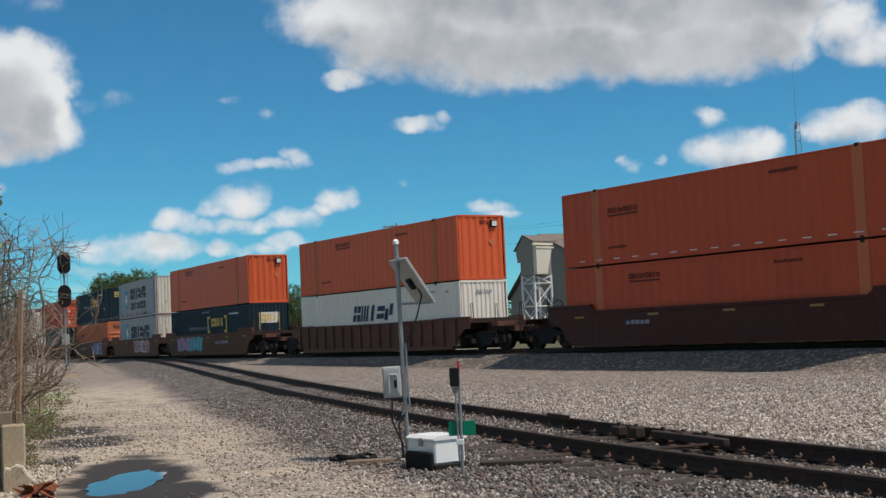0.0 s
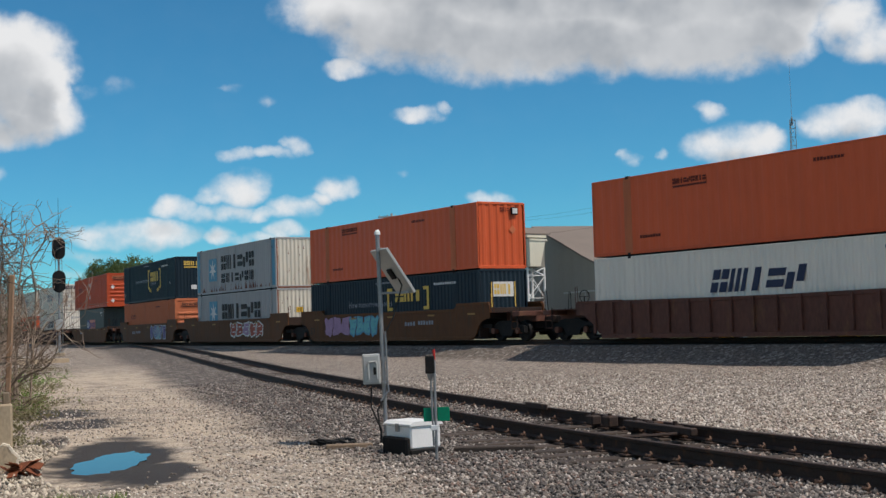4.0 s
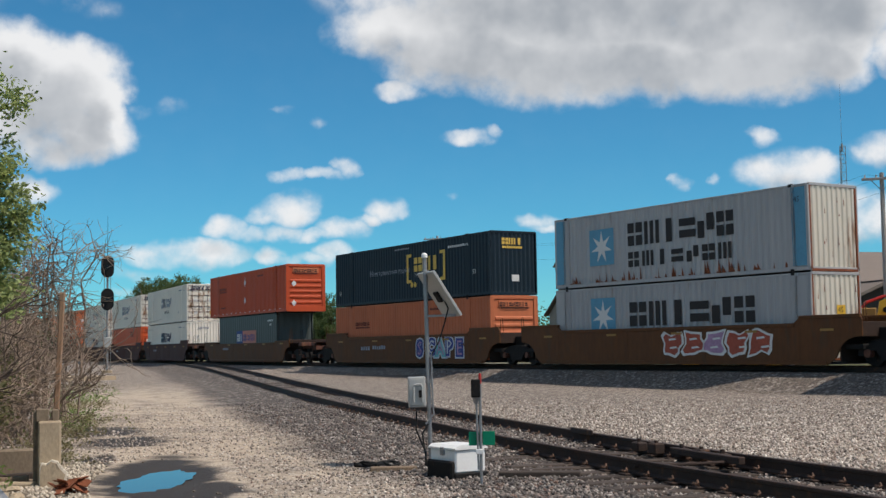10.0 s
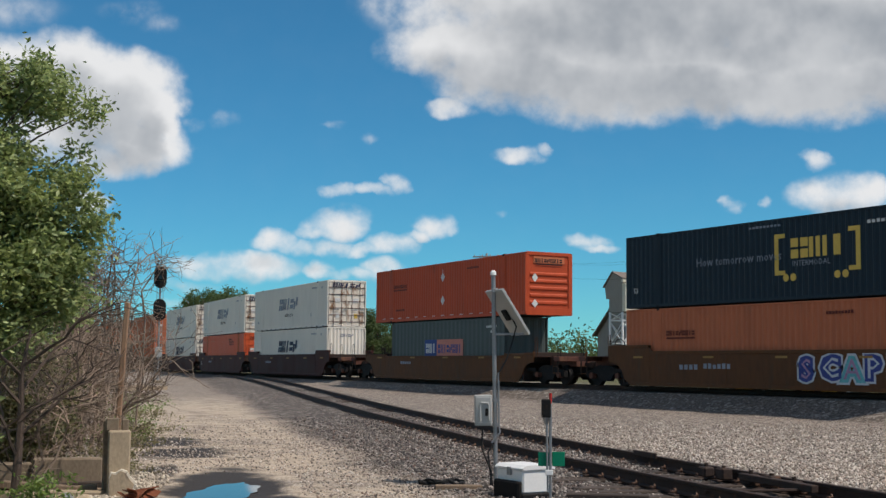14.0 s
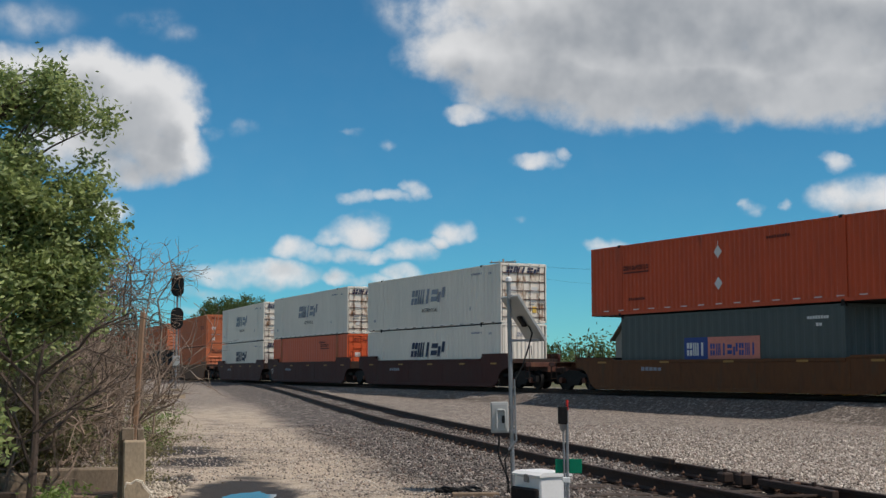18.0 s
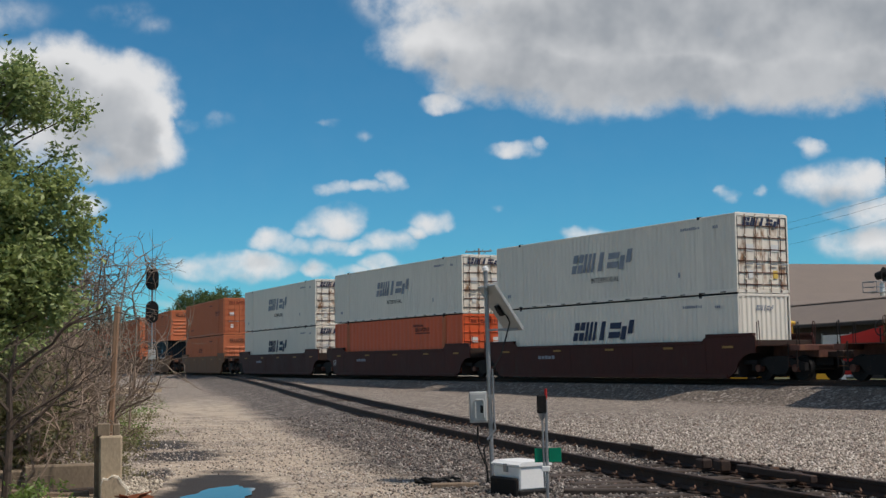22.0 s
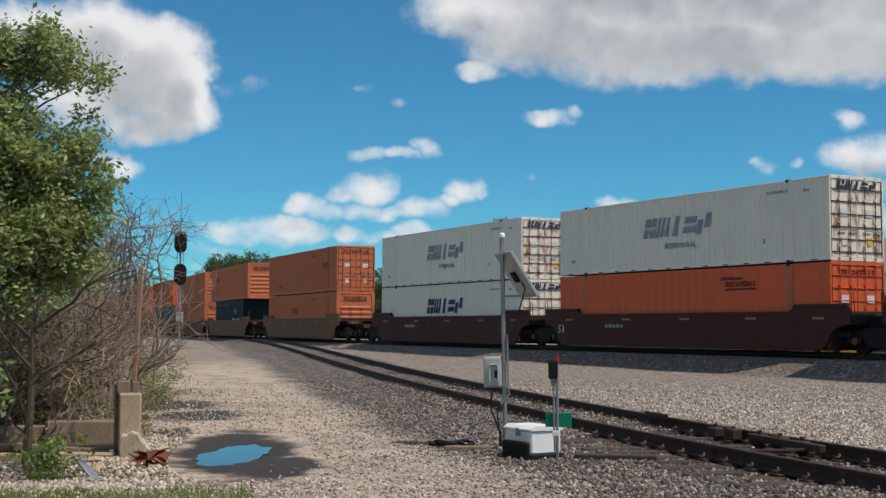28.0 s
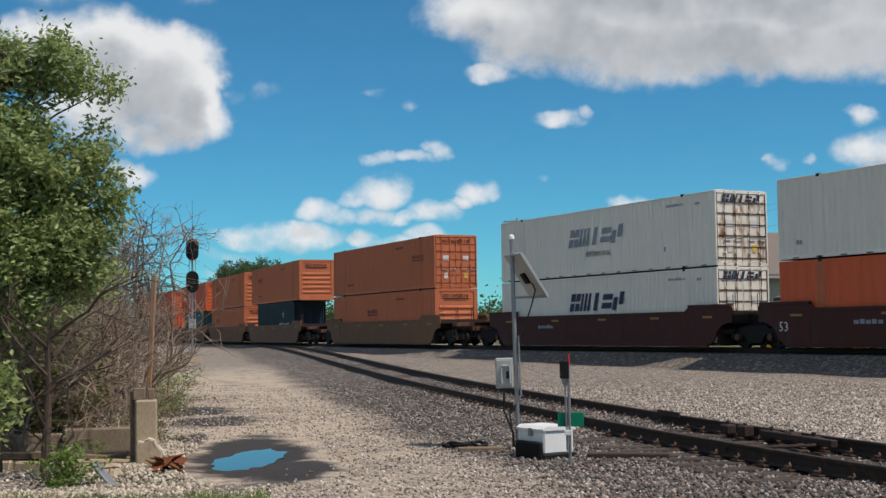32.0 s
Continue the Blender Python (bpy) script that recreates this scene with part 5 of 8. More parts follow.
CLOUDS += [(67.65, 5.49, 0.96, 0.51), (66.54, 5.36, 0.86, 0.35), (65.3, 5.29, 0.91, 0.33), (64.17, 5.13, 0.61, 0.28), (60.48, 6.24, 0.86, 0.48), (62.53, 5.38, 1.06, 0.48), (63.42, 5.19, 0.76, 0.25), (61.25, 5.79, 0.51, 0.25)]
CLOUDS += [(70.47, 4.39, 1.52, 0.51), (68.41, 4.38, 1.77, 0.56), (69.87, 4.09, 2.28, 0.35), (65.69, 4.29, 0.61, 0.41), (62.93, 4.38, 1.01, 0.33), (64.19, 4.07, 1.27, 0.25), (53.71, 5.74, 1.06, 0.3), (53.07, 5.46, 0.76, 0.2)]
CLOUDS += [(42.61, 7.4, 1.82, 0.86), (41.4, 7.57, 1.01, 0.56), (43.58, 9.01, 0.61, 0.41), (47.19, 7.09, 0.41, 0.28), (45.82, 7.2, 0.28, 0.28), (40.86, 6.07, 2.03, 0.56), (40.79, 4.83, 2.41, 0.71), (38.89, 5.22, 1.52, 0.76)]
FAINT += [(75.26, 6.95, 0.35, 0.41), (70.02, 10.79, 0.66, 0.3), (71.24, 10.57, 0.46, 0.23), (65.2, 10.65, 0.41, 0.2), (63.58, 10.1, 0.51, 0.2), (57.52, 6.99, 0.25, 0.2), (71.56, 3.42, 1.52, 0.25), (72.04, 2.69, 1.01, 0.2)]
CLOUDS += [(76.07, 7.0, 0.81, 0.51)]
FAINT += [(79.37, 14.92, 2.2, 0.9), (74.56, 15.26, 1.3, 0.5), (73.06, 14.74, 0.9, 0.4)]
CLOUDS += [(76.97, 12.36, 2.78, 1.57), (75.14, 10.97, 2.66, 1.39), (73.66, 10.02, 1.57, 1.01), (76.96, 9.81, 2.78, 1.06), (79.36, 12.49, 2.03, 1.27), (76.23, 7.2, 0.86, 0.46)]


def cloud_group():
    """The amount of cloud in a direction: puffs with ragged edges."""
    g = bpy.data.node_groups.new("cloud_amount", "ShaderNodeTree")
    g.interface.new_socket("Vector", in_out='INPUT', socket_type='NodeSocketVector')
    g.interface.new_socket("Value", in_out='OUTPUT', socket_type='NodeSocketFloat')
    g.interface.new_socket("Soft", in_out='OUTPUT', socket_type='NodeSocketFloat')
    nd, ln = g.nodes, g.links
    vin, vout = nd.new("NodeGroupInput"), nd.new("NodeGroupOutput")
    warp = nd.new("ShaderNodeTexNoise")
    warp.inputs["Scale"].default_value, warp.inputs["Detail"].default_value, warp.inputs["Roughness"].default_value = 0.55, 5, 0.5
    ln.new(vin.outputs[0], warp.inputs[0])
    bend = nd.new("ShaderNodeVectorMath")
    bend.operation = 'MULTIPLY_ADD'
    bend.inputs[1].default_value = (2.0, 1.3, 0)
    off = nd.new("ShaderNodeVectorMath")
    off.operation = 'ADD'
    off.inputs[1].default_value = (-1.0, -0.65, 0)
    ln.new(vin.outputs[0], off.inputs[0])
    ln.new(warp.outputs["Color"], bend.inputs[0])
    ln.new(off.outputs[0], bend.inputs[2])
    low = None
    for a, e, rx, ry, top in [(*c, min(1.0, 0.55 + 0.5 * c[3]) + 0.5 * smooth((c[3] - 0.9) / 0.8)) for c in CLOUDS] + [(*c, 0.34) for c in FAINT]:
        m = nd.new("ShaderNodeMapping")
        m.vector_type = 'TEXTURE'
        m.inputs["Location"].default_value, m.inputs["Scale"].default_value = (a, e, 0), (rx * 1.40, ry * 1.42, 1)
        ln.new(bend.outputs[0], m.inputs[0])
        d = nd.new("ShaderNodeVectorMath")
        d.operation = 'DOT_PRODUCT'
        ln.new(m.outputs[0], d.inputs[0])
        ln.new(m.outputs[0], d.inputs[1])
        v = math_node(g, 'SUBTRACT', 1.0, d.outputs["Value"])
        v = math_node(g, 'MULTIPLY', math_node(g, 'MAXIMUM', v, 0.0), top)
        low = v if low is None else math_node(g, 'SMOOTH_MAX', low, v, 0.12)
    # rest of the sky, away from the sun: unseen clouds added for whiter fill
    xyz = nd.new("ShaderNodeSeparateXYZ")
    ln.new(vin.outputs[0], xyz.inputs[0])
    A, E = xyz.outputs[0], xyz.outputs[1]
    away = math_node(g, 'ABSOLUTE', math_node(g, 'SUBTRACT', A, 58.0))
    hide = math_node(g, 'MAXIMUM', span(g, away, 27, 36), span(g, E, 20, 26))
    da, de = math_node(g, 'MULTIPLY', math_node(g, 'ADD', A, 56.7), 0.5), math_node(g, 'SUBTRACT', E, 59.0)
    gap = span(g, math_node(g, 'SQRT', math_node(g, 'ADD', math_node(g, 'MULTIPLY', da, da), math_node(g, 'MULTIPLY', de, de))), 14, 24)
    rest = math_node(g, 'MULTIPLY', math_node(g, 'MULTIPLY', hide, gap), span(g, noise_node(g, bend.outputs[0], 0.065, 4, 0.5), 0.465, 0.605))
    low = math_node(g, 'MAXIMUM', low, rest)
    n1 = noise_node(g, vin.outputs[0], 0.62, 6, 0.55)
    n = math_node(g, 'MULTIPLY', math_node(g, 'SUBTRACT', n1, 0.5), 1.4)
    lift = span(g, low, 0.02, 0.45)
    ln.new(math_node(g, 'ADD', low, math_node(g, 'MULTIPLY', n, lift)), vout.inputs[0])
    n2 = math_node(g, 'MULTIPLY', math_node(g, 'SUBTRACT', noise_node(g, vin.outputs[0], 0.42, 3, 0.45), 0.5), 1.1)
    ln.new(math_node(g, 'ADD', low, math_node(g, 'MULTIPLY', n2, lift)), vout.inputs[1])
    return g


def build_clouds():
    m = bpy.data.materials.new("cloud_vapour")
    m.use_nodes = True
    nt = m.node_tree
    nd, ln = nt.nodes, nt.links
    nd.remove(nd["Principled BSDF"])
    pos = nd.new("ShaderNodeTexCoord").outputs["Object"]
    nrm = nd.new("ShaderNodeVectorMath")
    nrm.operation = 'NORMALIZE'
    ln.new(pos, nrm.inputs[0])
    s = nd.new("ShaderNodeSeparateXYZ")
    ln.new(nrm.outputs[0], s.inputs[0])
    az = math_node(nt, 'MULTIPLY', math_node(nt, 'ARCTAN2', math_node(nt, 'MULTIPLY', s.outputs[0], -1.0), s.outputs[1]), 57.2958)
    el = math_node(nt, 'MULTIPLY', math_node(nt, 'ARCSINE', s.outputs[2]), 57.2958)
    group = cloud_group()
    amounts = []
    for left, up in ((0.0, 0.0), (-0.4, 0.9)):
        c = nd.new("ShaderNodeCombineXYZ")
        ln.new(math_node(nt, 'ADD', az, left), c.inputs[0])
        ln.new(math_node(nt, 'ADD', el, up), c.inputs[1])
        k = nd.new("ShaderNodeGroup")
        k.node_tree = group
        ln.new(c.outputs[0], k.inputs[0])
        amounts.append(k.outputs[1 if up else 0])
        last = c.outputs[0]
    cover = math_node(nt, 'MULTIPLY', span(nt, amounts[0], 0.06, 1.05), 0.97)
    # thick cloud above a place shades it: near edges stay white, deep bases turn grey
    thick = span(nt, amounts[1], 0.42, 1.5)
    shade = math_node(nt, 'MULTIPLY', thick, span(nt, noise_node(nt, last, 0.22, 4), 0.3, 0.7, 0.55, 1.0))
    col = mix_node(nt, shade, (0.95, 0.95, 0.955), (0.39, 0.42, 0.46))
    em = nd.new("ShaderNodeEmission")
    ln.new(col, em.inputs[0])
    em.inputs[1].default_value = 1.0
    tr, mx = nd.new("ShaderNodeBsdfTransparent"), nd.new("ShaderNodeMixShader")
    ln.new(cover, mx.inputs[0])
    ln.new(tr.outputs[0], mx.inputs[1])
    ln.new(em.outputs[0], mx.inputs[2])
    ln.new(mx.outputs[0], nd["Material Output"].inputs[0])
    R, v, f = 4000.0, [], []
    azs, els = [-180 + i * 5.0 for i in range(73)], [-0.5 + j * 4.5 for j in range(20)]
    for a in azs:
        for e in els:
            a_, e_ = radians(a), radians(e)
            v.append((-math.sin(a_) * math.cos(e_) * R, math.cos(a_) * math.cos(e_) * R, math.sin(e_) * R))
    n = len(els)
    f = [(i * n + j, (i + 1) * n + j, (i + 1) * n + j + 1, i * n + j + 1) for i in range(len(azs) - 1) for j in range(n - 1)]
    me = bpy.data.meshes.new("cloud_backdrop")
    me.from_pydata(v, [], f)
    me.materials.append(m)
    ob = tagged(new("backdrop", me), "white fair-weather clouds drifting in a blue sky", "sky", kind="structure")
    ob.matrix_basis = pose(0, -33.7, 0.83)
    return ob


SKY_BACKDROP = build_clouds()


def spot(az, dist, z=0.0):
    """Place in a direction from where the camera stands."""
    return Vector((-math.sin(radians(az)) * dist, -33.73 + math.cos(radians(az)) * dist, z))


# ---- behind the train ----
def gable_building(name, label, m, length, depth, eave, ridge, roof_mat, wall_mat, over=0.5, openings=()):
    """Long along its own x, ridge along x, front to -y."""
    root = thing(name, label, "building", at=m)
    hl, hd, t = length / 2, depth / 2, 0.2
    for sy, nm in ((-1, "wall"), (1, "wall")):
        y0, y1 = sorted((sy * hd, sy * (hd - t)))
        w = part(nm, Shape().box(-hl, y0, -1.0, hl, y1, eave), wall_mat, root)
        if sy < 0:
            for x, z, ww, hh in openings:
                d = part("door", Shape().box(x - ww / 2, -hd - 0.05, z, x + ww / 2, -hd + 0.02, z + hh), M["whitebox"], root)
                for fx in (x - ww / 2 - 0.1, x + ww / 2):
                    part("door_frame", Shape().box(fx, -hd - 0.07, z, fx + 0.1, -hd, z + hh + 0.1), M["alu"], d)
    for sx in (-1, 1):
        x0, x1 = sorted((sx * hl, sx * (hl - t)))
        part("gable_wall", Shape().slab([(-hd + t, -1.0), (hd - t, -1.0), (hd - t, eave), (0, ridge - 0.1), (-hd + t, eave)], 'x', x0, x1), wall_mat, root)
    k = (ridge - eave) / hd
    for sy in (-1, 1):
        e = hd + over
        ze = ridge - k * e
        part("roof", Shape().slab([(0, ridge), (sy * e, ze), (sy * e, ze - 0.18), (0, ridge - 0.18)], 'x', -hl - over, hl + over), roof_mat, root)
    part("ridge_cap", Shape().slab([(-0.25, ridge - 0.03), (0, ridge + 0.06), (0.25, ridge - 0.03)], 'x', -hl - over, hl + over), roof_mat, root)
    part("gutter", Shape().box(-hl - over, -hd - over - 0.12, ridge - k * (hd + over) - 0.22, hl + over, -hd - over, ridge - k * (hd + over) - 0.06), M["darkwall"], root)
    return root


# large storehouse: its ridge runs from the elevator to the back; the shaded gable end looks to the track
def storehouse():
    root = thing("warehouse", "wide warehouse with a brown roof and grey gable behind the track", "building", at=pose(-84.41, 33.79, 0, 0, 0, -17.2))
    edge = [(-8.9, 3.5), (-8.33, 3.73), (-4.87, 5.54), (0.0, 8.68), (2.37, 8.01), (6.59, 6.79), (10.58, 5.54), (13.39, 4.79), (15.2, 4.45)]
    part("gable_wall", Shape().slab([(-8.5, -1.2)] + [(x, z - 0.05) for x, z in edge[1:-1]] + [(14.4, 4.45), (14.4, -1.2)], 'y', 0.0, 0.3), M["gable"], root)
    part("gable_wall", Shape().slab([(-8.5, -1.2)] + [(x, z - 0.05) for x, z in edge[1:-1]] + [(14.4, 4.45), (14.4, -1.2)], 'y', 41.7, 42.0), M["gable"], root)
    for (x0, z0), (x1, z1) in zip(edge, edge[1:]):
        part("roof", Shape().slab([(x0, z0), (x1, z1), (x1, z1 + 0.16), (x0, z0 + 0.16)], 'y', -0.35, 42.4), M["roofing"], root)
    part("wall", Shape().box(14.1, 0.3, -1.2, 14.4, 41.7, 4.4), M["siding"], root)
    part("wall", Shape().box(-8.5, 0.3, -1.2, -8.2, 41.7, 3.6), M["siding"], root)
    part("corner_trim", Shape().box(14.05, -0.06, -1.2, 14.45, 0.0, 4.4), M["whitebox"], root)
    part("fascia", Shape().slab([(13.39, 4.66), (15.2, 4.32), (15.2, 4.45), (13.39, 4.79)], 'y', -0.40, -0.35), M["whitebox"], root)
    part("gutter", Shape().box(15.2, -0.35, 4.30, 15.34, 42.4, 4.46), M["alu"], root)
    door = part("sliding_door", Shape().box(8.2, -0.06, -0.6, 12.2, 0.0, 2.9), M["gable"], root)
    part("door_rail", Shape().box(6.0, -0.12, 2.9, 12.6, 0.0, 3.02), M["elevator"], door)
    for k in range(3):
        part("door_batten", Shape().box(8.25 + k * 1.9, -0.085, -0.6, 8.37 + k * 1.9, -0.06, 2.9), M["elevator"], door)


storehouse()
gable_building("shed", "low shed with a brown roof behind the parked machines", pose(-52.75, 25.6, 0, 0, 0, -18.1), 16.4, 5.8, 2.89, 4.1, M["roofing"], M["darkwall"], 0.5, [(-4, -0.4, 2.6, 2.3), (3, -0.4, 3.0, 2.4)])


def grain_elevator():
    """A clad house on a lattice tower before the gable; x runs along its shaded side, y along its lit side."""
    p = spot(51.77, 100, 0)
    root = thing("grain_elevator", "grey clad elevator house on white lattice legs", "industrial tower", at=pose(p.x, p.y, 0, 0, 0, 6.6))
    part("upper_house", Shape().slab([(-1.95, 7.09), (-1.8, 6.11), (0, 6.11), (0, 7.66), (-1.07, 8.15)], 'y', 0.0, 2.0), M["gable"], root)
    part("lower_house", Shape().box(-1.5, 0.03, 5.05, -0.03, 2.0, 6.11), M["gable"], root)
    part("roof", Shape().slab([(-2.08, 7.02), (-1.07, 8.18), (0.1, 7.64), (0.1, 7.74), (-1.07, 8.28), (-2.12, 7.06)], 'y', -0.1, 2.6), M["roofing"], root)
    part("canopy", Shape().box(0.0, -0.1, 7.40, 0.16, 2.1, 7.58), M["cream"], root, "cream strip under the eave")
    hop = part("hopper", Shape().slab([(0.0, 7.25), (1.8, 7.25), (1.15, 5.1), (0.0, 5.1)], 'x', 0.0, 0.35), M["cream"], root, "cream tapering hopper front")
    part("hopper_rim", Shape().box(0.0, -0.04, 7.12, 0.40, 1.95, 7.27), M["cream"], hop)
    for x in (-1.42, -0.05):
        for y in (0.06, 1.92):
            part("leg", Shape().box(x - 0.07, y - 0.07, -0.8, x + 0.07, y + 0.07, 5.05), M["whitebox"], root)
    for z0, z1 in ((4.4, 5.0), (2.6, 4.3), (0.9, 2.5), (-0.7, 0.8)):
        for y in (0.06, 1.92):
            part("brace", Shape().rod((-1.42, y, z0), (-0.05, y, z1), 0.035, n=6).rod((-0.05, y, z0), (-1.42, y, z1), 0.035, n=6), M["whitebox"], root)
            part("girt", Shape().rod((-1.42, y, z0), (-0.05, y, z0), 0.045, n=6), M["whitebox"], root)
        for x in (-1.42, -0.05):
            part("brace", Shape().rod((x, 0.06, z0), (x, 1.92, z1), 0.035, n=6).rod((x, 1.92, z0), (x, 0.06, z1), 0.035, n=6), M["whitebox"], root)
            part("girt", Shape().rod((x, 0.06, z0), (x, 1.92, z0), 0.045, n=6), M["whitebox"], root)


grain_elevator()


def utility_pole(az, dist, top, arms, label, turn=30):
    p = spot(az, dist)
    root = thing("utility_pole", label, "utility pole", at=pose(p.x, p.y, -0.6, 0, 0, turn))
    h = top + 0.6
    part("pole", Shape().rod((0, 0, 0), (0, 0, h), 0.15, 0.10, n=10), M["greywood"], root)
    for z, w in arms:
        arm = part("crossarm", Shape().cbox(-w / 2, -0.16, h - z - 0.06, w / 2, -0.05, h - z + 0.06, 0.01), M["greywood"], root)
        for k in range(4):
            x = -w / 2 + 0.15 + k * (w - 0.3) / 3
            part("insulator", Shape().rod((x, -0.1, h - z + 0.06), (x, -0.1, h - z + 0.2), 0.05, 0.035, n=8), M["alu"], arm)
        part("arm_brace", Shape().rod((-w * 0.3, -0.1, h - z), (0, -0.1, h - z - 0.6), 0.02, n=5).rod((w * 0.3, -0.1, h - z), (0, -0.1, h - z - 0.6), 0.02, n=5), M["galv"], root)
    return p, h - 0.6


pa, ha = utility_pole(38.28, 64, 8.85, [(0.3, 1.85)], "weathered wooden utility pole with one crossarm", 40)
pb, hb = utility_pole(57.85, 118, 11.2, [(0.3, 2.6), (1.1, 2.0)], "weathered wooden utility pole with two crossarms", 40)


def power_lines():
    """Slack wires from pole to pole, and on past the nearer one."""
    a, b = pa + Vector((0, 0, ha + 0.05)), pb + Vector((0, 0, hb))
    root = thing("power_lines", "thin dark slack wires between wooden poles", "power line")
    for dx, dz, sag in ((-0.7, -0.12, 1.75), (0.7, -0.12, 1.9), (0.0, -1.0, 2.1)):
        s = Shape()
        o = Vector((dx * 0.77, dx * 0.64, dz))
        s.tube([a.lerp(b, i / 24) + o - Vector((0, 0, 4 * sag * (i / 24) * (1 - i / 24))) for i in range(25)], 0.006, 4)
        e = a + (a - b) * 0.8
        s.tube([a.lerp(e, i / 16) + o - Vector((0, 0, 4 * sag * (i / 16) * (1 - i / 16))) for i in range(17)], 0.006, 4)
        part("wire", s, M["rubber"], root)


power_lines()


def radio_tower():
    p = spot(39.95, 150)
    root = thing("radio_tower", "slim three-legged lattice radio tower with a whip aerial", "radio tower", at=pose(p.x, p.y, -0.6))
    n, h = 24, 23.5
    legs = lambda z: [(0.48 * (1 - z / h * 0.2) * math.cos(a), 0.48 * (1 - z / h * 0.2) * math.sin(a), z) for a in (0.5, 2.6, 4.7)]
    for k in range(3):
        part("leg", Shape().rod(legs(0)[k], legs(h)[k], 0.04, 0.035, n=6), M["galv"], root)
    for i in range(n):
        a, b = legs(h * i / n), legs(h * (i + 1) / n)
        s = Shape()
        for k in range(3):
            s.rod(a[k], b[(k + 1) % 3], 0.018, n=4).rod(b[k], b[(k + 1) % 3], 0.024, n=4)
        part("lattice", s, M["galv"], root)
    part("aerial", Shape().rod((0, 0, h), (0, 0, h + 7.2), 0.03, 0.012, n=5), M["galv"], root)
    part("antenna", Shape().tube([(0.3, 0, h * 0.42), (1.1, 0, h * 0.42), (1.1, 0, h * 0.55)], 0.04, 5), M["galv"], root)
    part("antenna", Shape().rod((0, 0, h - 0.6), (0, 0, h + 0.3), 0.12, n=8), M["galv"], root)


radio_tower()


def signal_head(parent, z, y0=0.0):
    """An oval black target with a hooded lens, looking to +x."""
    ring = [(0.38 * math.cos(a), z + (0.62 if math.sin(a) > 0 else -0.62) * 0 + 0.40 * math.sin(a) + (0.26 if math.sin(a) > 0 else -0.26)) for a in [k * math.pi / 12 + 0.001 for k in range(24)]]
    head = part("target", Shape().slab([(y0 + a, b) for a, b in ring], 'x', 0.16, 0.20), M["black"], parent, "black oval signal target")
    part("lamp_case", Shape().rod((-0.22, y0, z), (0.16, y0, z), 0.2, 0.22, n=14), M["black"], head)
    hood = Shape()
    for k in range(9):
        a0, a1 = radians(-20 + k * 24.4), radians(-20 + (k + 1) * 24.4)
        hood.add([(0.2, y0 + 0.15 * math.cos(a0), z + 0.15 * math.sin(a0)), (0.2, y0 + 0.15 * math.cos(a1), z + 0.15 * math.sin(a1)), (0.5, y0 + 0.13 * math.cos(a1), z + 0.13 * math.sin(a1)), (0.5, y0 + 0.13 * math.cos(a0), z + 0.13 * math.sin(a0))], [(0, 1, 2, 3)])
    part("hood", hood, M["black"], head)
    part("signal_lens", Shape().rod((0.19, y0, z), (0.215, y0, z), 0.12, n=14), M["lens"], head)


def far_signal():
    """A round searchlight head seen from its side, with a grated step and a bright ladder."""
    p = spot(40.45, 84)
    root = thing("railway_signal", "dark searchlight signal with a service cage on a mast", "railway signal", at=pose(p.x, p.y, -0.6, 0, 0, 5))
    part("mast", Shape().rod((0, 0, 0), (0, 0, 5.9), 0.15, n=10), M["whitebox"], root)
    head = part("target", Shape().slab([(0.36 * math.cos(k * math.pi / 8), 6.45 + 0.46 * math.sin(k * math.pi / 8)) for k in range(16)], 'x', 0.16, 0.20), M["black"], root, "black oval signal target")
    part("lamp_case", Shape().rod((-0.35, 0, 6.35), (0.16, 0, 6.45), 0.24, 0.28, n=14), M["black"], head)
    part("hood", Shape().rod((0.2, 0, 6.45), (0.62, 0, 6.40), 0.19, 0.17, n=12), M["black"], head)
    part("relay_box", Shape().cbox(-0.1, 0.35, 6.0, 0.25, 0.75, 6.5, 0.03), M["grimy"], root)
    part("cage_floor", Shape().box(-0.5, -1.25, 5.28, 0.5, -0.15, 5.34), M["galv"], root)
    for z in (5.62, 5.95):
        part("cage_rail", Shape().tube([(-0.5, -0.15, z), (-0.5, -1.25, z), (0.5, -1.25, z), (0.5, -0.15, z)], 0.03, 5), M["galv"], root)
    for x in (-0.5, 0.5):
        part("cage_post", Shape().rod((x, -1.25, 5.3), (x, -1.25, 5.95), 0.03, n=5), M["galv"], root)
    part("ladder", Shape().rod((0.2, 1.6, 3.6), (0.2, 0.25, 6.0), 0.05, n=5).rod((-0.2, 1.6, 3.6), (-0.2, 0.25, 6.0), 0.05, n=5), M["whitebox"], root)
    part("ladder_foot", Shape().rod((0, 0.0, 3.6), (0, 1.6, 3.6), 0.05, n=5), M["whitebox"], root)


far_signal()


def wheel_tyre(parent, x, y, z, r, w):
    t = part("wheel", Shape().rod((x, y - w / 2, z), (x, y + w / 2, z), r * 0.55, n=16), M["yellow"], parent)
    ring = Shape()
    n = 20
    prof = [(r * 0.55, -w / 2), (r * 0.93, -w / 2), (r, -w * 0.3), (r, w * 0.3), (r * 0.93, w / 2), (r * 0.55, w / 2)]
    for k in range(n):
        a = 2 * math.pi * k / n
        ring.v += [(x + q * math.cos(a), y + b, z + q * math.sin(a)) for q, b in prof]
    m = len(prof)
    for k in range(n):
        ring.f += [(k * m + j, ((k + 1) % n) * m + j, ((k + 1) % n) * m + (j + 1) % m, k * m + (j + 1) % m) for j in range(m)]
    part("tyre", ring, M["rubber"], t)


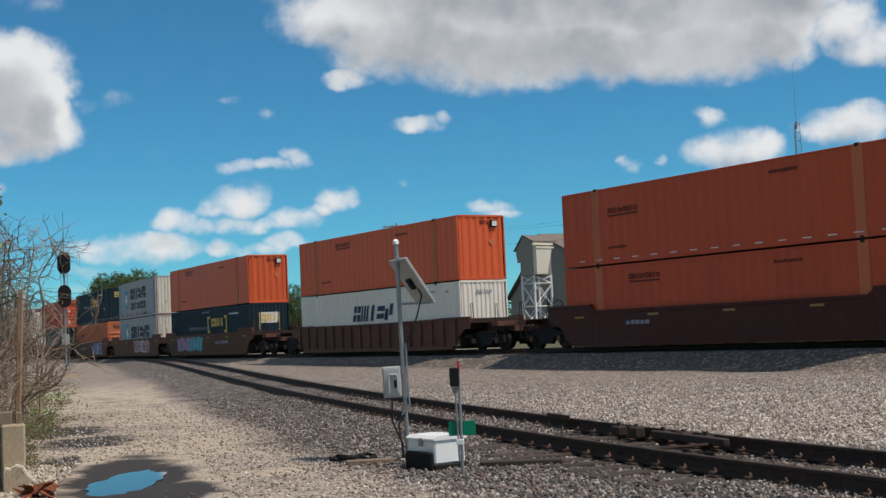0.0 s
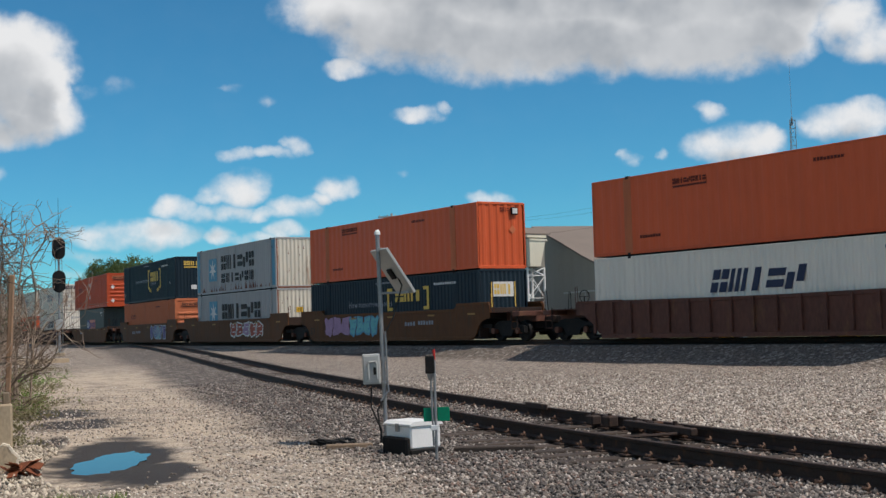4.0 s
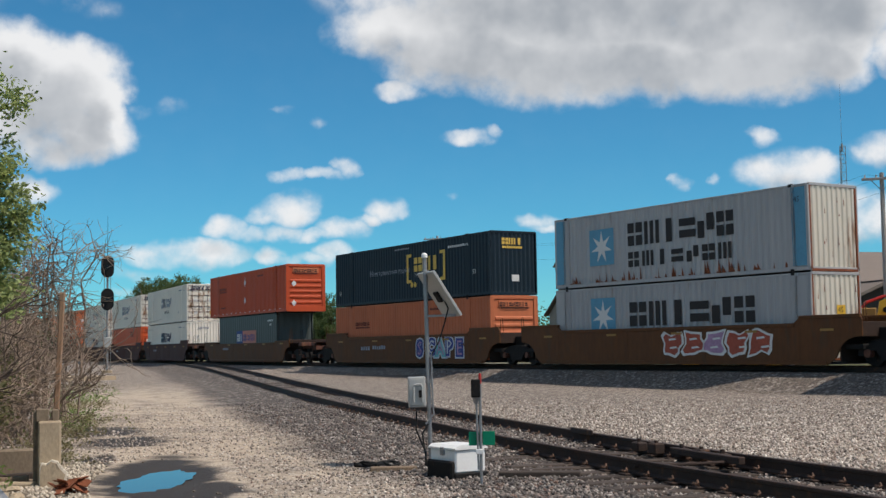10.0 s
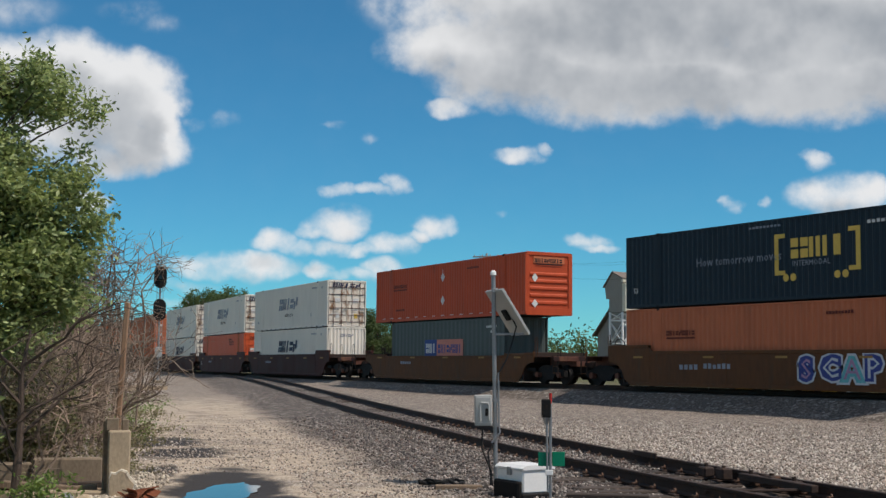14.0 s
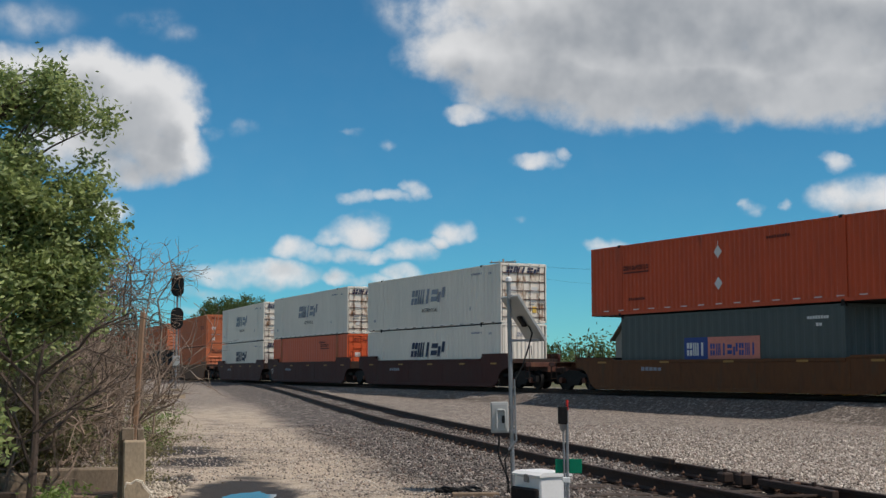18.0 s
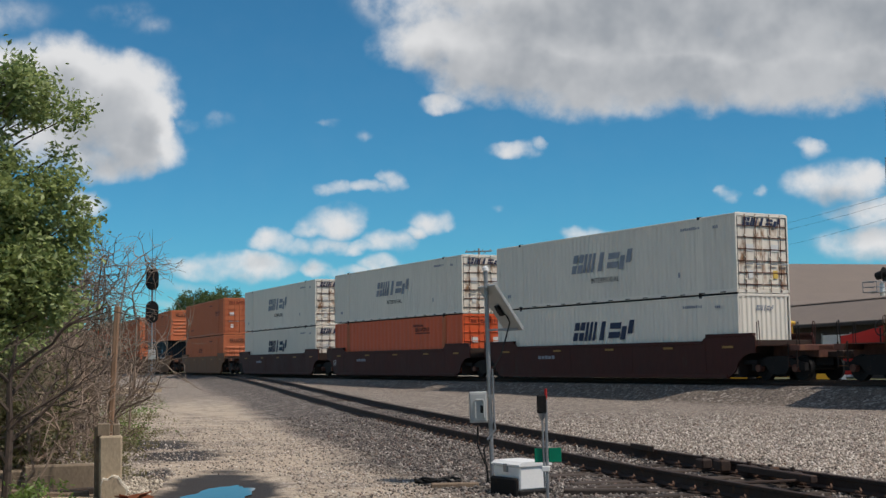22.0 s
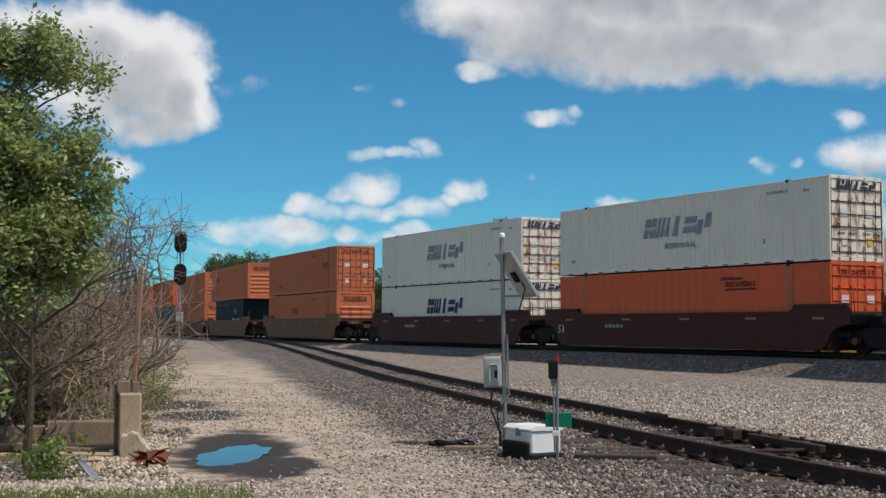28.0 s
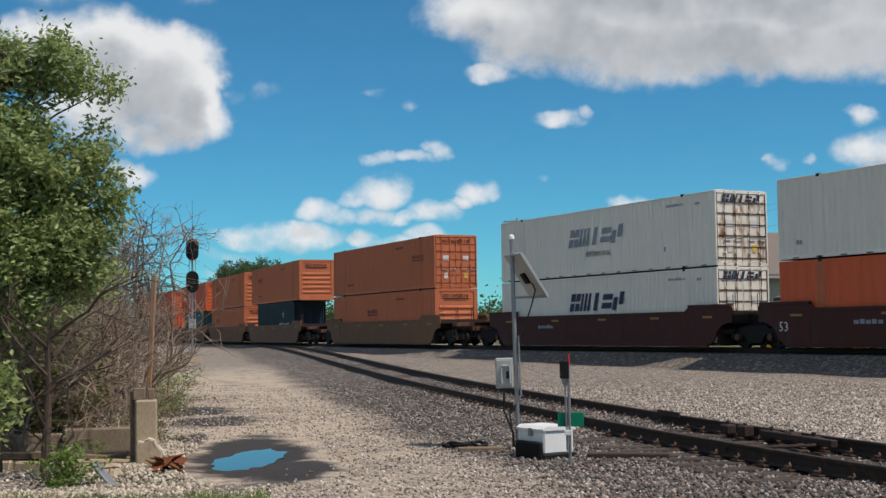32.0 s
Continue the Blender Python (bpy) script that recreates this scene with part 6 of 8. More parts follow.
def wheel_loader():
    p = spot(45.0, 58)
    root = thing("wheel_loader", "yellow wheel loader with a glazed cab parked behind the track", "construction vehicle", at=pose(p.x, p.y, ground_z(p.x, p.y), 0, 0, 35))
    for x in (-1.4, 1.4):
        for y in (-0.95, 0.95):
            wheel_tyre(root, x, y, 0.68, 0.68, 0.45)
    part("chassis", Shape().cbox(-2.2, -0.6, 0.6, 1.9, 0.6, 1.1, 0.04), M["yellow"], root)
    part("engine_cover", Shape().slab([(-2.4, 1.05), (-0.6, 1.05), (-0.6, 1.95), (-1.6, 1.9), (-2.4, 1.6)], 'y', -0.6, 0.6), M["yellow"], root)
    cab = part("cab", Shape().cbox(-0.6, -0.65, 1.0, 0.7, 0.65, 1.65, 0.03).cbox(-0.68, -0.72, 2.9, 0.8, 0.72, 3.05, 0.04), M["yellow"], root)
    for x in (-0.56, 0.62):
        for y in (-0.6, 0.6):
            part("cab_post", Shape().box(x - 0.06, y - 0.06, 1.6, x + 0.06, y + 0.06, 2.95), M["yellow"], cab)
    part("cab_window", Shape().box(-0.5, -0.6, 1.65, 0.58, -0.58, 2.9).box(-0.5, 0.58, 1.65, 0.58, 0.6, 2.9), M["glass"], cab)
    for y in (-0.5, 0.5):
        part("lift_arm", Shape().slab([(0.5, 1.5), (0.8, 1.6), (2.6, 0.9), (2.6, 0.65), (0.5, 1.2)], 'y', y - 0.08, y + 0.08), M["yellow"], root)
    part("bucket", Shape().slab([(2.5, 0.25), (3.3, 0.2), (3.35, 0.3), (2.8, 0.4), (2.7, 1.1), (2.5, 1.1)], 'y', -1.2, 1.2), M["galv"], root)
    part("exhaust", Shape().rod((-1.5, 0.35, 1.9), (-1.5, 0.35, 2.5), 0.05, n=8), M["black"], root)


wheel_loader()


def boom_truck():
    p = spot(40.3, 56)
    root = thing("boom_truck", "red and yellow boom truck parked behind the track", "construction vehicle", at=pose(p.x, p.y, ground_z(p.x, p.y), 0, 0, 40))
    for x in (-2.6, 2.2):
        for y in (-0.95, 0.95):
            wheel_tyre(root, x, y, 0.6, 0.6, 0.4)
    part("chassis", Shape().cbox(-3.6, -0.7, 0.7, 3.2, 0.7, 1.6, 0.03), M["red"], root)
    part("hood", Shape().slab([(-1.9, 1.0), (-0.2, 1.0), (-0.2, 2.15), (-1.25, 1.86), (-1.9, 1.75)], 'y', -0.95, 0.95), M["red"], root)
    part("tool_body", Shape().cbox(-0.2, -1.0, 1.76, 1.55, 0.6, 2.28, 0.04), M["ochrebody"], root, "ochre tool body")
    part("bed", Shape().cbox(-0.2, -1.05, 1.0, 1.4, 1.0, 1.76, 0.04), M["red"], root)
    part("cab_roof", Shape().cbox(2.55, 0.4, 1.0, 3.5, 1.3, 2.22, 0.08), M["whitebox"], root, "white cab")
    part("turret", Shape().rod((2.0, 0, 1.0), (2.0, 0, 1.9), 0.4, n=14), M["yellow"], root)
    boom = part("boom", Shape().slab([(1.55, 1.75), (2.3, 1.75), (2.45, 2.12), (3.7, 2.76), (6.8, 3.9), (6.8, 4.45), (3.7, 3.30), (1.7, 2.57)], 'y', -0.26, 0.26), M["yellow"], root)
    part("boom_pin", Shape().rod((1.95, -0.32, 2.2), (1.95, 0.32, 2.2), 0.13, n=12), M["black"], boom)
    part("boom_marks", blocks(6, 3.3, 2.92, 0.9, 0.16, -0.262, 0.33, random.Random(1), 0.2, True), M["logoblack"], boom)
    part("lift_ram", Shape().rod((2.3, 0.1, 1.5), (3.6, 0.1, 2.75), 0.09, n=10), M["steel"], root)
    part("frame_guard", Shape().tube([(0.9, 0.8, 2.2), (1.2, 0.8, 2.55), (1.9, 0.8, 2.8), (2.2, 0.8, 2.8), (2.2, 0.8, 2.2)], 0.07, 6), M["red"], root)
    part("outrigger", Shape().box(2.6, -1.3, 0.1, 2.75, -1.1, 1.0).box(2.4, -1.4, 0.0, 2.95, -1.0, 0.1), M["yellow"], root)
    for ob in root.children:
        if ob.name.split(".")[0] in ("hood", "tool_body", "bed", "cab_roof", "turret", "boom", "lift_ram", "frame_guard"):
            ob.matrix_basis = pose(0, 0, 0.55)


boom_truck()


# ---- trees and brush ----
def leaf_material(name, a, b):
    m = bpy.data.materials.new(name)
    m.use_nodes = True
    nt = m.node_tree
    bs = nt.nodes["Principled BSDF"]
    g = nt.nodes.new("ShaderNodeNewGeometry")
    pos = nt.nodes.new("ShaderNodeTexCoord").outputs["Object"]
    col = mix_node(nt, math_node(nt, 'MULTIPLY_ADD', g.outputs["Random Per Island"], 0.65, math_node(nt, 'MULTIPLY', noise_node(nt, pos, 0.9, 3), 0.4)), a, b)
    nt.links.new(col, bs.inputs["Base Color"])
    bs.inputs["Roughness"].default_value = 0.5
    tl = nt.nodes.new("ShaderNodeBsdfTranslucent")
    nt.links.new(col, tl.inputs[0])
    mx = nt.nodes.new("ShaderNodeMixShader")
    mx.inputs[0].default_value = 0.45
    nt.links.new(bs.outputs[0], mx.inputs[1])
    nt.links.new(tl.outputs[0], mx.inputs[2])
    nt.links.new(mx.outputs[0], nt.nodes["Material Output"].inputs[0])
    return m


M["leaf"] = leaf_material("green_leaves", (0.076, 0.125, 0.038), (0.50, 0.57, 0.22))
M["farleaf"] = leaf_material("distant_leaves", (0.045, 0.075, 0.022), (0.14, 0.19, 0.06))
M["dull"] = leaf_material("dull_olive_leaves", (0.05, 0.06, 0.022), (0.22, 0.20, 0.085))
M["weed"] = leaf_material("bright_weeds", (0.09, 0.15, 0.03), (0.25, 0.34, 0.08))
M["dryweed"] = leaf_material("dry_weeds", (0.16, 0.15, 0.06), (0.30, 0.26, 0.14))


def leaves(centres, size, rng, flat=0.5, count=10, spread=0.3):
    """Small folded leaves scattered round each centre, as one mesh's arrays."""
    c = np.repeat(np.asarray(centres, float), count, axis=0)
    n = len(c)
    c = c + rng.normal(0, spread, (n, 3))
    d = rng.normal(0, 1, (n, 3)) * (1, 1, flat)
    d /= np.linalg.norm(d, axis=1, keepdims=True)
    e = np.cross(d, rng.normal(0, 1, (n, 3)))
    e /= np.linalg.norm(e, axis=1, keepdims=True)
    k = np.cross(d, e)
    s = size * rng.uniform(0.6, 1.25, (n, 1))
    v = np.stack([c - d * s, c + e * s * 0.42 + k * s * 0.12 - d * s * 0.1, c + d * s, c - e * s * 0.42 + k * s * 0.12 - d * s * 0.1], 1).reshape(-1, 3)
    i = np.arange(n)[:, None] * 4
    return v, np.concatenate([i + (0, 1, 2), i + (0, 2, 3)])


def array_mesh(name, v, f, material):
    me = bpy.data.meshes.new(name)
    k = f.shape[1]
    me.vertices.add(len(v))
    me.vertices.foreach_set("co", np.asarray(v, np.float32).ravel())
    me.loops.add(f.size)
    me.loops.foreach_set("vertex_index", f.astype(np.int32).ravel())
    me.polygons.add(len(f))
    me.polygons.foreach_set("loop_start", np.arange(0, f.size, k, dtype=np.int32))
    me.update(calc_edges=True)
    me.materials.append(material)
    return me


def grow(shape, p, d, length, r, depth, rng, tips, up=0.25, bend=0.35, kids=3, thin=0.62, shrink=0.70, n=5):
    """A branch that bends, tapers and forks."""
    pts, rad = [p.copy()], [r]
    steps = 4
    for i in range(steps):
        d = (d + Vector((rng.gauss(0, bend), rng.gauss(0, bend), rng.gauss(0, bend * 0.7) + up * 0.3)) * 0.5).normalized()
        p = p + d * length / steps
        pts.append(p.copy())
        rad.append(r * (1 - 0.45 * (i + 1) / steps))
        if depth <= 1:
            tips.append(p.copy())
    shape.tube(pts, rad, n if depth > 1 else 4)
    if depth <= 0:
        tips.append(p.copy())
        return
    for k in range(kids):
        q = pts[rng.randint(2, steps)]
        nd = (d + Vector((rng.gauss(0, 0.75), rng.gauss(0, 0.75), rng.gauss(0.1, 0.5)))).normalized()
        grow(shape, q.copy(), nd, length * shrink * rng.uniform(0.75, 1.15), r * thin, depth - 1, rng, tips, up, bend, kids, thin, shrink, n)


def leafy_tree(x, y, label, seed, lobes, mat="leaf", leaf=0.052, clusters=900, count=15, spread=0.07, r=0.08):
    """A forking trunk whose limbs run to sprays of leaves; the sprays fill the lobes (x, y, z, radius, height) unevenly."""
    rng = random.Random(seed)
    root = thing("tree", label, "tree", at=pose(x, y, ground_z(x, y) - 0.05))
    pts, heads = [], []
    vol = [l[3] ** 1.5 * l[4] for l in lobes]
    while len(pts) < clusters:
        lx, ly, lz, lr, lh = rng.choices(lobes, vol)[0]
        p = Vector((rng.uniform(-1, 1), rng.uniform(-1, 1), rng.uniform(-1, 1)))
        if p.length > 1:
            continue
        p = Vector((lx + p.x * max(lr, 0.45), ly + p.y * lr, lz + p.z * lh))
        heads.append(p)
        lean = Vector((rng.gauss(0, 0.5), p.y - ly + rng.gauss(0, 0.3), rng.gauss(0, 0.2))).normalized() * 0.16
        for k in range(8):
            f = k / 7.0
            pts.append(p + lean * (f * 2 - 1) + Vector((rng.gauss(0, 0.085), rng.gauss(0, 0.085), rng.gauss(0, 0.055) - 0.07 * f * f)))
    trunk = Shape()
    top = max(l[2] for l in lobes)
    spine = [Vector((0.06 * math.sin(i * 1.3 + seed), 0.06 * math.cos(i * 1.1), top * i / 7)) for i in range(8)]
    trunk.tube(spine, [r * (1 - 0.11 * i) for i in range(8)], 8)
    part("trunk", trunk, M["bark"], root, smooth_faces=True)
    for p in heads[::2]:
        k = max(1, min(6, int((p.z - 0.5 * math.hypot(p.x, p.y)) / top * 7)))
        a = spine[k]
        b = a.lerp(p, 0.5) + Vector((rng.gauss(0, 0.06), rng.gauss(0, 0.06), 0.10))
        part("limb", Shape().tube([a, b, p], [r * 0.30, r * 0.16, r * 0.05], 5), M["bark"], root)
    v, f = leaves([tuple(t) for t in pts], leaf, np.random.default_rng(seed), 0.6, count, spread)
    part("crown", array_mesh("crown", v, f, M[mat]), None, root)
    return root


def bare_bush(x, y, h, seed, label, stems=5, depth=3, r=0.022, mat="twig"):
    rng = random.Random(seed)
    root = thing("bush", label, "bush", "bare brush", at=pose(x, y, ground_z(x, y) - 0.04))
    for k in range(stems):
        s, tips = Shape(), []
        a = rng.uniform(0, 6.28)
        grow(s, Vector((rng.gauss(0, 0.18), rng.gauss(0, 0.18), 0)), Vector((math.cos(a) * 0.35, math.sin(a) * 0.35, 1)).normalized(), h * rng.uniform(0.36, 0.55), r * rng.uniform(0.6, 1.3), depth, rng, tips, 0.10, 0.55, 3, 0.60, 0.72, 4)
        part("stem", s, M[mat], root)
    return root


def woods(name, label, places, size, seed, mat):
    """A far belt of leaves: one mesh."""
    r = np.random.default_rng(seed)
    cs = []
    for az, d, h, w in places:
        p = spot(az, d)
        for k in range(16):
            t = r.uniform(0, 1)
            cs.append((p.x + r.normal(0, w), p.y + r.normal(0, w), -0.5 + h * (0.12 + 0.8 * t ** 0.8) * r.uniform(0.7, 1.05)))
    v, f = leaves(cs, size, r, 0.7, 44, 0.9)
    ob = part(name, array_mesh(name, v, f, M[mat]), None)
    return tagged(ob, label, "trees", kind="stuff")


rw = random.Random(77)
woods("far_woods", "belt of green trees far behind the track", [(rw.uniform(47, 67), rw.uniform(150, 210), rw.uniform(3.6, 5.6), 3) for _ in range(70)], 0.30, 5, "farleaf")
woods("far_woods", "belt of green trees beyond the brush", [(rw.uniform(67, 92), rw.uniform(150, 210), rw.uniform(3.5, 6.5), 3) for _ in range(60)], 0.30, 6, "farleaf")


def far_tree(az, dist, h, seed, wide=0.36):
    """A trunk that forks into a full, lumpy crown."""
    p = spot(az, dist)
    rng = random.Random(seed)
    root = thing("tree", "round dark green tree far off behind the train", "tree", "far trees", at=pose(p.x, p.y, -0.6))
    trunk, tips = Shape(), []
    grow(trunk, Vector((0, 0, 0)), Vector((0, 0, 1)), h * 0.38, h * 0.03, 2, rng, tips, 0.0, 0.4, 4)
    part("trunk", trunk, M["bark"], root)
    lumps = [(rng.gauss(0, 0.16) * h, rng.gauss(0, 0.16) * h, h * rng.uniform(0.35, 0.82), h * rng.uniform(0.10, 0.17)) for _ in range(16)] + [(0, 0, h * 0.62, h * wide * 0.8)]
    pts = []
    for x, y, z, r in lumps:
        for _ in range(int(26 * (r / (0.13 * h)) ** 2)):
            d = Vector((rng.gauss(0, 1), rng.gauss(0, 1), rng.gauss(0, 1))).normalized() * r * rng.uniform(0.75, 1.0)
            pts.append((x + d.x, y + d.y, min(h, z + d.z)))
    v, f = leaves(pts, h * 0.013, np.random.default_rng(seed), 0.7, 26, h * 0.018)
    part("crown", array_mesh("crown", v, f, M["farleaf"]), None, root)


far_tree(70.3, 270, 17.6, 3, 0.42)
far_tree(69.4, 285, 19.0, 4, 0.42)
far_tree(68.8, 275, 16.2, 8, 0.42)
far_tree(71.0, 280, 14.8, 9, 0.42)
far_tree(62.5, 150, 8.6, 21)
far_tree(63.6, 152, 9.4, 22)
far_tree(64.5, 156, 8.4, 23)

# ---- left of the dirt track: tree, brush, old walls ----
CROWN = [(-0.2, 0.35, 4.70, 0.52, 0.62), (0.1, 0.83, 4.88, 0.36, 0.30), (0.0, 1.15, 4.75, 0.26, 0.24), (-0.1, 1.40, 4.55, 0.11, 0.17), (0.1, 1.36, 4.70, 0.10, 0.10),
         (-0.1, 0.50, 4.05, 0.45, 0.35), (0.0, 1.22, 3.88, 0.26, 0.17), (0.2, 0.85, 3.60, 0.60, 0.40), (0.0, 1.25, 3.25, 0.46, 0.34),
         (0.1, 0.95, 2.85, 0.58, 0.40), (-0.1, 1.50, 3.12, 0.24, 0.16), (0.2, 0.45, 2.70, 0.62, 0.60), (0.1, 0.25, 2.10, 0.55, 0.52), (0.1, 1.10, 2.35, 0.36, 0.26), (0.2, 0.3, 3.6, 0.6, 0.8),
         (0.0, 1.47, 4.72, 0.10, 0.12), (0.1, 1.56, 4.45, 0.09, 0.09), (0.1, 0.75, 5.28, 0.22, 0.14), (0.0, 1.35, 4.25, 0.10, 0.08), (0.0, 1.42, 3.80, 0.13, 0.10)]
leafy_tree(-15.6, -31.2, "leafy green tree beside the old wall", 11, [(x, y - 0.17, z + 0.06, r * 0.92, h * 0.92) for x, y, z, r, h in CROWN], clusters=2300, count=15, spread=0.075, leaf=0.046)
leafy_tree(-18.8, -31.0, "leafy green tree behind the old wall", 12, [(0, 0.2, 3.4, 1.3, 1.0), (0.0, 0.4, 2.4, 1.5, 0.9), (0, -0.8, 4.2, 1.3, 1.2)], clusters=1100)
leafy_tree(-13.9, -32.9, "leafy green tree at the edge of the lot", 13, [(0, 0, 3.0, 1.2, 1.3), (0, 0.1, 1.9, 1.1, 0.8)], clusters=500)
leafy_tree(-25.0, -30.6, "dull green shrub among bare brush", 14, [(0, 0, 1.6, 1.3, 1.0), (-1.5, 0.6, 1.4, 1.2, 0.9)], "dull", 0.06, 900, 7, 0.16, 0.05)
leafy_tree(-22.0, -29.9, "dull green shrub among bare brush", 16, [(0, 0, 1.3, 1.1, 0.9), (-1.2, 0.7, 1.2, 1.0, 0.8)], "dull", 0.05, 1300, 10, 0.17, 0.04)
leafy_tree(-28.5, -28.6, "dull green shrub among bare brush", 17, [(0, 0, 1.5, 1.4, 1.1), (-1.8, 0.8, 1.4, 1.3, 1.0)], "dull", 0.06, 900, 9, 0.18, 0.04)
leafy_tree(-18.0, -30.4, "dull green shrub among bare brush", 18, [(0, 0, 1.0, 0.9, 0.8)], "dull", 0.045, 800, 10, 0.16, 0.03)
leafy_tree(-14.2, -31.62, "low green shrub at the tree's foot", 15, [(0, 0.1, 0.8, 0.22, 0.55), (0, -0.4, 0.9, 0.5, 0.7), (0, 0.2, 1.2, 0.2, 0.2)], "leaf", 0.055, 320, 9, 0.07, 0.03)
leafy_tree(-18.0, -30.15, "olive green shrub tangled in bare brush", 19, [(0, 0, 1.0, 0.75, 0.7), (-0.4, -0.6, 1.3, 0.7, 0.8), (-1.5, 0.5, 1.2, 0.8, 0.8)], "dull", 0.045, 900, 10, 0.17, 0.03)
BRUSH_A = ((-17.3, -30.2, 2.0), (-17.9, -30.6, 2.4), (-18.8, -29.9, 2.3), (-20.0, -29.6, 2.5), (-21.5, -29.2, 2.7), (-23.0, -28.7, 2.7), (-16.3, -30.7, 2.0), (-19.4, -30.0, 2.8), (-17.2, -31.1, 2.4), (-18.2, -30.8, 2.6), (-20.6, -29.1, 2.4), (-22.4, -28.4, 2.5))
BRUSH_B = ((-24.4, -27.6, 3.0), (-25.6, -27.3, 3.2), (-27.0, -26.9, 3.4), (-29.4, -26.6, 3.4), (-32.0, -26.0, 3.4), (-26.2, -27.8, 3.8), (-28.5, -27.2, 4.0), (-23.6, -27.7, 3.2))
for i, (bx, by, bh) in enumerate(BRUSH_A + BRUSH_B):
    bare_bush(bx, by, bh, 100 + i, "bare grey-brown brush beside the dirt track", 7, 3, 0.021 if i < 12 else 0.028)


def dead_sapling():
    """A forked dead stem with crooked side branches, before the brush."""
    x, y = -14.45, -30.83
    rng = random.Random(31)
    root = thing("dead_sapling", "dead forked sapling with crooked bare branches", "sapling", at=pose(x, y, ground_z(x, y) - 0.05))
    spine = [(0.0, 0.0, 0.0), (0.02, 0.02, 0.5), (-0.02, 0.05, 1.0), (0.0, 0.03, 1.5), (0.05, 0.10, 2.0)]
    part("trunk", Shape().tube(spine, [0.058, 0.048, 0.040, 0.030, 0.012], 7), M["bark"], root)
    for z, dy, up, n in ((0.85, 0.9, 1.0, 4), (1.0, 1.1, 0.9, 5), (1.2, -0.7, 0.8, 3), (1.35, 0.7, 0.9, 4), (0.6, -0.5, 0.7, 3), (1.6, 0.5, 0.6, 3), (1.5, -0.4, 0.6, 3)):
        s, tips = Shape(), []
        grow(s, Vector((0, 0.03, z)), Vector((rng.uniform(0.0, 0.6), dy, up)).normalized(), 0.85, 0.022, 2, rng, tips, 0.1, 0.4, n, 0.55, 0.62, 5)
        part("branch", s, M["bark"], root)


def arching_bush(x, y, h, seed, label, count=26):
    """Bare canes that rise, arch over and droop, tangled with vine."""
    rng = random.Random(seed)
    root = thing("bush", label, "bush", "bare brush", at=pose(x, y, ground_z(x, y) - 0.04))
    for k in range(count):
        a = rng.uniform(0, 6.28)
        out, top = rng.uniform(0.25, 1.0) * h * 0.19, h * rng.uniform(0.62, 1.0)
        d = Vector((math.cos(a), math.sin(a), 0))
        b = Vector((rng.gauss(0, 0.25), rng.gauss(0, 0.25), 0))
        s = Shape()
        pts = [b + d * out * f ** 1.6 + Vector((rng.gauss(0, 0.05), rng.gauss(0, 0.05), top * math.sin(min(f, 1.25) * 1.571))) for f in (0, 0.15, 0.3, 0.45, 0.6, 0.75, 0.88, 1.0, 1.12, 1.25, 1.4)]
        s.tube(pts, [0.028 * (1 - 0.075 * i) for i in range(len(pts))], 5)
        for q in pts[3:]:
            for j in range(2):
                tips = []
                grow(s, q.copy(), Vector((rng.gauss(0, 1), rng.gauss(0, 1), rng.gauss(-0.1, 0.6))).normalized(), h * 0.14, 0.011, 1, rng, tips, -0.2, 0.6, 3, 0.6, 0.6, 4)
        part("stem", s, M["twig"], root)
    return root


dead_sapling()
arching_bush(-29.8, -25.55, 4.45, 41, "tall bare bush with arching vine-tangled canes", 15)
arching_bush(-27.9, -27.0, 3.3, 42, "bare bush with arching vine-tangled canes", 18)
arching_bush(-33.5, -25.6, 3.8, 43, "bare bush with arching vine-tangled canes", 14)


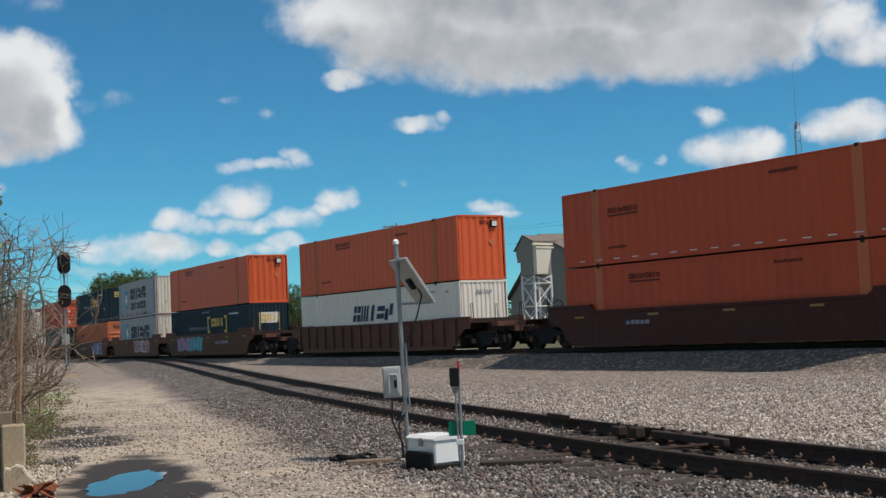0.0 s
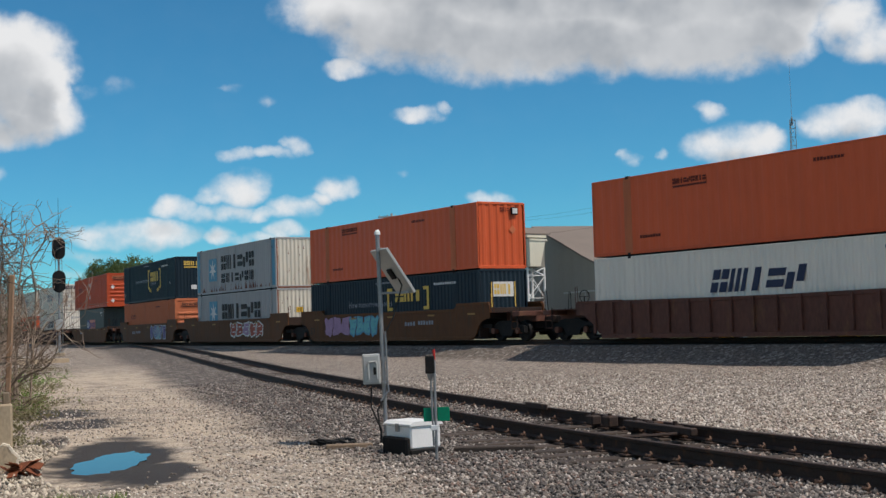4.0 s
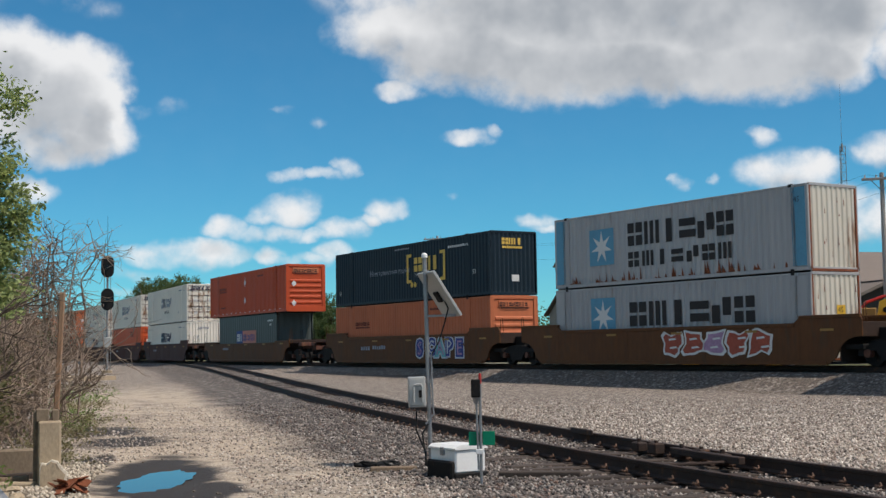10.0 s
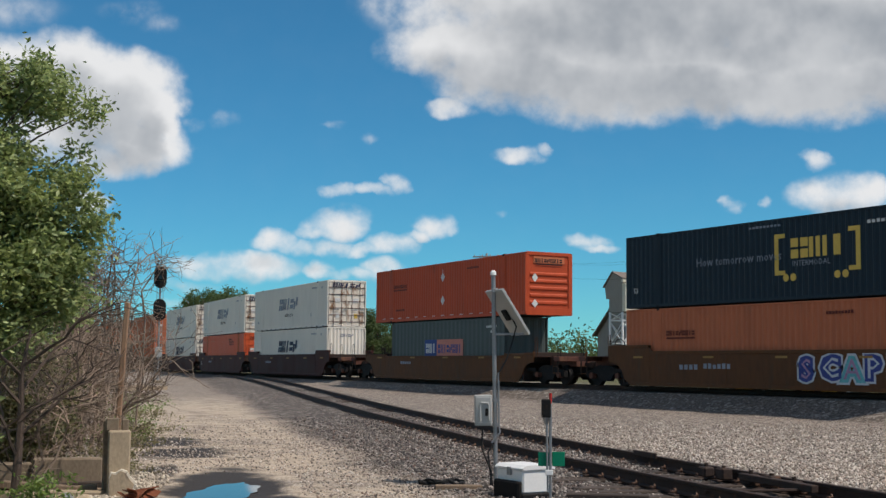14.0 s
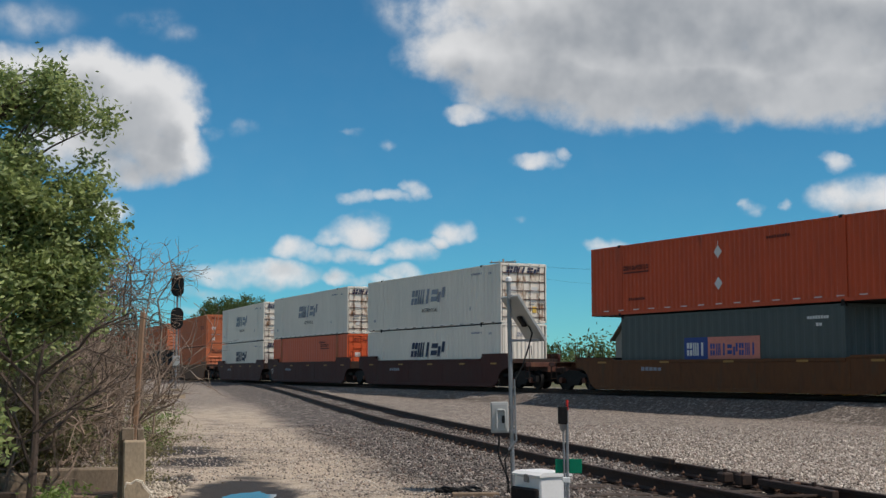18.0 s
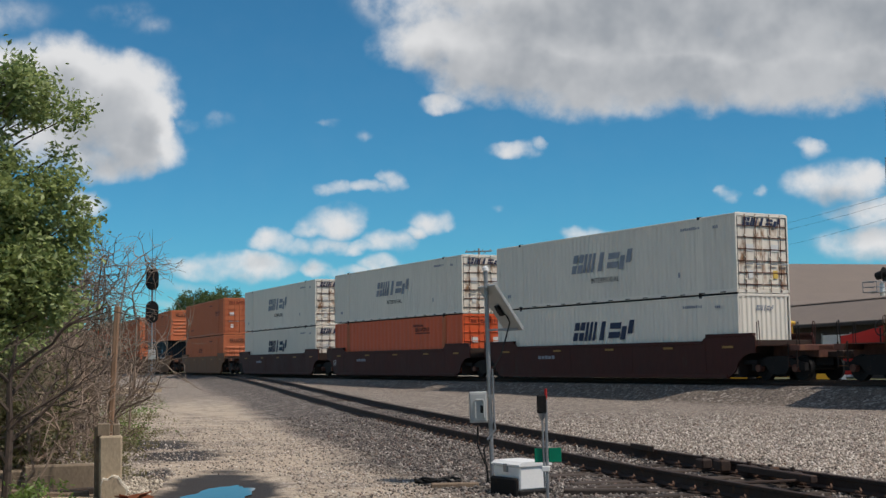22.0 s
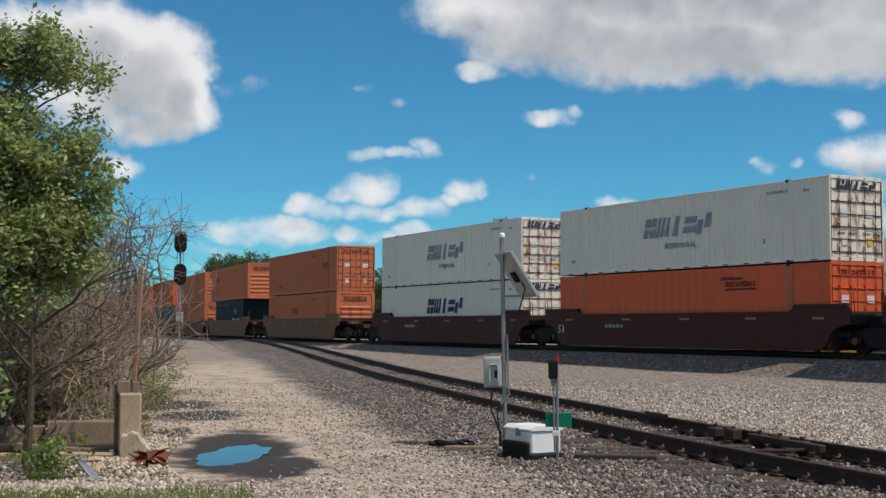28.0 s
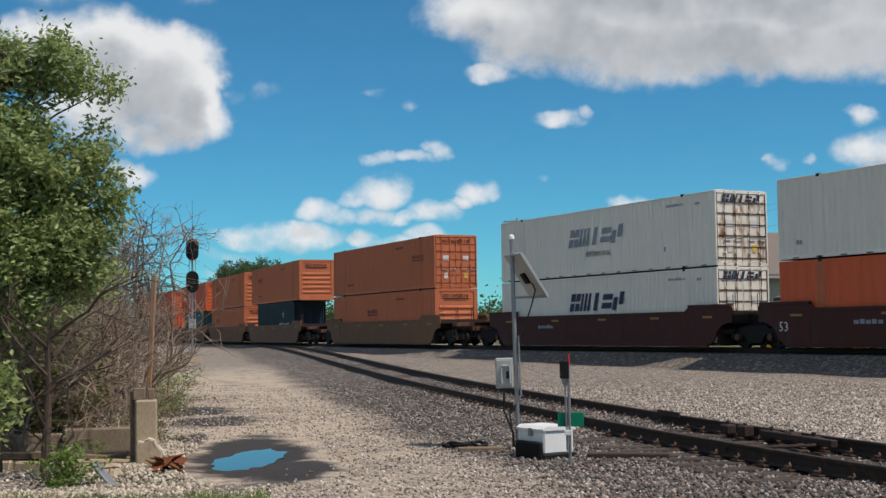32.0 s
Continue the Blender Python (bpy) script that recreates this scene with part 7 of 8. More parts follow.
def concrete_post():
    x, y = -15.05, -29.52
    root = thing("concrete_post", "broken weathered concrete post with two stubs on top", "concrete post", at=pose(x, y, ground_z(x, y) - 0.05, 0, 0, 74))
    part("shaft", Shape().cbox(-0.13, -0.10, 0, 0.13, 0.14, 0.86, 0.02), M["concrete"], root)
    part("stub", Shape().cbox(-0.16, 0.02, 0.85, -0.01, 0.16, 1.0, 0.012), M["oldwall"], root)
    part("stub", Shape().cbox(0.02, 0.02, 0.85, 0.10, 0.16, 0.99, 0.012), M["oldwall"], root)
    part("rear_pier", Shape().cbox(-0.19, 0.15, 0, -0.02, 0.30, 0.97, 0.015), M["oldwall"], root)
    rng = random.Random(3)
    ring = [(-0.10, 0.0), (0.19, 0.0), (0.20, 0.10), (0.16, 0.18), (0.18, 0.25), (0.12, 0.31), (0.08, 0.38), (0.02, 0.40), (-0.03, 0.36), (-0.08, 0.37), (-0.10, 0.31)]
    part("broken_core", Shape().slab([(a * 1.13 + 0.004, c * 1.05) for a, c in ring], 'y', -0.205, -0.101), M["chalk"], root, "white broken concrete core")
    block = part("broken_block", Shape().slab(ring, 'y', -0.24, -0.10), M["concrete"], root)
    crust = Shape()
    for k, (a, c) in enumerate(ring[2:10]):
        crust.add([(a + rng.uniform(-0.04, 0.04), -0.25 + rng.uniform(0, 0.13), c + rng.uniform(-0.035, 0.02)) for _ in range(5)] , [(0, 1, 2), (0, 2, 3), (0, 3, 4), (1, 2, 4), (2, 3, 4), (0, 1, 4)])
    part("broken_edge", crust, M["chalk"], block, "white broken edge")
    part("footing", Shape().cbox(-1.0, -0.30, -0.02, 0.30, 0.2, 0.06, 0.02), M["concrete"], root)
    x, y = -16.42, -29.33
    w = thing("old_wall", "low crumbling concrete foundation wall among brush", "wall", at=pose(x, y, -0.82, 0, 0, 76.5))
    part("upper_course", Shape().cbox(-0.85, 0, 0.0, 0.0, 0.2, 0.42, 0.02), M["oldwall"], w)
    part("upper_course", Shape().cbox(-1.9, 0.12, 0.0, -0.87, 0.32, 0.36, 0.02), M["oldwall"], w)
    part("upper_course", Shape().cbox(-3.6, 0.10, 0.0, -1.92, 0.3, 0.40, 0.02), M["oldwall"], w)
    k = thing("old_kerb", "low broken concrete kerb before the old wall", "wall", at=pose(-15.0, -29.72, -0.84, 0, 0, 56))
    for x0, x1, h in ((-0.75, 0.0, 0.16), (-1.45, -0.78, 0.14), (-2.4, -1.49, 0.15)):
        part("kerb_block", Shape().cbox(x0, 0, 0.0, x1, 0.16, h, 0.02), M["concrete"], k)
    for i, (x0, y0, ln, turn, tilt) in enumerate(((-15.75, -29.75, 1.1, 70, 3), (-15.9, -30.15, 1.3, 78, -2), (-15.6, -30.3, 0.9, 62, 4), (-16.1, -29.9, 1.0, 82, 5), (-15.5, -30.0, 0.7, 74, -4), (-15.9, -30.6, 1.2, 75, 2))):
        ob = tagged(part("timber", Shape().cbox(-ln / 2, -0.06, 0, ln / 2, 0.06, 0.09, 0.012), M["tie"] if i % 2 else M["wood"]), "dark rotten timber lying between the old walls", "timber", "timbers by the old wall")
        ob.matrix_basis = pose(x0, y0, ground_z(x0, y0) + 0.02 + 0.04 * (i % 3), 0, tilt, turn)


concrete_post()


def stake():
    x, y = -22.4, -27.45
    root = thing("wooden_stake", "tall weathered wooden stake leaning beside the brush", "stake", at=pose(x, y, ground_z(x, y) - 0.08, 0, 2.5, 60))
    part("post", Shape().cbox(-0.042, -0.042, 0, 0.042, 0.042, 2.75, 0.012), M["stakewood"], root)


stake()


def stone_shape(rng, r, n=7):
    """A rough, angular lump."""
    s = Shape()
    v = []
    for z, q in ((-0.5, 0.75), (0.0, 1.0), (0.5, 0.6)):
        for k in range(n):
            a = 2 * math.pi * k / n + rng.uniform(-0.2, 0.2)
            v.append((math.cos(a) * q * r * rng.uniform(0.8, 1.15), math.sin(a) * q * r * rng.uniform(0.8, 1.15), z * r * rng.uniform(0.9, 1.2)))
    f = [tuple(range(n))[::-1], tuple(range(2 * n, 3 * n))]
    for j in (0, 1):
        f += [(j * n + k, j * n + (k + 1) % n, (j + 1) * n + (k + 1) % n, (j + 1) * n + k) for k in range(n)]
    return s.add(v, f)


def rubble():
    rng = random.Random(8)
    shapes = [stone_shape(rng, 0.09).mesh("rubble_stone", M["concrete"]) for _ in range(5)]
    for i in range(46):
        x, y = rng.gauss(-15.6, 0.7), rng.gauss(-30.0, 0.45)
        ob = part("rubble_stone", rng.choice(shapes), None)
        k = rng.uniform(0.4, 1.3)
        ob.matrix_basis = pose(x, y, ground_z(x, y) + 0.03 * k, rng.uniform(-20, 20), rng.uniform(-20, 20), rng.uniform(0, 360)) @ Matrix.Scale(k, 4)
        tagged(ob, "pale broken concrete lump on the ground", "rubble", "rubble by the post")
    x, y = -14.35, -29.5
    scrap = thing("scrap_metal", "crumpled rusty sheet metal scraps", "scrap", at=pose(x, y, ground_z(x, y)))
    for k in range(11):
        part("sheet", Shape().box(-0.17, -0.05, -0.005, 0.0, 0.06, 0.005).box(0.0, -0.05, -0.005, 0.16, 0.06, 0.005, pose(0, 0, 0, 0, 25, 0)), M["rustmetal"], scrap).matrix_basis = pose(rng.uniform(-0.16, 0.16), rng.uniform(-0.12, 0.12), 0.04 + 0.014 * k, rng.uniform(-40, 40), rng.uniform(-35, 35), rng.uniform(0, 180))
    x, y = -13.65, -30.38
    sh = Shape().cbox(-0.19, -0.06, 0, 0.19, 0.06, 0.035, 0.01, pose(0, 0, 0.03, 0, 42, 0))
    tagged(part("broken_board", sh, M["galv"]), "grey broken board propped on rubble", "board").matrix_basis = pose(x, y, ground_z(x, y) + 0.08, 0, 0, 40)


rubble()


def weed(x, y, r, h, n, seed, mat, label):
    rg = np.random.default_rng(seed)
    z = ground_z(x, y)
    c = np.stack([rg.normal(0, r, n), rg.normal(0, r, n), rg.uniform(0.02, h, n)], 1)
    v, f = leaves(c, 0.034, rg, 0.9, 9, 0.045)
    root = thing("weed_clump", label, "weed", "weeds", at=pose(x, y, z))
    for p in c[:10]:
        part("stem", Shape().rod((p[0] * 0.3, p[1] * 0.3, -0.03), tuple(p), 0.006, 0.003, n=4), M["twig"], root)
    part("leaves", array_mesh("leaves", v, f, M[mat]), None, root)


weed(-13.75, -30.72, 0.14, 0.40, 110, 1, "weed", "bright green leafy weed by the old wall")
for i, (x, y, k) in enumerate(((-24.5, -26.6, 0.3), (-25.6, -26.5, 0.35), (-26.8, -25.9, 0.4), (-28.4, -25.5, 0.45), (-30.2, -24.9, 0.4), (-33, -24.1, 0.5), (-36, -23.2, 0.55), (-38, -22.6, 0.5), (-20.0, -28.2, 0.25), (-18.3, -28.7, 0.22), (-42, -21.4, 0.6), (-46, -20.2, 0.6), (-50.5, -18.8, 0.6))):
    weed(x, y, k, 0.18 + 0.06 * (i % 3), 80, 20 + i, "weed" if i % 3 == 1 else "dryweed", "low green weeds beside the dirt track" if i % 3 == 1 else "dry green weeds at the edge of the dirt track")


def puddle():
    m = bpy.data.materials.new("puddle_water")
    m.use_nodes = True
    b = m.node_tree.nodes["Principled BSDF"]
    b.inputs["Base Color"].default_value, b.inputs["Roughness"].default_value, b.inputs["IOR"].default_value = (0.035, 0.03, 0.024, 1), 0.03, 1.33
    bp = m.node_tree.nodes.new("ShaderNodeBump")
    bp.inputs["Strength"].default_value, bp.inputs["Distance"].default_value = 0.02, 0.01
    tc = m.node_tree.nodes.new("ShaderNodeTexCoord")
    m.node_tree.links.new(noise_node(m.node_tree, tc.outputs["Object"], 3, 2), bp.inputs["Height"])
    m.node_tree.links.new(bp.outputs[0], b.inputs["Normal"])
    ring = []
    for k in range(48):
        a = 2 * math.pi * k / 48
        q = 0.97 + 0.34 * noise.noise((math.cos(a) * 1.7, math.sin(a) * 1.7, 5.0)) + 0.26 * noise.noise((math.cos(a) * 4.3, math.sin(a) * 4.3, 2.0))
        ring.append((1.55 * q * math.cos(a), 0.40 * q * math.sin(a)))
    s = Shape().slab(ring, 'z', -0.06, 0.0)
    ob = tagged(part("puddle", s, m), "shallow muddy puddle mirroring the sky in the dirt track", "puddle", kind="structure")
    ob.matrix_basis = pose(-15.7, -28.0, -0.835, 0, 0, -30.7)


puddle()

# ---- track-side equipment ----
def battery_pole():
    x, y = -14.5, -24.6
    root = thing("solar_pole", "galvanised pole with solar panel and grey equipment box", "solar power pole", at=pose(x, y, ground_z(x, y) - 0.03, 0, -1.0, 58))
    part("pole", Shape().rod((0, 0, 0), (0, 0, 2.87), 0.029, n=14), M["galv"], root)
    part("cap", Shape().rod((0, 0, 2.86), (0, 0, 2.90), 0.043, 0.040, n=14).rod((0, 0, 2.90), (0, 0, 2.925), 0.040, 0.018, n=14), M["whitebox"], root, "white pole cap")
    box = part("equipment_box", Shape().cbox(-0.275, -0.16, 0.85, -0.04, 0.05, 1.255, 0.012), M["alu"], root, "grey metal equipment box")
    part("door", Shape().cbox(-0.262, -0.172, 0.875, -0.052, -0.158, 1.23, 0.006), M["alu"], box)
    part("lid_frame", Shape().tube([(-0.20, -0.185, 0.92), (-0.20, -0.185, 1.12), (-0.18, -0.19, 1.15), (-0.10, -0.19, 1.15), (-0.085, -0.185, 1.12), (-0.085, -0.185, 0.92)], 0.018, 6), M["alu"], box)
    part("lock", Shape().cbox(-0.13, -0.20, 0.98, -0.085, -0.17, 1.08, 0.006), M["black"], box)
    for z in (0.86, 1.18):
        part("clamp", Shape().rod((0, 0, z - 0.02), (0, 0, z + 0.02), 0.052, n=12), M["galv"], box)
    m = pose(0.19, 0.08, 2.36, 0, 0, 24) @ pose(0, 0, 0, 0, 57, 0)
    panel = part("solar_panel", Shape().cbox(-0.36, -0.27, -0.022, 0.36, 0.27, 0.018, 0.006, m), M["alu"], root, "solar panel tilted to the sky, pale back")
    part("cells", Shape().box(-0.335, -0.245, 0.018, 0.335, 0.245, 0.022, m), M["cell"], panel)
    part("junction_box", Shape().cbox(-0.06, -0.06, -0.06, 0.10, 0.06, -0.022, 0.008, m), M["black"], panel)
    part("lower_bracket", Shape().cbox(-0.01, -0.03, 2.05, 0.40, 0.03, 2.08, 0.006), M["galv"], root)
    part("upper_bracket", Shape().cbox(-0.02, -0.05, 2.62, 0.06, 0.05, 2.68, 0.006), M["galv"], root)
    part("panel_cable", Shape().tube([(0.24, 0.05, 2.30), (0.30, -0.02, 2.16), (0.24, -0.04, 1.95), (0.16, -0.03, 1.72), (0.06, -0.03, 1.55), (0.045, -0.03, 1.3)], 0.010, 6), M["rubber"], root)
    part("conduit", Shape().tube([(0.05, -0.03, 1.55), (0.05, -0.035, 0.9), (0.06, -0.04, 0.75), (-0.05, -0.05, 0.62)], 0.013, 6), M["galv"], root)
    part("box_cable", Shape().tube([(-0.17, -0.08, 0.80), (-0.18, -0.10, 0.55), (-0.13, -0.12, 0.42), (-0.06, -0.10, 0.25), (-0.07, -0.06, 0.06)], 0.012, 6).tube([(-0.02, -0.04, 0.62), (-0.10, -0.07, 0.5), (-0.08, -0.08, 0.3), (-0.04, -0.05, 0.02)], 0.012, 6), M["rubber"], root)


battery_pole()


def equipment_case():
    x, y = -13.45, -24.85
    root = thing("equipment_case", "white enamelled battery case on a black base in gravel", "equipment case", at=pose(x, y, ground_z(x, y) - 0.02, 0, 0, 92))
    part("base", Shape().cbox(-0.25, -0.30, 0, 0.27, 0.32, 0.09, 0.015), M["black"], root)
    part("case", Shape().cbox(-0.22, -0.27, 0.085, 0.24, 0.29, 0.38, 0.02), M["whitebox"], root)
    lid = part("lid", Shape().slab([(-0.24, 0.375), (0.26, 0.375), (0.26, 0.395), (0.20, 0.43), (-0.18, 0.43), (-0.24, 0.395)], 'y', -0.29, 0.31), M["whitebox"], root)
    part("hasp", Shape().cbox(-0.25, -0.04, 0.30, -0.22, 0.04, 0.40, 0.006), M["galv"], lid)
    # black slab added to darken the case's shaded side
    part("black_cover", Shape().cbox(-0.30, -0.28, 0.0, -0.23, 0.26, 0.24, 0.02), M["black"], root, "black slab put on the shaded side")


equipment_case()


def switch_marker():
    x, y = -12.25, -25.3
    root = thing("switch_marker", "slim steel marker post with green target boards", "railway marker", at=pose(x, y, ground_z(x, y) - 0.03, 0, 0, 56))
    part("post", Shape().rod((0, 0, 0), (0, 0, 1.22), 0.017, n=8), M["galv"], root)
    part("post", Shape().rod((-0.03, 0, 0.22), (-0.045, 0, 1.02), 0.012, n=8), M["galv"], root)
    part("red_tip", Shape().rod((0.0, 0, 1.22), (0.0, 0, 1.34), 0.016, n=8), M["red"], root, "red reflective tip")
    part("lantern", Shape().cbox(-0.105, -0.05, 1.06, 0.005, 0.05, 1.27, 0.012), M["black"], root, "black lantern box")
    part("lantern_neck", Shape().rod((-0.05, 0, 0.98), (-0.05, 0, 1.06), 0.02, 0.045, n=8), M["galv"], root)
    part("target_board", Shape().cbox(-0.14, 0.02, 0.50, -0.005, 0.032, 0.66, 0.004), M["green"], root, "green painted board")
    part("target_board", Shape().cbox(0.02, 0.02, 0.50, 0.165, 0.032, 0.665, 0.004), M["green"], root, "green painted board")
    part("clamp", Shape().cbox(-0.06, -0.03, 0.40, 0.03, 0.03, 0.46, 0.006), M["whitebox"], root)


switch_marker()


def board(name, x, y, w, d, h, turn, mat, label, cat="board", dz=0.0):
    ob = tagged(part(name, Shape().cbox(-w / 2, -d / 2, 0, w / 2, d / 2, h, 0.012), M[mat]), label, cat)
    ob.matrix_basis = pose(x, y, ground_z(x, y) - 0.02 + dz, 0, 0, turn)


board("plank", -14.55, -25.15, 0.62, 0.16, 0.07, 62, "wood", "grey weathered plank lying in gravel")
board("plank", -12.6, -24.2, 1.0, 0.22, 0.09, 50, "tie", "dark weathered plank beside the siding")
board("foundation_slab", -61.1, -16.1, 3.2, 2.9, 0.22, 17, "concrete", "pale flat concrete slab at the signal", "slab")


def tube_heap():
    rng = random.Random(5)
    # bent dark tubes stand in for a small dark lumpy mound
    s = Shape()
    for k in range(4):
        pts = [(-0.2 - 0.10 * i, rng.uniform(-0.09, 0.09), 0.03 + 0.07 * rng.random()) for i in range(7)]
        s.tube(pts, 0.018, 5)
    ob = tagged(part("old_cable", s, M["rubber"]), "dark bent tubes heaped in gravel by the pole", "cable")
    ob.matrix_basis = pose(-14.6, -24.8, ground_z(-14.8, -25.2), 0, 0, 58)


tube_heap()


def siding_hardware():
    """Rail braces and a rod box on the far rail of the siding."""
    root = thing("switch_hardware", "rusty rail braces and rod box on the siding rail", "track hardware")
    for i, x in enumerate((-13.9, -13.4, -12.7, -12.2, -11.7)):
        y = near_y(x) + 0.755
        m = pose(x, y - 0.16, near_z(x) - 0.02, 0, 0, -15)
        part("rail_brace", Shape().cbox(-0.11, -0.08, -0.12, 0.11, 0.08, 0.02 + 0.02 * (i % 2), 0.02, m).rod(m @ Vector((0, 0, 0.0)), m @ Vector((0, 0, 0.07)), 0.03, n=8), M["rustrail"], root)
    x = -12.0
    m = pose(x, near_y(x) + 0.52, near_z(x) - 0.05, 0, 0, -15)
    part("rod_box", Shape().cbox(-0.9, -0.05, -0.04, 0.9, 0.05, 0.05, 0.01, m), M["rustrail"], root)
    part("switch_rod", Shape().rod(m @ Vector((0.6, -1.3, -0.03)), m @ Vector((0.6, 0.1, -0.03)), 0.02, n=6), M["rustrail"], root)


siding_hardware()
board("rail_joint_bar", -16.1, near_y(-16.1) + 0.70, 0.9, 0.04, 0.09, -17, "rustrail", "rusty joint bar bolted to the siding rail", "track hardware", 0.16)


def main_signal():
    x, y = -74.6, -10.1
    root = thing("railway_signal", "tall signal mast with two black oval heads", "railway signal", at=pose(x, y, ground_z(x, y) - 0.03, 0, 0, -18))
    z0 = -ground_z(x, y)
    part("mast", Shape().rod((0, 0, 0), (0, 0, 6.1 + z0), 0.075, 0.06, n=12), M["galv"], root)
    part("base", Shape().cbox(-0.3, -0.3, 0, 0.3, 0.3, 0.18, 0.03), M["concrete"], root)
    signal_head(root, 5.95 + z0)
    signal_head(root, 2.72 + 1.27 + z0)
    part("junction_box", Shape().cbox(-0.2, -0.22, 1.15 + z0, 0.2, 0.22, 1.75 + z0, 0.03), M["alu"], root, "grey junction box")
    part("whip_aerial", Shape().rod((0, 0, 6.1 + z0), (0, 0, 9.0 + z0), 0.02, 0.008, n=5), M["black"], root)
    part("ladder", Shape().rod((-0.55, -0.18, 0), (-0.2, -0.18, 6.0 + z0), 0.018, n=5).rod((-0.55, 0.18, 0), (-0.2, 0.18, 6.0 + z0), 0.018, n=5), M["galv"], root)


main_signal()


# ---- loose stones and grass near the camera ----
def gravel():
    m = bpy.data.materials.new("crushed_stone")
    m.use_nodes = True
    nt = m.node_tree
    g = nt.nodes.new("ShaderNodeNewGeometry")
    pos = g.outputs["Position"]
    xyz = nt.nodes.new("ShaderNodeSeparateXYZ")
    nt.links.new(pos, xyz.inputs[0])
    dark, pale = stone_colors(nt, g.outputs["Random Per Island"])
    band = ballast_band(nt, siding_offset(nt, xyz.outputs[0], xyz.outputs[1]), noise_node(nt, pos, 0.35, 4), noise_node(nt, pos, 1.6, 6, 0.62))
    col = mix_node(nt, band, pale, dark)
    tinge = math_node(nt, 'FRACT', math_node(nt, 'MULTIPLY', g.outputs["Random Per Island"], 37.0))
    col = mix_node(nt, math_node(nt, 'MULTIPLY', span(nt, tinge, 0.8, 1.0), 0.4), col, (0.28, 0.14, 0.09))
    nt.links.new(col, nt.nodes["Principled BSDF"].inputs["Base Color"])
    nt.nodes["Principled BSDF"].inputs["Roughness"].default_value = 0.85
    r = np.random.default_rng(2)
    n = 190000
    d = 9.0 + 30 * r.random(n) ** 1.25
    a = np.radians(r.uniform(36, 82, n))
    x, y = -np.sin(a) * d, -33.73 + np.cos(a) * d
    off = y + 0.305 * x + 26.39
    keep = (off > -3.4 + r.normal(0, 0.7, n)) | (r.random(n) < 0.35)
    p = np.hypot(((x + 15.7) * 0.86 - (y + 28) * 0.51) / 2.9, ((x + 15.7) * 0.51 + (y + 28) * 0.86) / 0.95)
    for cx, cy, rx, ry in ((-15.9, -27.85, 3.5, 0.95), (-13.9, -28.1, 1.5, 0.65)):
        keep &= (np.hypot(((x - cx) * 0.927 - (y - cy) * 0.375) / rx, ((x - cx) * 0.375 + (y - cy) * 0.927) / ry) > 1) | (r.random(n) < 0.12)
    keep &= (p > 1) & (y < -2) & (r.random(n) < np.clip((39.5 - d) / 13, 0, 1))
    x, y, off = x[keep], y[keep], off[keep]
    n = len(x)
    z = np.array([ground_z(a_, b_) for a_, b_ in zip(x, y)])
    s = (0.009 + 0.026 * r.random(n) ** 1.5) * np.where(off < -3.4, 0.75, 1.0)
    base = np.array([(1, 0, 0), (0, 1, 0), (-1, 0, 0), (0, -1, 0), (0.15, 0.1, 0.8), (0, 0, -0.7)])
    v = base[None] * r.uniform(0.6, 1.3, (n, 6, 3)) * s[:, None, None]
    q = r.uniform(0, 6.28, n)
    c, w = np.cos(q)[:, None], np.sin(q)[:, None]
    v = np.stack([v[..., 0] * c - v[..., 1] * w, v[..., 0] * w + v[..., 1] * c, v[..., 2]], -1)
    tilt = r.normal(0, 0.4, (n, 1))
    v[..., 2] += v[..., 0] * tilt
    v += np.stack([x, y, z + s * 0.3], -1)[:, None]
    f = np.array([(0, 1, 4), (1, 2, 4), (2, 3, 4), (3, 0, 4), (1, 0, 5), (2, 1, 5), (3, 2, 5), (0, 3, 5)])
    f = (np.arange(n)[:, None, None] * 6 + f[None]).reshape(-1, 3)
    tagged(part("gravel", array_mesh("gravel", v.reshape(-1, 3), f, m), None), "loose grey crushed stones", "gravel", kind="stuff")


gravel()


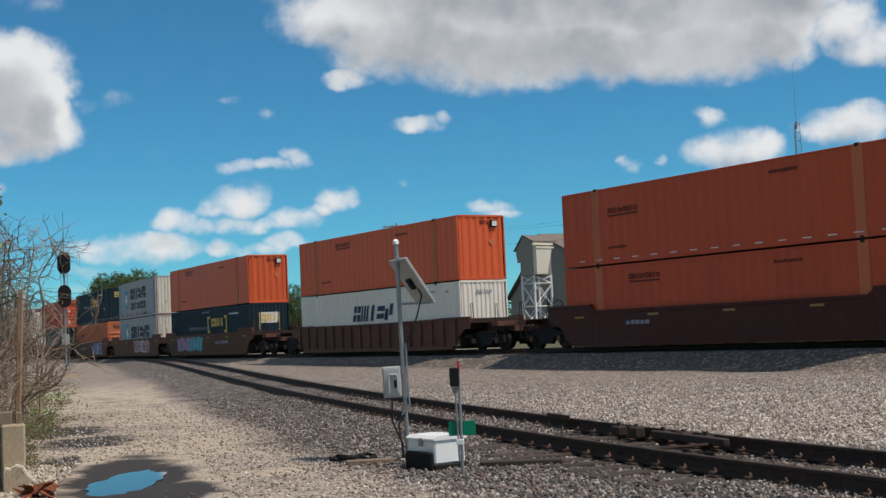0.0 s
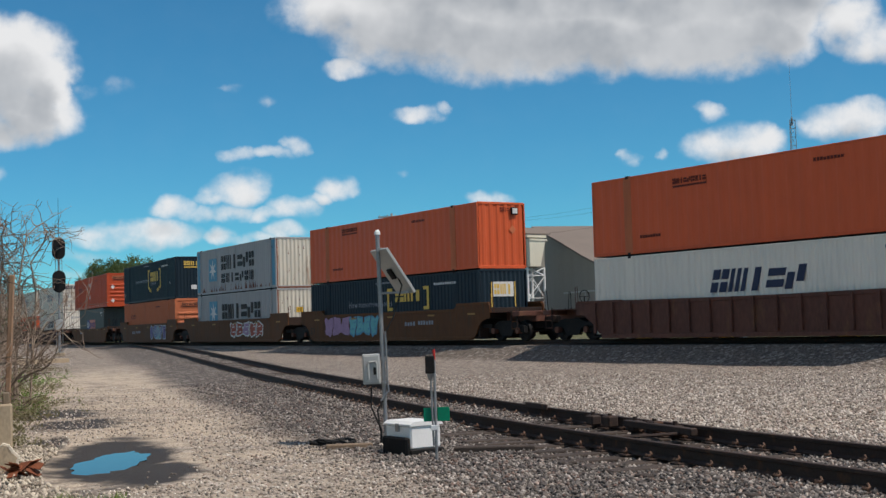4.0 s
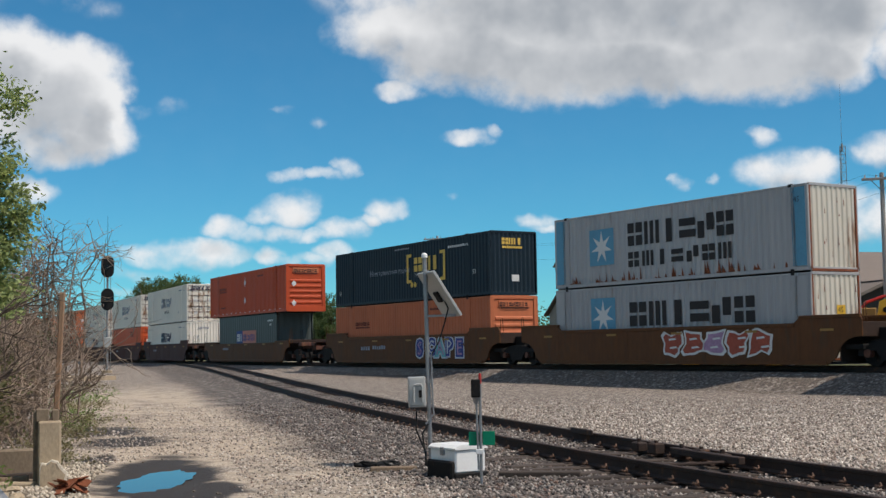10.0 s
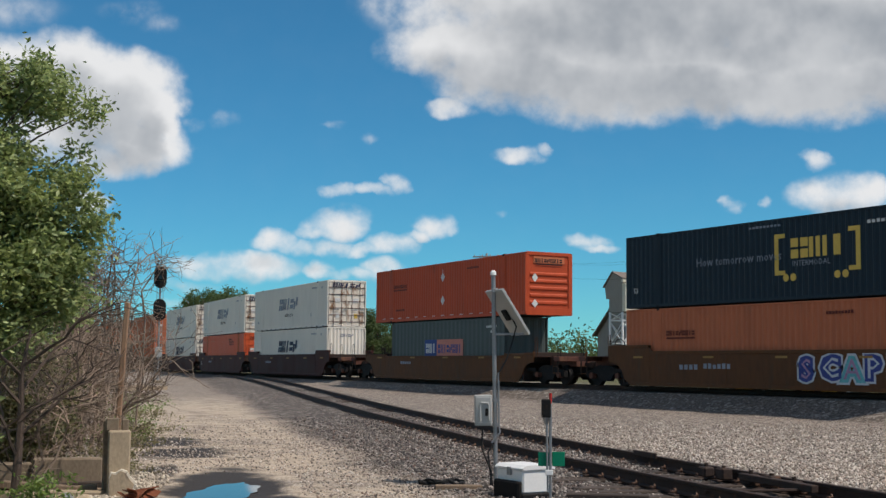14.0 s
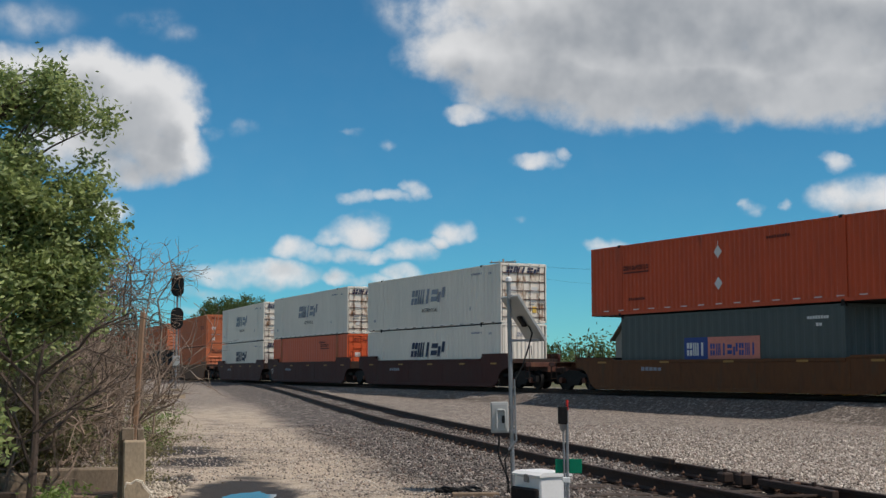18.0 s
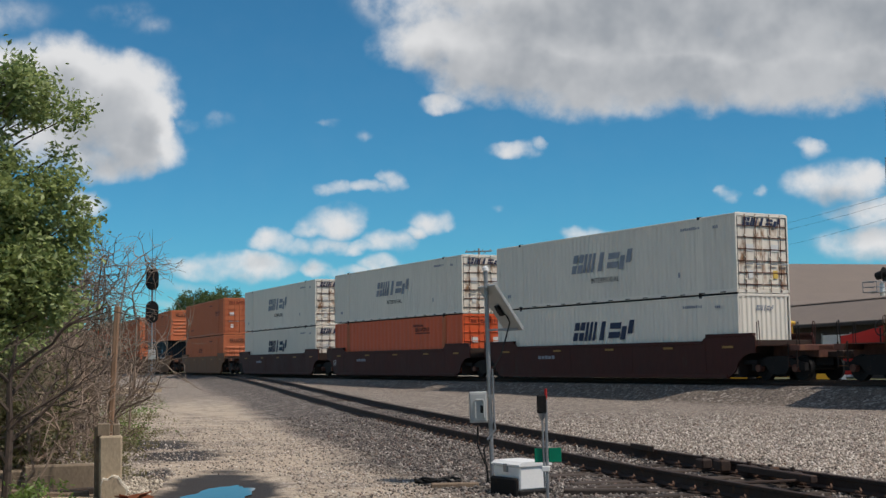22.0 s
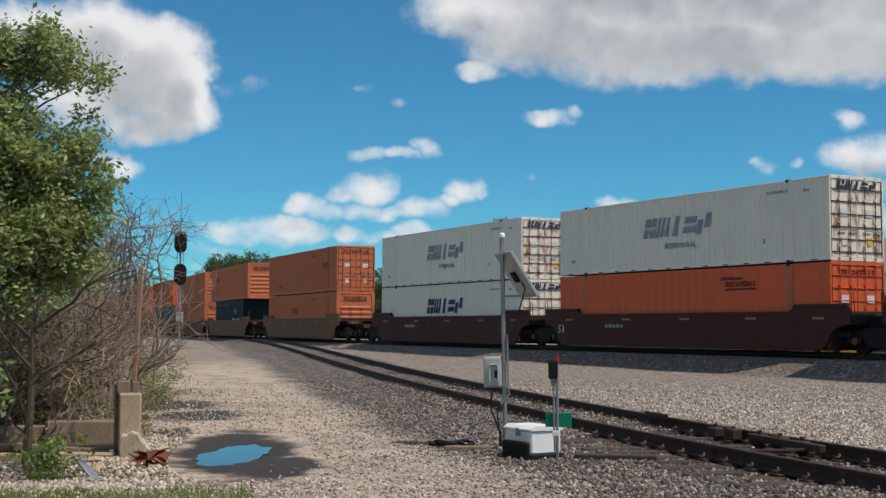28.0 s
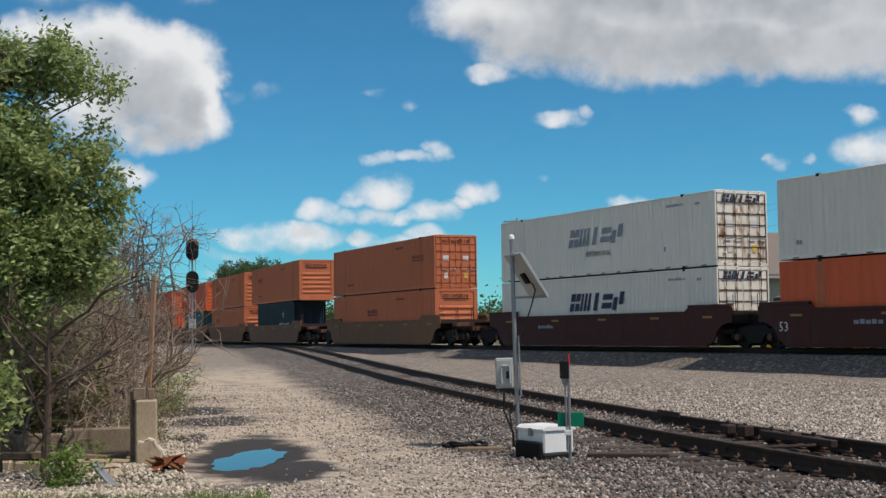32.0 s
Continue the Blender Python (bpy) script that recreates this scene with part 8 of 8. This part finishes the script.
def limestone():
    """Pale broken stone heaped round the old post."""
    r = np.random.default_rng(12)
    n = 6000
    d = np.abs(r.normal(0, 1.0, n))
    a = r.uniform(0, 6.28, n)
    x, y = -14.55 + 1.25 * d * np.cos(a), -29.75 + 0.55 * d * np.sin(a)
    # a pale strip runs along the grass, and a bank up beside the brush
    b = np.radians(r.uniform(71.5, 82, n))
    e = r.normal(13.35, 0.25, n)
    strip = np.arange(n) < 2400
    x, y = np.where(strip, -np.sin(b) * e, x), np.where(strip, -33.73 + np.cos(b) * e, y)
    bank = np.arange(n) > 4600
    u = r.uniform(0, 1, n)
    x, y = np.where(bank, -14.8 - 3.6 * u, x), np.where(bank, -29.15 + 0.9 * u + r.normal(0, 0.16, n), y)
    d = np.where(strip | bank, 2.0, d)
    pud = np.hypot(((x + 15.6) * 0.927 - (y + 27.9) * 0.375) / 3.4, ((x + 15.6) * 0.375 + (y + 27.9) * 0.927) / 0.92) < 1
    x, y = np.where(pud, -14.6 + 0.3 * np.cos(a), x), np.where(pud, -30.0 + 0.3 * np.sin(a), y)
    z = np.array([ground_z(p, q) for p, q in zip(x, y)])
    s = 0.010 + 0.035 * r.random(n) ** 2
    base = np.array([(1, 0, 0), (0.2, 1, 0), (-1, 0.1, 0), (0, -1, 0), (0.15, 0.1, 0.8), (0, 0, -0.7)])
    v = base[None] * r.uniform(0.55, 1.3, (n, 6, 3)) * s[:, None, None]
    q = r.uniform(0, 6.28, n)
    c, w = np.cos(q)[:, None], np.sin(q)[:, None]
    v = np.stack([v[..., 0] * c - v[..., 1] * w, v[..., 0] * w + v[..., 1] * c, v[..., 2] + v[..., 0] * r.normal(0, 0.5, (n, 1))], -1)
    v += np.stack([x, y, z + s * 0.35 + 0.05 * np.exp(-d * d * 2)], -1)[:, None]
    f = np.array([(0, 1, 4), (1, 2, 4), (2, 3, 4), (3, 0, 4), (1, 0, 5), (2, 1, 5), (3, 2, 5), (0, 3, 5)])
    f = (np.arange(n)[:, None, None] * 6 + f[None]).reshape(-1, 3)
    m = bpy.data.materials.new("pale_limestone")
    m.use_nodes = True
    nt = m.node_tree
    g = nt.nodes.new("ShaderNodeNewGeometry")
    nt.links.new(mix_node(nt, math_node(nt, 'POWER', g.outputs["Random Per Island"], 0.8), (0.14, 0.11, 0.08), (0.60, 0.52, 0.41)), nt.nodes["Principled BSDF"].inputs["Base Color"])
    nt.nodes["Principled BSDF"].inputs["Roughness"].default_value = 0.9
    tagged(part("limestone_rubble", array_mesh("limestone_rubble", v.reshape(-1, 3), f, m), None), "pale broken limestone round the old post", "rubble", kind="stuff")


limestone()


def grass():
    r = np.random.default_rng(9)
    n = 26000
    d, a = 14.0 - 5.0 * r.random(n) ** 2.0, np.radians(r.uniform(69, 92, n))
    x, y = -np.sin(a) * d, -33.73 + np.cos(a) * d
    deg = np.degrees(a)
    edge = 13.15 - 0.05 * (80 - deg) + 0.12 * np.sin(deg * 2.3) + r.normal(0, 0.10, n) - 0.35 * np.exp(-((deg - 74.3) / 0.8) ** 2)
    k = d < edge
    x, y = x[k], y[k]
    n = len(x)
    z = np.array([ground_z(p, q) for p, q in zip(x, y)])
    h = r.uniform(0.03, 0.10, n)
    q = r.uniform(0, 6.28, n)
    dx, dy = np.cos(q) * 0.006, np.sin(q) * 0.006
    lx, ly = r.normal(0, 0.035, n), r.normal(0, 0.035, n)
    v = np.stack([np.stack([x - dx, y - dy, z - 0.01], -1), np.stack([x + dx, y + dy, z - 0.01], -1), np.stack([x + lx, y + ly, z + h], -1)], 1).reshape(-1, 3)
    f = np.arange(n * 3).reshape(-1, 3)
    tagged(part("grass", array_mesh("grass", v, f, M["weed"]), None), "short green mown grass at the edge of the lot", "grass", kind="stuff")


grass()


# ---- what moves ----
def progress(t):
    """Smooth distance along the track at t seconds."""
    n = len(PROGRESS)
    i = max(0, min(n - 2, sum(1 for p in PROGRESS if p[0] <= t) - 1))
    def rate(j):
        a, b = PROGRESS[max(0, j - 1)], PROGRESS[min(n - 1, j + 1)]
        return (b[1] - a[1]) / (b[0] - a[0])
    (t0, s0), (t1, s1) = PROGRESS[i], PROGRESS[i + 1]
    h = t1 - t0
    u = (t - t0) / h
    return (2 * u ** 3 - 3 * u ** 2 + 1) * s0 + (u ** 3 - 2 * u ** 2 + u) * h * rate(i) + (3 * u ** 2 - 2 * u ** 3) * s1 + (u ** 3 - u ** 2) * h * rate(i + 1)


def motions():
    times = [i * 0.5 for i in range(65)]
    way = [(t, progress(t)) for t in times]
    for ob, centre, z in MOVERS:
        walk(ob, [(t, train_pose(centre + s) @ pose(0, 0, z)) for t, s in way])
    steps = sorted({round(round(k * 32.0 / 480 * FPS) / FPS, 6) for k in range(481)})
    turn = [(t, math.degrees(progress(t) / WHEEL_R)) for t in steps]
    for w, ax in SPINS:
        walk(w, [(t, pose(ax, 0, WHEEL_R, 0, a, 0)) for t, a in turn])
    walk(SKY_BACKDROP, [(0, pose(0, -33.7, 0.83)), (16, pose(0, -33.7, 0.83, 0, 0, -0.424)), (32, pose(0, -33.7, 0.83, 0, 0, -0.848))])


motions()
